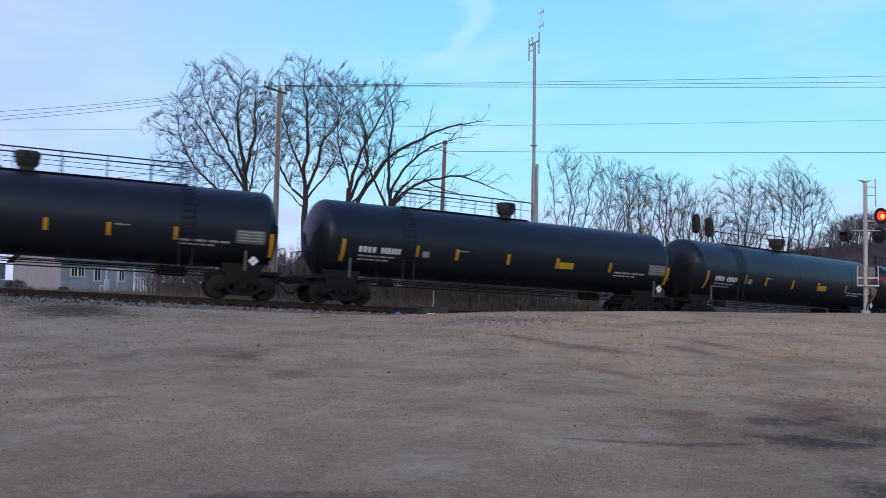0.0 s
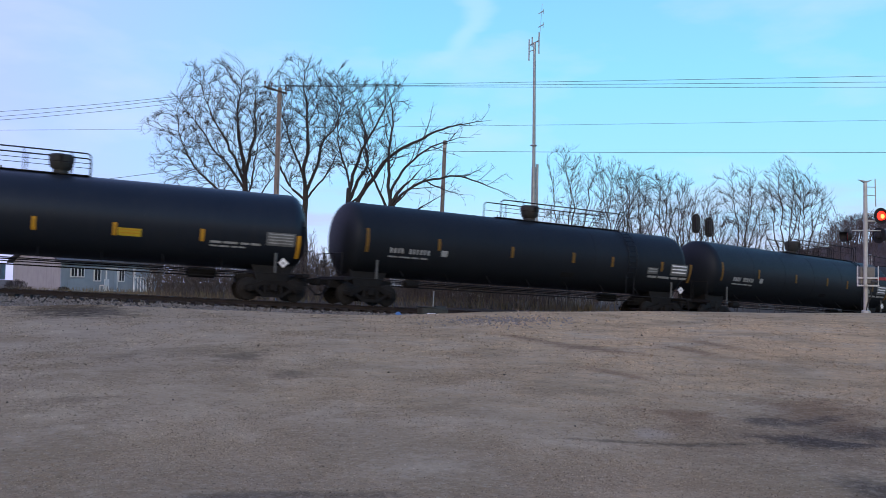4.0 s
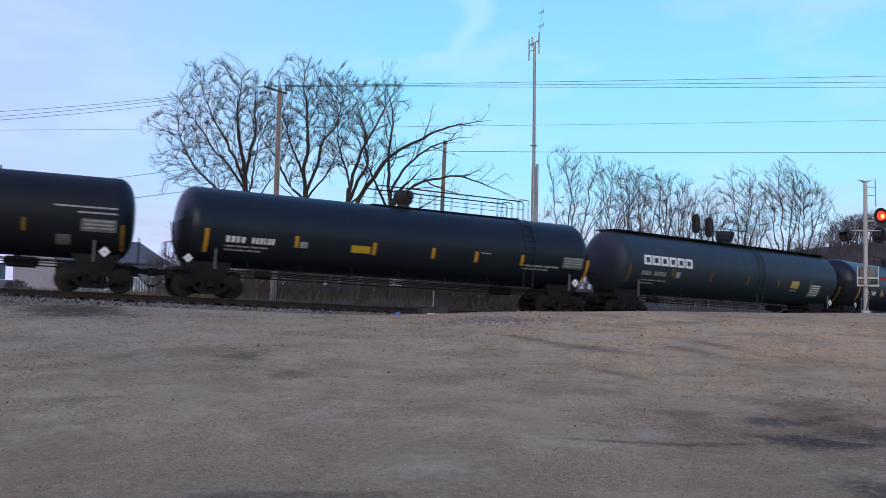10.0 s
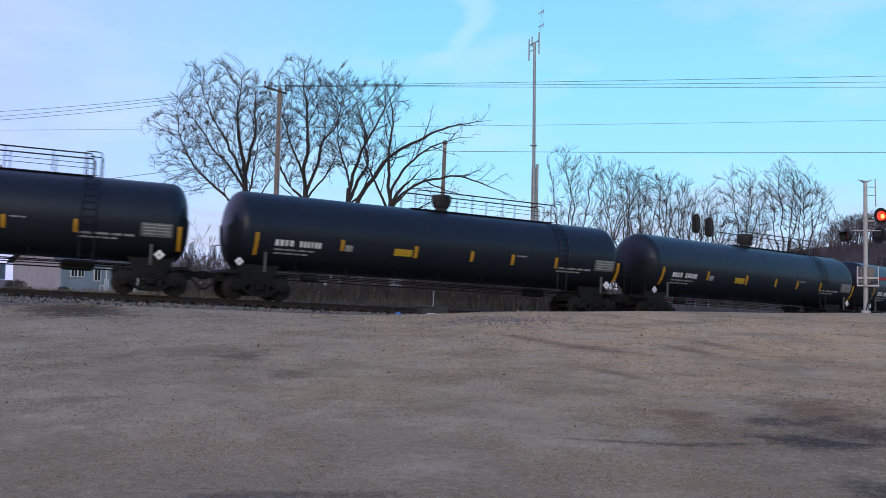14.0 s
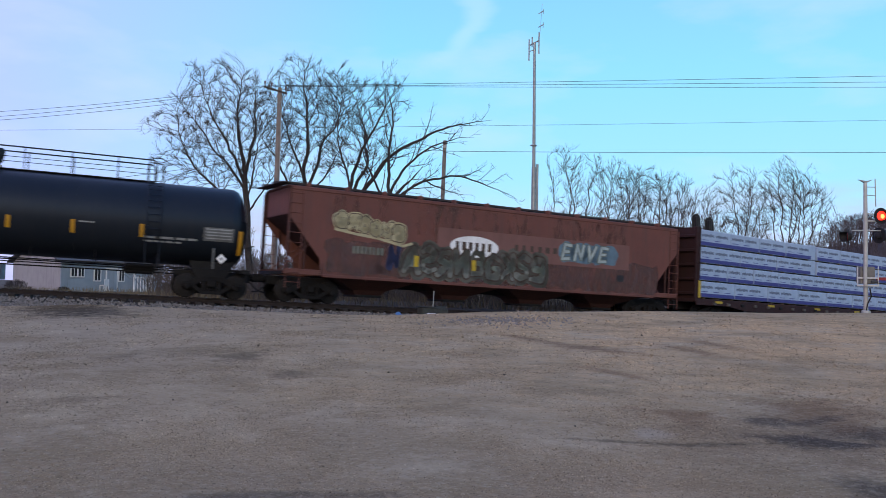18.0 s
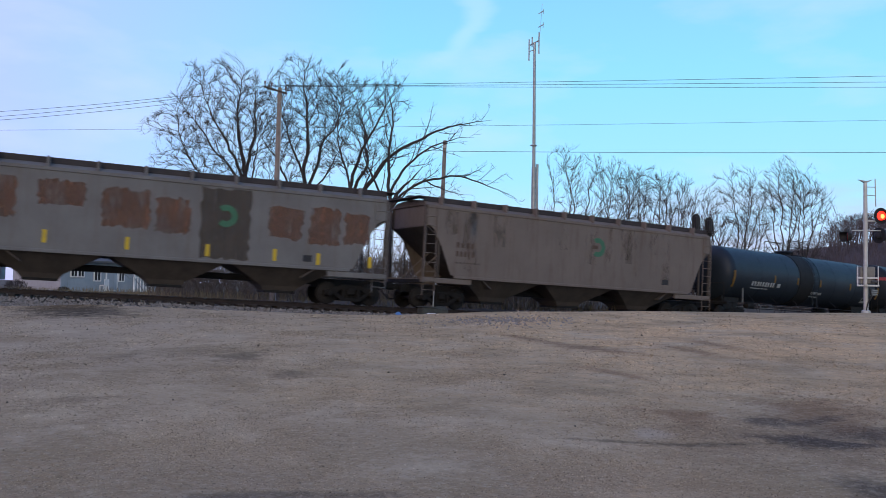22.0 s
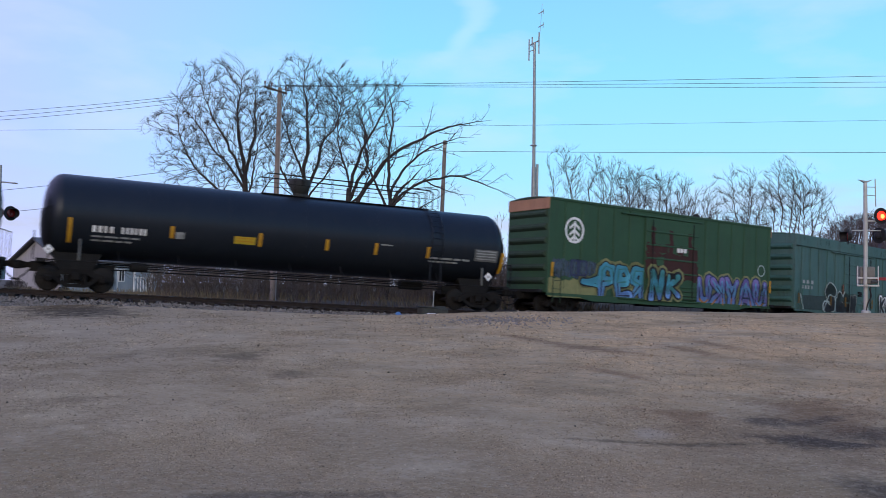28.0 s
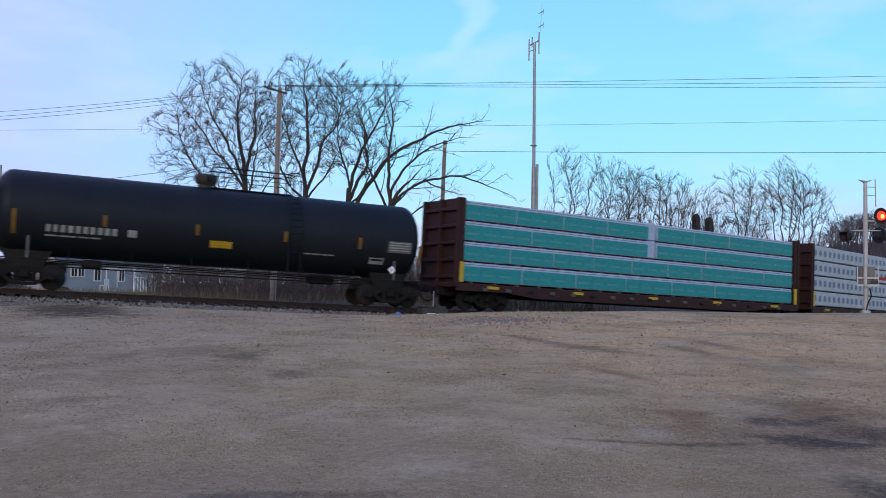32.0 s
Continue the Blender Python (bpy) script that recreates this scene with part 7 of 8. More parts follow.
rng = random.Random(71)
scrub = M()
for i in range(1500):
    y = 46.5 + 15 * rng.random()
    x = rng.uniform(-0.335 * y, 6.5)
    limb(scrub, scrub, Vector((x, y, 0.5)), Vector((rng.gauss(0, 0.22), rng.gauss(0, 0.22), 1)), rng.uniform(0.6, 1.75), rng.uniform(0.014, 0.034), 3, 5, rng, 0.08, 0.16, 0.5, (2, 3), 0.5, 0.010)
for i in range(46):
    y = 47 + 12 * rng.random()
    limb(scrub, scrub, Vector((rng.uniform(-0.33 * y, 7.0), y, 0.5)), Vector((rng.gauss(0, 0.12), rng.gauss(0, 0.12), 1)), rng.uniform(1.6, 2.6), rng.uniform(0.03, 0.06), 2, 5, rng, 0.1, 0.15, 0.45, (2, 2), 0.6, 0.010)
for i in range(700):
    p_ = on_track(rng.uniform(8, 78), rng.uniform(6.0, 15.0))
    p_.z = -0.1
    limb(scrub, scrub, p_, Vector((rng.gauss(0, 0.22), rng.gauss(0, 0.22), 1)), rng.uniform(0.6, 1.5), rng.uniform(0.014, 0.034), 3, 5, rng, 0.08, 0.16, 0.5, (2, 3), 0.5, 0.012)
thing("brush", scrub, pale_twig, "tangle of dry leafless brush and saplings", "brush", kind="stuff")
grass = M()
for i in range(9000):
    x, y = rng.uniform(-34, 9), rng.uniform(43, 62)
    h_ = rng.uniform(0.2, 0.75)
    a = rng.uniform(0, 6.28)
    w_ = 0.03
    b_ = Vector((x, y, 0.55 - 0.9 * min(max(x, 0), 45) / 45))
    tip = b_ + Vector((rng.gauss(0, 0.18), rng.gauss(0, 0.18), h_))
    s_ = Vector((math.cos(a) * w_, math.sin(a) * w_, 0))
    grass.add([b_ - s_, b_ + s_, tip], [(0, 1, 2)])
straw = worn("dry_grass", (0.22, 0.17, 0.10), (0.13, 0.11, 0.065), 0.95, scale=0.8, streak=False, bump=0)
thing("dry_grass", grass, straw, "dry straw-coloured weeds behind the track", "grass", kind="stuff")
wood_far = M()


def hill_z(x, y):
    e_ = min(max((x - 80) / 28, 0), 1) * min(max((y - 188) / 24, 0), 1) * min(max((335 - x) / 60, 0), 1)
    return -0.5 + 15 * e_ * e_ * (3 - 2 * e_)


for i in range(560):
    x = rng.uniform(86, 132)
    y = rng.uniform(200, 236)
    limb(wood_far, wood_far, Vector((x, y, hill_z(x, y) - 0.3)), Vector((rng.gauss(0, 0.12), rng.gauss(0, 0.12), 1)), rng.uniform(2.6, 4.4), rng.uniform(0.07, 0.12), 3, 6, rng, 0.10, 0.14, 0.62, (2, 3), 0.6, 0.022)
far_twig = worn("far_wood_twigs", (0.078, 0.064, 0.070), (0.100, 0.082, 0.084), 0.95, scale=0.3, streak=False, bump=0)
thing("woodland", wood_far, far_twig, "leafless wooded hill beyond the crossing", "woodland", kind="stuff")
hedge = M()
for i in range(420):
    x = rng.uniform(3, 64)
    y = rng.uniform(104, 124)
    limb(hedge, hedge, Vector((x, y, -0.4)), Vector((rng.gauss(0, 0.25), rng.gauss(0, 0.2), 1)), rng.uniform(1.6, 3.0), 0.07, 2, 5, rng, 0.08, 0.2, 0.65, (2, 3), 0.5)
thing("thicket", hedge, far_twig, "low leafless thicket behind the tree row", "thicket", kind="stuff")
hill = M()
hx, hy = np.linspace(70, 330, 28), np.linspace(185, 420, 20)
for y in hy:
    for x in hx:
        hill.v.append((x, y, hill_z(x, y)))
hill.f = [(j * 28 + i, j * 28 + i + 1, (j + 1) * 28 + i + 1, (j + 1) * 28 + i) for j in range(19) for i in range(27)]
hill.k = [0] * len(hill.f)
hill_mat = worn("leaf_litter", (0.080, 0.064, 0.066), (0.100, 0.082, 0.080), 0.95, scale=0.1, streak=False)
thing("hill", hill, hill_mat, "low brown hill under the wood", "hill", kind="structure", smooth=60)

# ---- poles, wires and masts ----
pole_wood = worn("weathered_pole_wood", (0.27, 0.225, 0.20), (0.19, 0.16, 0.14), 0.85, scale=3, bump=0.5)
galv = worn("galvanised_steel", (0.38, 0.39, 0.40), (0.28, 0.29, 0.30), 0.5, 0.6, scale=3)
wire_mat = material("black_wire", (0.02, 0.02, 0.022), 0.6)
porcelain = worn("brown_insulator", (0.12, 0.06, 0.04), (0.09, 0.05, 0.035), 0.3, streak=False, scale=5)

arm_wood = worn("tarred_crossarm_wood", (0.05, 0.042, 0.038), (0.08, 0.066, 0.058), 0.9, scale=4)
pole = base("utility_pole", "weathered wooden utility pole with a short crossarm", "utility pole", group="utility poles")
pm = M()
pm.rod((-8.72, 45, -0.2), (-8.58, 45, 11.75), 0.155, 12, 0.115)
part("pole", pm, pole_wood, pole, smooth=40)
part("crossarm", M().rod((-9.35, 44.6, 11.72), (-8.2, 45.0, 11.45), 0.06, 4), arm_wood, pole)
for x in (-9.28, -8.95, -8.28):
    f_ = (x + 9.35) / 1.15
    part("insulator", M().turned([(0.05, 0.02), (0.16, 0.02), (0.19, 0.05), (0.24, 0.035), (0.29, 0.05), (0.33, 0.02)], (x, 44.6 + 0.4 * f_, 11.72 - 0.27 * f_), 2, 8), porcelain, pole, smooth=40)
part("brace", M().rod((-9.1, 44.7, 11.64), (-8.64, 44.88, 10.9), 0.018), galv, pole)
part("brace", M().rod((-8.2, 45.0, 11.42), (-8.6, 44.88, 10.9), 0.018), galv, pole)
part("riser", M().rod((-8.52, 44.87, 0.5), (-8.46, 44.87, 10.4), 0.02), galv, pole)

pole2 = base("utility_pole", "bare wooden utility pole standing among the trees", "utility pole", group="utility poles")
part("pole", M().rod((-0.28, 60, -0.2), (0.02, 60, 11.65), 0.165, 12, 0.13), pole_wood, pole2, smooth=40)
part("bolt_plate", M().cbox(-0.12, 0.14, 59.82, 59.88, 11.1, 11.3, 0.01), galv, pole2)

mast = base("radio_mast", "tall grey steel radio mast with small aerials at its top", "mast")
part("lower_tube", M().rod((6.16, 60, -0.6), (6.16, 60, 9.9), 0.17, 12, 0.15), galv, mast, smooth=40)
part("stand_pipe", M().rod((6.40, 59.95, -0.6), (6.40, 59.95, 10.1), 0.085, 10), galv, mast, smooth=40)
part("upper_tube", M().rod((6.16, 60, 9.9), (6.12, 60, 18.6), 0.12, 10, 0.09), galv, mast, smooth=40)
part("collar", M().turned([(11.35, 0.12), (11.38, 0.24), (11.44, 0.24), (11.47, 0.12)], (6.14, 60, 0), 2, 12), galv, mast)
part("aerial_bar", M().rod((5.72, 60, 18.35), (6.45, 60, 18.75), 0.04), galv, mast)
part("aerial_bar", M().rod((5.75, 60, 17.95), (6.2, 60, 18.1), 0.03), galv, mast)
for x, z0, z1 in ((5.74, 17.3, 18.8), (6.42, 17.8, 19.3), (5.95, 18.3, 18.95)):
    part("aerial", M().rod((x, 60, z0), (x, 60, z1), 0.045), galv, mast)
part("whip", M().rod((6.44, 60, 18.6), (6.62, 60, 21.3), 0.012), galv, mast)
for z in (19.75, 20.7):
    part("dipole", M().rod((6.36, 60, z - 0.1), (6.74, 60, z + 0.12), 0.03), galv, mast)
    part("dipole_tip", M().rod((6.70, 60, z - 0.12), (6.70, 60, z + 0.26), 0.02), galv, mast)


def wire(a, b, sag, r=0.014):
    a, b = Vector(a), Vector(b)
    m = M()
    pts = [a.lerp(b, i / 24) + Vector((0, 0, -sag * 4 * (i / 24) * (1 - i / 24))) for i in range(25)]
    tube(m, pts, [r] * 25, 5)
    return thing("overhead_wire", m, wire_mat, "thin black overhead wire strung between poles", "wire", group="overhead wires")


for x, zr in ((-9.45, 13.55), (-9.05, 13.15), (-8.2, 12.8)):
    wire((x, 44.83, 11.80), (32.0, 46.5, zr), 0.04, 0.011)
wire((-9.45, 44.83, 11.80), (-36, 50, 10.75), 0.4, 0.011)
wire((-9.05, 44.83, 11.80), (-36, 50, 10.3), 0.4, 0.011)
wire((-8.2, 44.95, 11.7), (-36, 50, 10.1), 0.4, 0.011)
wire((-8.66, 44.85, 8.2), (-36, 52, 6.1), 0.35, 0.013)
wire((-8.66, 44.85, 7.0), (-36, 52, 4.6), 0.25, 0.014)
wire((-8.6, 45, 9.2), (0.0, 60, 10.95), 0.1, 0.011)
wire((0.0, 60, 10.92), (45, 62, 11.97), 0.12, 0.016)
wire((-42, 62, 12.0), (48, 62, 14.5), 0.15, 0.010)

# ---- crossing signals ----
red_glass = material("lit_red_lens", (0.8, 0.02, 0.01), 0.3)
rb = red_glass.node_tree.nodes["Principled BSDF"]
rb.inputs["Emission Color"].default_value = (1.0, 0.03, 0.015, 1)
rb.inputs["Emission Strength"].default_value = 2.2
deep_red = material("dim_red_lens", (0.5, 0.02, 0.06), 0.3)
db = deep_red.node_tree.nodes["Principled BSDF"]
db.inputs["Emission Color"].default_value = (1.0, 0.03, 0.10, 1)
db.inputs["Emission Strength"].default_value = 0.5
amber_glass = material("bright_lamp_core", (1.0, 0.4, 0.1), 0.3)
ab = amber_glass.node_tree.nodes["Principled BSDF"]
ab.inputs["Emission Color"].default_value = (1.0, 0.22, 0.06, 1)
ab.inputs["Emission Strength"].default_value = 3.5
dark_glass = material("unlit_red_lens", (0.10, 0.008, 0.008), 0.15)
flat_black = worn("flat_black_hood", (0.012, 0.012, 0.014), (0.02, 0.02, 0.022), 0.6, scale=5)
silver = worn("silver_mast_paint", (0.50, 0.49, 0.47), (0.38, 0.37, 0.35), 0.5, 0.25, scale=4, dirt=(0.2, 0.18, 0.15))
case_dark = worn("dark_case_paint", (0.07, 0.07, 0.072), (0.05, 0.05, 0.052), 0.6, scale=4)
gear_paint = worn("weathered_gear_box_paint", (0.20, 0.19, 0.175), (0.14, 0.13, 0.12), 0.6, scale=4)
gate_red = worn("faded_red_stripe", (0.28, 0.035, 0.045), (0.21, 0.03, 0.04), 0.5, scale=5)
sign_white = worn("white_sign_paint", (0.62, 0.61, 0.59), (0.5, 0.49, 0.47), 0.55, scale=4)


def lamp_head(parent, x, y, z, way, lit, turn=0):
    """A round background disc with a hooded lens; way -1 faces the camera."""
    at = pose(x, y, z, 0, 0, turn)
    disc = part("background_disc", M().turned([(-0.015, 0.02), (-0.015, 0.31), (0.015, 0.31), (0.015, 0.02)], (0, 0, 0), 1, 24), flat_black, parent, "black round signal background", at=at)
    part("housing", M().turned([(0.0, 0.05), (0.0, 0.16), (-way * 0.12, 0.15), (-way * 0.16, 0.05)], (0, 0, 0), 1, 16), flat_black, disc)
    hood = M().turned([(way * 0.01, 0.205), (way * 0.30, 0.205), (way * 0.30, 0.19), (way * 0.01, 0.19)], (0, 0, 0), 1, 20, (-20, 200) if way > 0 else (-20, 200))
    part("hood", hood, flat_black, disc)
    part("lens", M().turned([(way * 0.02, 0.0), (way * 0.05, 0.1), (way * 0.035, 0.185), (way * 0.0, 0.185)], (0, 0, 0), 1, 20), lit, disc, "round red lens", smooth=50)
    if lit is red_glass:
        part("bulb_glow", M().turned([(way * 0.055, 0.0), (way * 0.06, 0.05), (way * 0.05, 0.09)], (0.03, 0, -0.02), 1, 14), amber_glass, disc)
    return disc


sig = base("crossing_signal", "silver level-crossing signal mast with lit red flasher", "crossing signal", group="crossing signals")
sx, sy, sz = 16.28, 33.7, 0.80
mastm = M().turned([(sz - 0.35, 0.17), (sz + 0.12, 0.16), (sz + 0.16, 0.085), (5.85, 0.07)], (sx, sy, 0), 2, 14)
part("mast", mastm, silver, sig, smooth=40)
cap = M()
cap.add([(sx - 0.28, sy - 0.05, 5.98), (sx, sy - 0.05, 5.84), (sx + 0.28, sy - 0.05, 5.98), (sx, sy - 0.05, 5.93), (sx - 0.28, sy + 0.05, 5.98), (sx, sy + 0.05, 5.84), (sx + 0.28, sy + 0.05, 5.98), (sx, sy + 0.05, 5.93)], [(0, 1, 2, 3), (4, 7, 6, 5), (0, 4, 5, 1), (1, 5, 6, 2), (2, 6, 7, 3), (3, 7, 4, 0)])
part("mast_cap", cap, galv, sig, "grey winged mast cap")
part("side_tube", M().rod((sx + 0.40, sy, 4.95), (sx + 0.38, sy, 6.02), 0.022, 8), galv, sig)
for z in (5.38, 5.7):
    part("tube_bracket", M().rod((sx, sy, z), (sx + 0.40, sy, z), 0.014), galv, sig)
part("lamp_arm", M().rod((sx, sy, 4.38), (sx + 0.62, sy - 0.05, 4.40), 0.035, 8), silver, sig)
part("lamp_arm", M().rod((sx, sy, 4.70), (sx + 0.55, sy - 0.05, 4.58), 0.018, 8), silver, sig)
lamp_head(sig, sx + 0.54, sy - 0.12, 4.58, -1, red_glass, 12)
part("back_arm", M().rod((sx - 0.5, sy + 0.05, 4.02), (sx + 0.62, sy + 0.05, 4.02), 0.02, 8), silver, sig)
lamp_head(sig, sx - 0.62, sy + 0.12, 3.78, 1, dark_glass, 68)
lamp_head(sig, sx + 0.58, sy + 0.12, 3.84, 1, dark_glass, -68)
for x0, x1, z0, z1, w_ in ((-0.42, 0.40, 2.15, 2.21, 0.035), (-0.42, 0.42, 1.86, 1.92, 0.035), (-0.42, -0.385, 1.9, 2.64, 0.02), (0.37, 0.405, 1.9, 2.64, 0.02)):
    part("frame_bar", M().cbox(sx + x0, sx + x1, sy - 0.19 - w_, sy - 0.19 + w_, z0, z1, 0.01), sign_white, sig)
part("gear_box", M().cbox(sx - 0.28, sx + 0.30, sy - 0.15, sy + 0.2, 1.96, 2.62, 0.03), gear_paint, sig, "grey gate mechanism box")
part("gear_shaft", M().rod((sx + 0.1, sy - 0.24, 2.04), (sx + 0.34, sy - 0.24, 2.04), 0.06, 10), case_dark, sig)
for k in range(8):
    part("gate_arm", M().cbox(sx + 0.42 + k * 0.4, sx + 0.82 + k * 0.4, sy + 0.02, sy + 0.06, 2.10 - 0.004 * k, 2.22 - 0.004 * k, 0.008), gate_red if k % 2 == 0 else sign_white, sig, "red and white striped gate arm")
part("gate_stub", M().cbox(sx - 0.2, sx - 0.08, sy - 0.3, sy - 0.2, 1.9, 2.72, 0.02), silver, sig)
part("cable", M().pipe([(sx + 0.1, sy - 0.1, 1.8), (sx + 0.16, sy - 0.12, 1.5), (sx + 0.02, sy - 0.1, 1.2), (sx - 0.04, sy - 0.1, 0.9)], 0.025), flat_black, sig)

sig2 = base("crossing_signal", "grey crossing signal mast beyond the track with a red flasher", "crossing signal", group="crossing signals")
sx, sy = -18.84, 37.0
part("mast", M().turned([(0.5, 0.17), (0.8, 0.16), (0.84, 0.085), (6.45, 0.07)], (sx, sy, 0), 2, 14), silver, sig2, smooth=40)
part("cross_arm", M().rod((sx - 0.1, sy, 5.75), (sx + 0.75, sy, 5.68), 0.03, 8), galv, sig2)
part("lamp_arm", M().rod((sx - 0.7, sy, 4.45), (sx + 0.5, sy, 4.45), 0.03, 8), silver, sig2)
lamp_head(sig2, sx - 0.06, sy - 0.12, 4.42, -1, deep_red, 55)
lamp_head(sig2, sx + 0.56, sy - 0.1, 4.40, -1, dark_glass, 62)
part("gear_box", M().cbox(sx - 0.3, sx + 0.3, sy - 0.2, sy + 0.2, 1.6, 2.3, 0.03), galv, sig2)

rsig = base("railway_signal", "pair of black railway signal heads on grey masts", "railway signal")
for x, z in ((17.95, 6.35), (18.85, 6.1)):
    part("mast", M().rod((x, 62.2, -1.2), (x, 62.2, z - 0.3), 0.06, 10), galv, rsig, smooth=40)
    hd = M()
    pts = [(x + 0.29 * math.cos(a), z + (0.4 if math.sin(a) > 0 else -0.4) + 0.29 * math.sin(a)) for a in [i * 6.28318 / 24 for i in range(24)]]
    hd.slab(pts, 62.05, 62.12)
    head_ob = part("signal_head", hd, flat_black, rsig, "black oval signal head")
    part("housing", M().cbox(x - 0.13, x + 0.13, 61.8, 62.05, z - 0.5, z + 0.5, 0.04), flat_black, head_ob)
    part("bracket", M().cbox(x - 0.05, x + 0.05, 62.1, 62.25, z - 0.75, z - 0.5, 0.01), galv, rsig)
part("platform", M().cbox(17.6, 19.2, 61.9, 62.6, 4.85, 4.92, 0.01), galv, rsig)

# ---- houses behind the track ----
siding = worn("pale_blue_siding", (0.27, 0.32, 0.37), (0.22, 0.27, 0.32), 0.65, scale=1.5)
siding_white = worn("pale_grey_siding", (0.36, 0.35, 0.35), (0.30, 0.295, 0.30), 0.65, scale=1.5)
shingle = worn("dark_grey_shingles", (0.085, 0.09, 0.10), (0.13, 0.135, 0.145), 0.9, scale=3, bump=0.5)
pane_mat = material("window_glass", (0.03, 0.035, 0.04), 0.08)
white_trim = worn("white_trim", (0.72, 0.72, 0.72), (0.6, 0.6, 0.6), 0.5, scale=4)


def house(at, turn, length, width, wall, pitch, side_mat, gable_mat, label, openings):
    hs = base("house", label, "house", at=Matrix.Translation(at) @ pose(0, 0, 0, 0, 0, turn))
    peak = wall + width / 2 * math.tan(radians(pitch))
    part("wall", M().cbox(0, length, 0, 0.16, -0.4, wall, 0.01), side_mat, hs)
    part("wall", M().cbox(0, length, width - 0.16, width, -0.4, wall, 0.01), side_mat, hs)
    for x in (0.0, length - 0.16):
        m = M().drawn([(0.16, -0.4), (width - 0.16, -0.4), (width - 0.16, wall), (width / 2, peak - 0.1), (0.16, wall)], x, x + 0.16)
        part("gable_wall", m, gable_mat, hs, "white gable wall" if gable_mat is siding_white else "")
    k = 0.12
    while k < wall:
        part("siding_board", M().box(0, length, -0.018, 0.0, k, k + 0.012), side_mat, hs)
        k += 0.2
    for sgn in (0, 1):
        y0, y1 = (-0.45, width / 2) if sgn == 0 else (width + 0.45, width / 2)
        z0 = wall - 0.45 * math.tan(radians(pitch))
        m = M().add([(-0.4, y0, z0), (length + 0.4, y0, z0), (length + 0.4, y1, peak), (-0.4, y1, peak), (-0.4, y0, z0 + 0.14), (length + 0.4, y0, z0 + 0.14), (length + 0.4, y1, peak + 0.14), (-0.4, y1, peak + 0.14)], [(0, 3, 2, 1), (4, 5, 6, 7), (0, 1, 5, 4), (2, 3, 7, 6), (0, 4, 7, 3), (1, 2, 6, 5)])
        rf = part("roof", m, shingle, hs, "dark grey shingled roof")
    for kind, x0, x1, z0, z1 in openings:
        fr = part("window" if kind == "w" else "door", M().cbox(x0 - 0.09, x1 + 0.09, -0.07, 0.02, z0 - 0.09, z1 + 0.09, 0.012), white_trim, hs, "white-framed window" if kind == "w" else "grey house door in a white frame")
        part("pane" if kind == "w" else "door_leaf", M().box(x0, x1, -0.085, -0.065, z0, z1), pane_mat if kind == "w" else siding, fr)
        if kind == "w":
            part("glazing_bar", M().box((x0 + x1) / 2 - 0.025, (x0 + x1) / 2 + 0.025, -0.1, -0.08, z0, z1), white_trim, fr)
    return hs


HOME = Matrix.Translation((-29.6, 68.0, 0.45)) @ pose(0, 0, 0, 0, 0, 44)
house((-29.6, 68.0, 0.45), 44, 8.4, 10.9, 2.75, 18, siding, siding_white, "small pale blue house with a dark shingled roof and pale gable", [("w", 0.78, 1.18, 1.5, 2.1), ("w", 1.32, 1.72, 1.5, 2.1), ("w", 2.62, 3.05, 1.2, 2.05), ("d", 3.6, 4.4, 0.45, 2.12), ("w", 4.62, 4.98, 1.2, 2.05)])
porch = base("porch_railing", "white wooden porch railing beside the house", "railing", at=HOME)
for i in range(6):
    part("baluster", M().box(5.4 + i * 0.24, 5.47 + i * 0.24, -1.2, -1.12, 0.3, 1.45), white_trim, porch)
part("top_rail", M().cbox(5.3, 6.9, -1.25, -1.07, 1.45, 1.53, 0.01), white_trim, porch)
for x in (5.3, 6.76):
    part("post", M().cbox(x, x + 0.14, -1.24, -1.1, -0.4, 2.2, 0.01), white_trim, porch)
chair = base("garden_chair", "white plastic garden chair before the house", "chair", at=HOME @ pose(3.0, -1.0, 0.0, 0, 0, 200))
part("seat", M().cbox(-0.25, 0.25, -0.25, 0.25, 0.78, 0.84, 0.015), white_trim, chair)
part("backrest", M().cbox(-0.25, 0.25, 0.22, 0.27, 0.84, 1.3, 0.015), white_trim, chair)
for x in (-0.22, 0.22):
    for y in (-0.22, 0.22):
        part("leg", M().cbox(x - 0.03, x + 0.03, y - 0.03, y + 0.03, -0.1, 0.79, 0.006), white_trim, chair)
for x, y, z, r, label in ((-28.9, 66.9, 0.3, 0.75, "round dark leafless shrub by the house corner"), (-33.8, 69.6, 0.3, 1.2, "dark overgrown shrub by the gable wall"), (-32.4, 69.0, 0.1, 0.65, "low dark shrub under the gable wall"), (-31.2, 68.4, 0.1, 0.6, "low dark shrub under the gable wall"), (-30.1, 67.8, 0.1, 0.6, "low dark shrub under the gable wall")):
    m = M()
    for i in range(90):
        a, e = rng.uniform(0, 6.283), rng.uniform(0.05, 1.5)
        d = Vector((math.cos(a) * math.cos(e), math.sin(a) * math.cos(e), math.sin(e)))
        limb(m, m, Vector((x, y, z)) + d * r * 0.3, d, r * 0.55, 0.02, 4, 5, rng, 0.05, 0.2, 0.8, (3, 4), 0.9, 0.012)
    thing("shrub", m, twig_mat, label, "shrub", group="shrubs by the house")
shed = base("shed", "low white metal shed with a grey door", "shed")
part("body", M().cbox(0.6, 3.6, 74, 77, -0.1, 1.5, 0.03), sign_white, shed)
part("roof", M().drawn([(73.8, 1.5), (75.5, 2.0), (77.2, 1.5)], 0.45, 3.75), shingle, shed)
part("door", M().cbox(1.4, 2.2, 73.95, 74.0, 0.0, 1.35, 0.01), siding, shed)

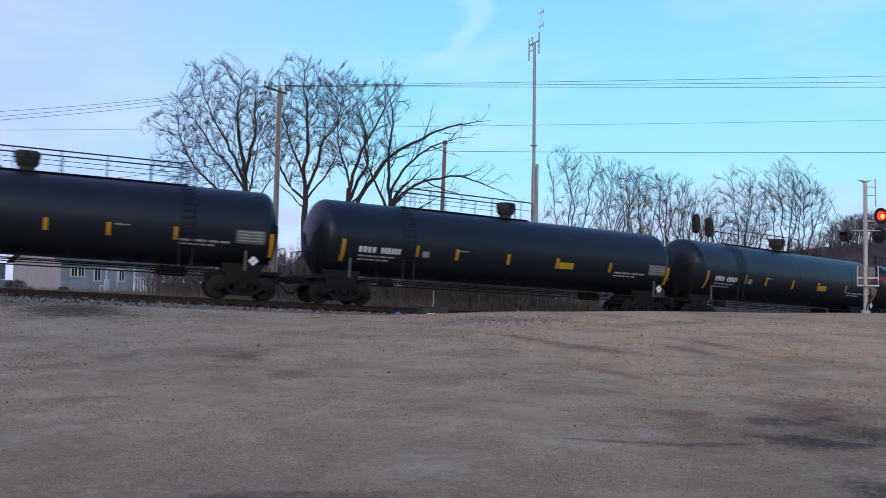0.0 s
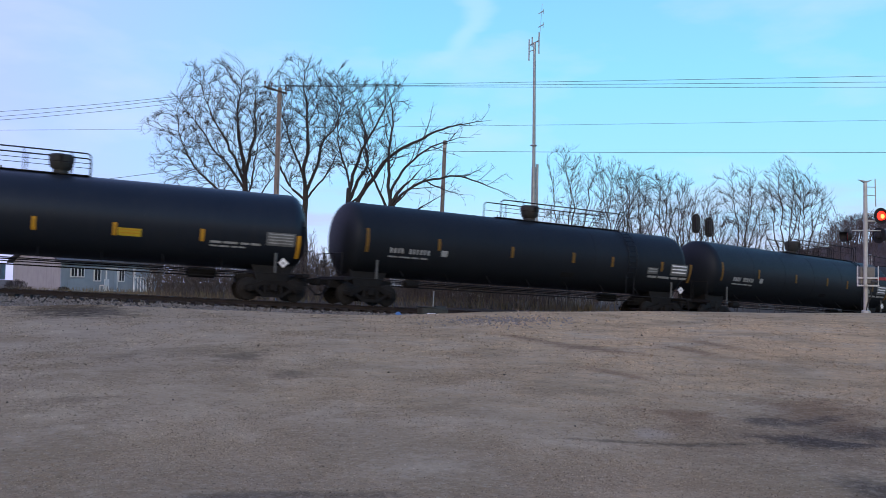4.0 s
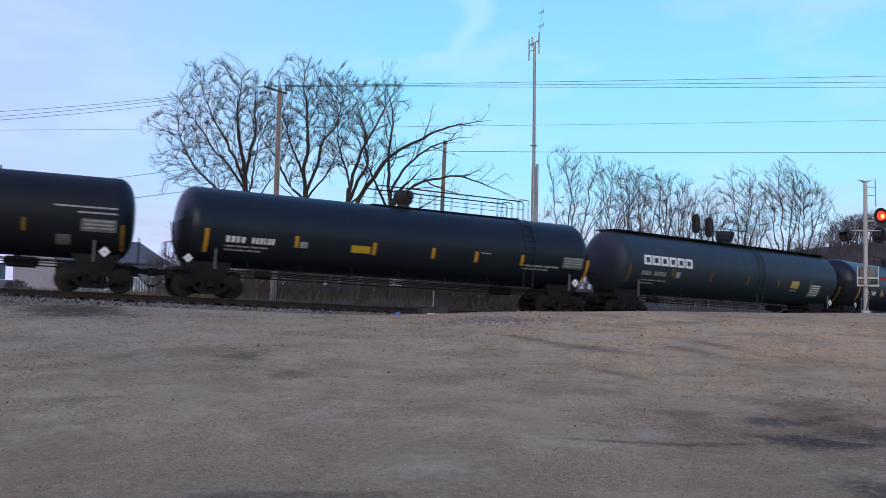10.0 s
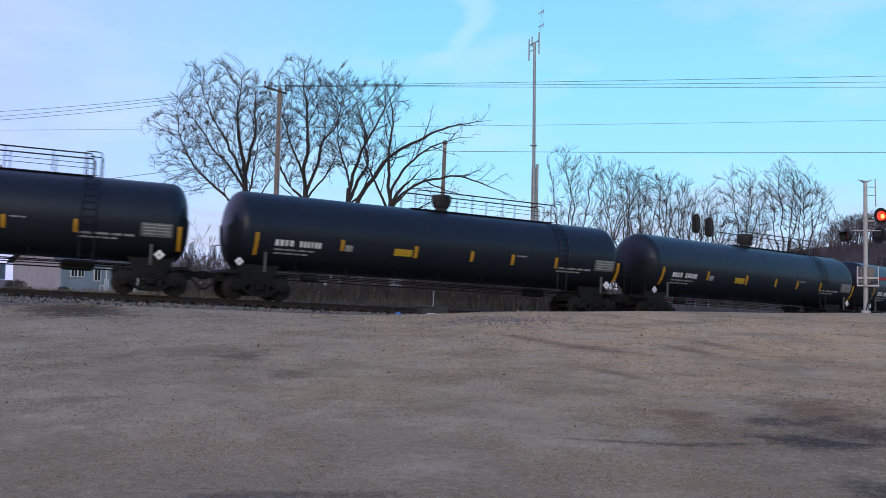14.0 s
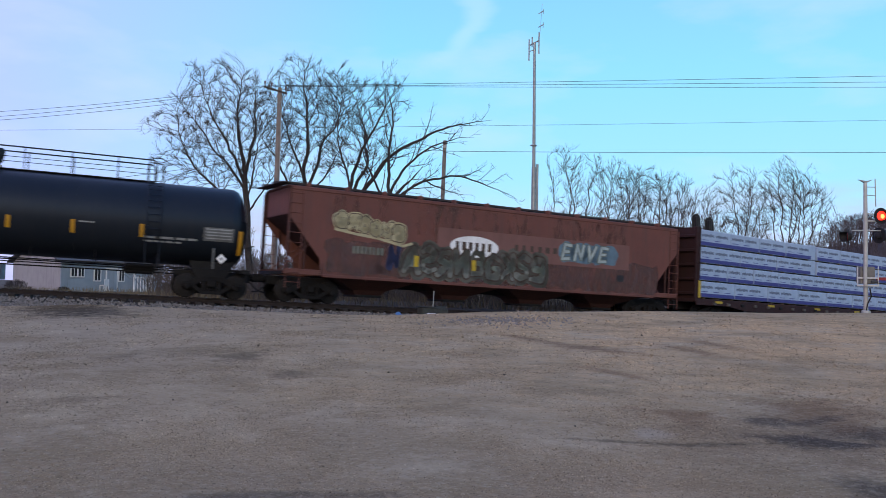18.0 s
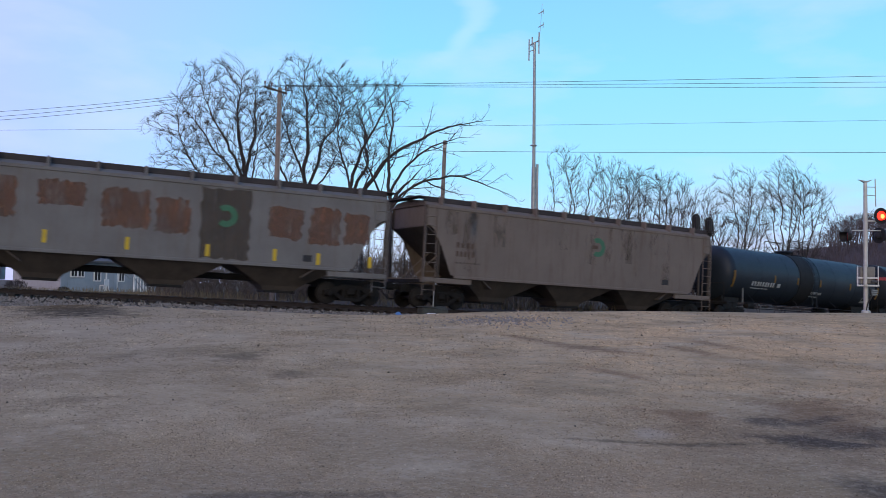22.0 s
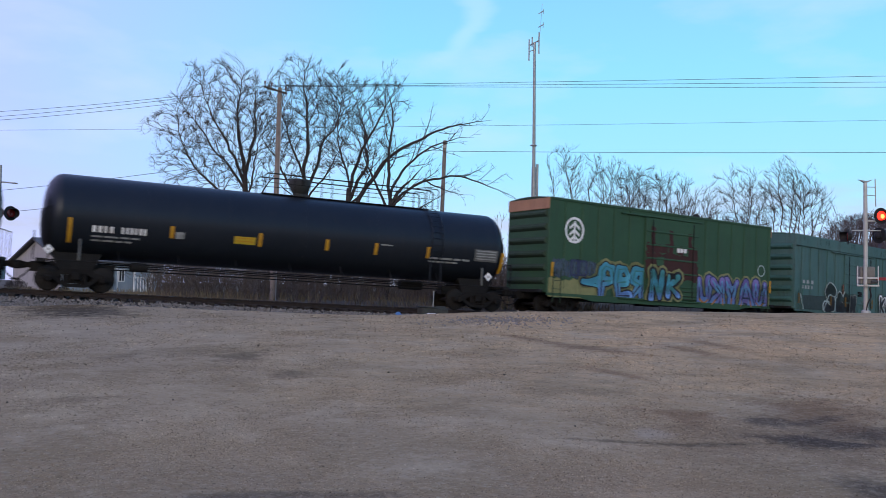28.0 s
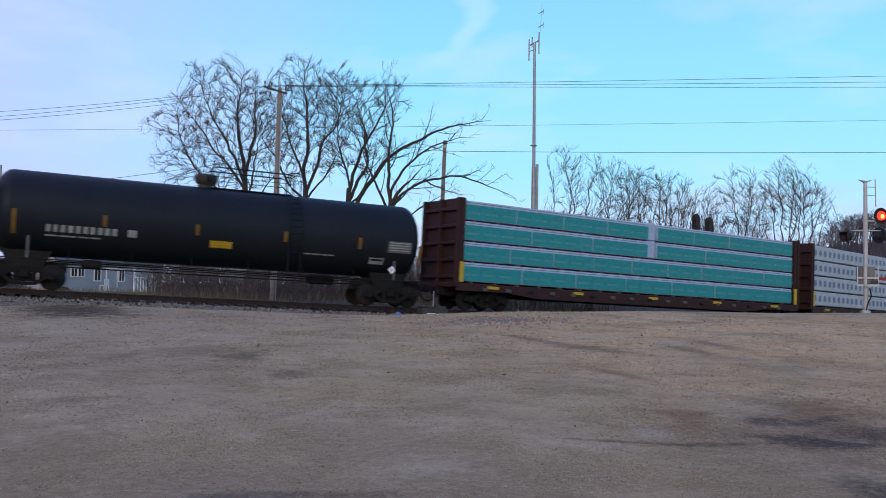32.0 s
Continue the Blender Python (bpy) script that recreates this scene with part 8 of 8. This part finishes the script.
# ---- trackside ----
box_grey = worn("grey_green_case_paint", (0.055, 0.057, 0.052), (0.038, 0.04, 0.036), 0.8, scale=4)
sw = base("switch_machine", "weathered grey switch machine beside the rail", "switch machine")
mm = on_rails(13.2, 0.5) @ pose(0, -1.55, 0)
sw.matrix_basis = mm
part("case", M().cbox(-0.62, 0.55, -0.28, 0.28, -0.30, 0.05, 0.04), box_grey, sw)
part("lid", M().cbox(-0.66, 0.0, -0.31, 0.31, 0.05, 0.10, 0.02), box_grey, sw)
part("motor_cover", M().turned([(0.0, 0.2), (0.45, 0.2), (0.5, 0.1)], (0.05, 0, -0.05), 0, 14), box_grey, sw, smooth=40)
part("throw_rod", M().rod((-0.3, 0.2, -0.1), (-0.3, 1.2, -0.12), 0.03), truck_steel, sw)
part("post", M().rod((0.15, 0.35, -0.25), (0.15, 0.35, 0.75), 0.03), galv, sw)
thing("plastic_bag", M().add([(-0.3, 0, 0), (0.1, -0.1, 0.0), (0.3, 0.05, 0), (0.0, 0.15, 0.05), (-0.1, 0.02, 0.07), (0.15, 0.02, 0.06)], [(0, 1, 4), (1, 5, 4), (1, 2, 5), (2, 3, 5), (3, 4, 5), (3, 0, 4), (0, 3, 2, 1)]), white_trim, "crumpled white plastic bag on the gravel", "litter", at=Matrix.Translation((-0.4, 32.4, float(ground_height(np.array([-0.4]), np.array([32.4]))[0]))))
thing("blue_wrapper", M().add([(-0.14, 0, 0), (0.1, -0.08, 0.0), (0.18, 0.06, 0), (-0.02, 0.1, 0.12), (0.05, 0.0, 0.13)], [(0, 1, 4), (1, 2, 4), (2, 3, 4), (3, 0, 4), (0, 3, 2, 1)]), material("blue_plastic", (0.05, 0.16, 0.42), 0.4), "crumpled blue plastic wrapper on the gravel", "litter", at=Matrix.Translation((-1.6, 31.6, float(ground_height(np.array([-1.6]), np.array([31.6]))[0]))))
rg = np.random.default_rng(81)
count = 150000
PY = 2480.0 / rg.uniform(78, 425, count)
PX = rg.uniform(-0.54, 0.54, count) * PY
lumps = np.sin(PX * 1.9 + 1.3 * np.sin(PY * 0.7)) * np.sin(PY * 1.1 + np.sin(PX * 0.8)) + rg.normal(0, 0.6, count)
keep = lumps > -0.1
PX, PY = PX[keep], PY[keep]
PD, _, _ = near_track(PX, PY)
keep = PD < -3.3
PX, PY = PX[keep], PY[keep]
count = len(PX)
PZ = ground_height(PX, PY)
rad = PY / 1550 * np.where(rg.random(count) < 0.98, rg.uniform(0.55, 1.5, count), rg.uniform(1.5, 2.6, count))
corner = np.array([(1, 0, 0), (-1, 0, 0), (0, 1, 0), (0, -1, 0), (0, 0, 1), (0, 0, -1)], float)
a = rg.uniform(0, 6.283, count)
shape = corner[None] * rg.uniform(0.6, 1.25, (count, 6, 1)) * rad[:, None, None] * (1, 1, 0.8)
spun = np.stack([shape[..., 0] * np.cos(a)[:, None] - shape[..., 1] * np.sin(a)[:, None], shape[..., 0] * np.sin(a)[:, None] + shape[..., 1] * np.cos(a)[:, None], shape[..., 2] + 0.3 * shape[..., 0]], -1)
spun += np.stack([PX, PY, PZ + rad * 0.25], -1)[:, None, :]
side_f = np.array([(0, 2, 4), (2, 1, 4), (1, 3, 4), (3, 0, 4), (2, 0, 5), (1, 2, 5), (3, 1, 5), (0, 3, 5)])
faces = (side_f[None] + (np.arange(count) * 6)[:, None, None]).reshape(-1, 3)
peb_mesh = bpy.data.meshes.new("pebbles")
peb_mesh.from_pydata(spun.reshape(-1, 3).tolist(), [], faces.tolist())
lot_stone = material("lot_pebbles", rough=0.9)
n = Nodes(lot_stone)
rnd = n.t.nodes.new("ShaderNodeNewGeometry").outputs["Random Per Island"]
shade = n.t.nodes.new("ShaderNodeVectorMath")
shade.operation = "SCALE"
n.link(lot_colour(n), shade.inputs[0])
n.link(n.ramp(n.math("POWER", rnd, 1.4), 0.0, 1.0, 0.42, 1.75), shade.inputs["Scale"])
n.color(n.mix(0.22, shade.outputs["Vector"], n.mix(rnd, (0.12, 0.105, 0.095), (0.42, 0.375, 0.325))))
n.b.inputs["Specular IOR Level"].default_value = 0.1
peb_mesh.materials.append(lot_stone)
peb_mesh.update()
tagged(new("pebbles", peb_mesh), "scattered small grey and tan stones on the lot", "pebbles", kind="stuff")
rng = random.Random(83)
bits = M()
for i in range(380):
    y = 8 + 19 * rng.random()
    x = rng.uniform(-0.52, 0.5) * y
    z = float(ground_height(np.array([x]), np.array([y]))[0])
    stone(bits, (x, y, z + 0.008), y / 1550 * (rng.uniform(0.6, 1.5) if rng.random() < 0.93 else rng.uniform(2.0, 3.2)), rng)
bit_mat = worn("dark_chips", (0.05, 0.04, 0.032), (0.09, 0.07, 0.05), 0.9, scale=8, streak=False, bump=0)
thing("debris", bits, bit_mat, "scattered dark clods and wood chips on the lot", "debris", kind="stuff")

# ---- the train: each car, the place of its front coupler at the start, its length ----
TRAIN = [
    (p_right, -12.6, 20.05), (None, 7.4, 20.05), (None, 27.4, 20.05), (None, 47.5, 20.05), (dark_tank, 67.5, 20.1),
    (dark_tank_b, 87.6, 20.6), (walk_tank, 108.2, 20.8), (mark_tank, 129.0, 20.1), (None, 149.1, 20.05), (slate_tank, 169.2, 20.1),
    (None, 189.3, 20.05), (None, 209.3, 20.05), (None, 229.5, 20.05), (None, 249.6, 20.05), (red_hopper, 269.4, 21.5),
    (blue_lumber, 290.9, 23.9), (grey_hopper, 314.8, 18.2), (tan_hopper, 333.0, 18.2), (blue_tank, 351.2, 17.5), (black_short, 368.7, 18.2),
    (None, 387.0, 18.2), (None, 405.1, 20.05), (green_box, 425.2, 17.8), (teal_box, 443.0, 17.7), (black_late, 460.7, 17.6),
    (teal_lumber, 478.3, 24.2), (grey_lumber, 502.5, 24.0)]
LEFT_WALK = {1, 2, 3}
cars = []
for i, (ob, s, L) in enumerate(TRAIN):
    if ob is None:
        src = black_short if i == 20 else p_left if i in LEFT_WALK else p_right
        if i == 1:
            ob = p_left
        else:
            ob = copy_thing(src, Matrix())
    cars.append((ob, s + L / 2, L / 2 - 2.05))
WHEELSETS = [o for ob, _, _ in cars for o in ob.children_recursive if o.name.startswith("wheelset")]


def motions():
    """The train rolls past from the far end of the line."""
    for ob, s, half in cars:
        rows = []
        t = 0.0
        while t <= SECONDS + 0.001:
            rows.append((t, on_rails(s - gone(t), half)))
            t += 0.5
        walk(ob, rows)
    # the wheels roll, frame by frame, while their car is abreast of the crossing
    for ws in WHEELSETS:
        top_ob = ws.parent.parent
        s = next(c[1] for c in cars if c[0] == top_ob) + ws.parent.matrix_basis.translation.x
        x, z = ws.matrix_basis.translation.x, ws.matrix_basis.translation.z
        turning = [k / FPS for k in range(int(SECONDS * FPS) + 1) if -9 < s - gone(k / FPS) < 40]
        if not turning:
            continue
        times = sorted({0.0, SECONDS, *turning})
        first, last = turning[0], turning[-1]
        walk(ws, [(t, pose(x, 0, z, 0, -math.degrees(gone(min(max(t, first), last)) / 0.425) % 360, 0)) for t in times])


motions()
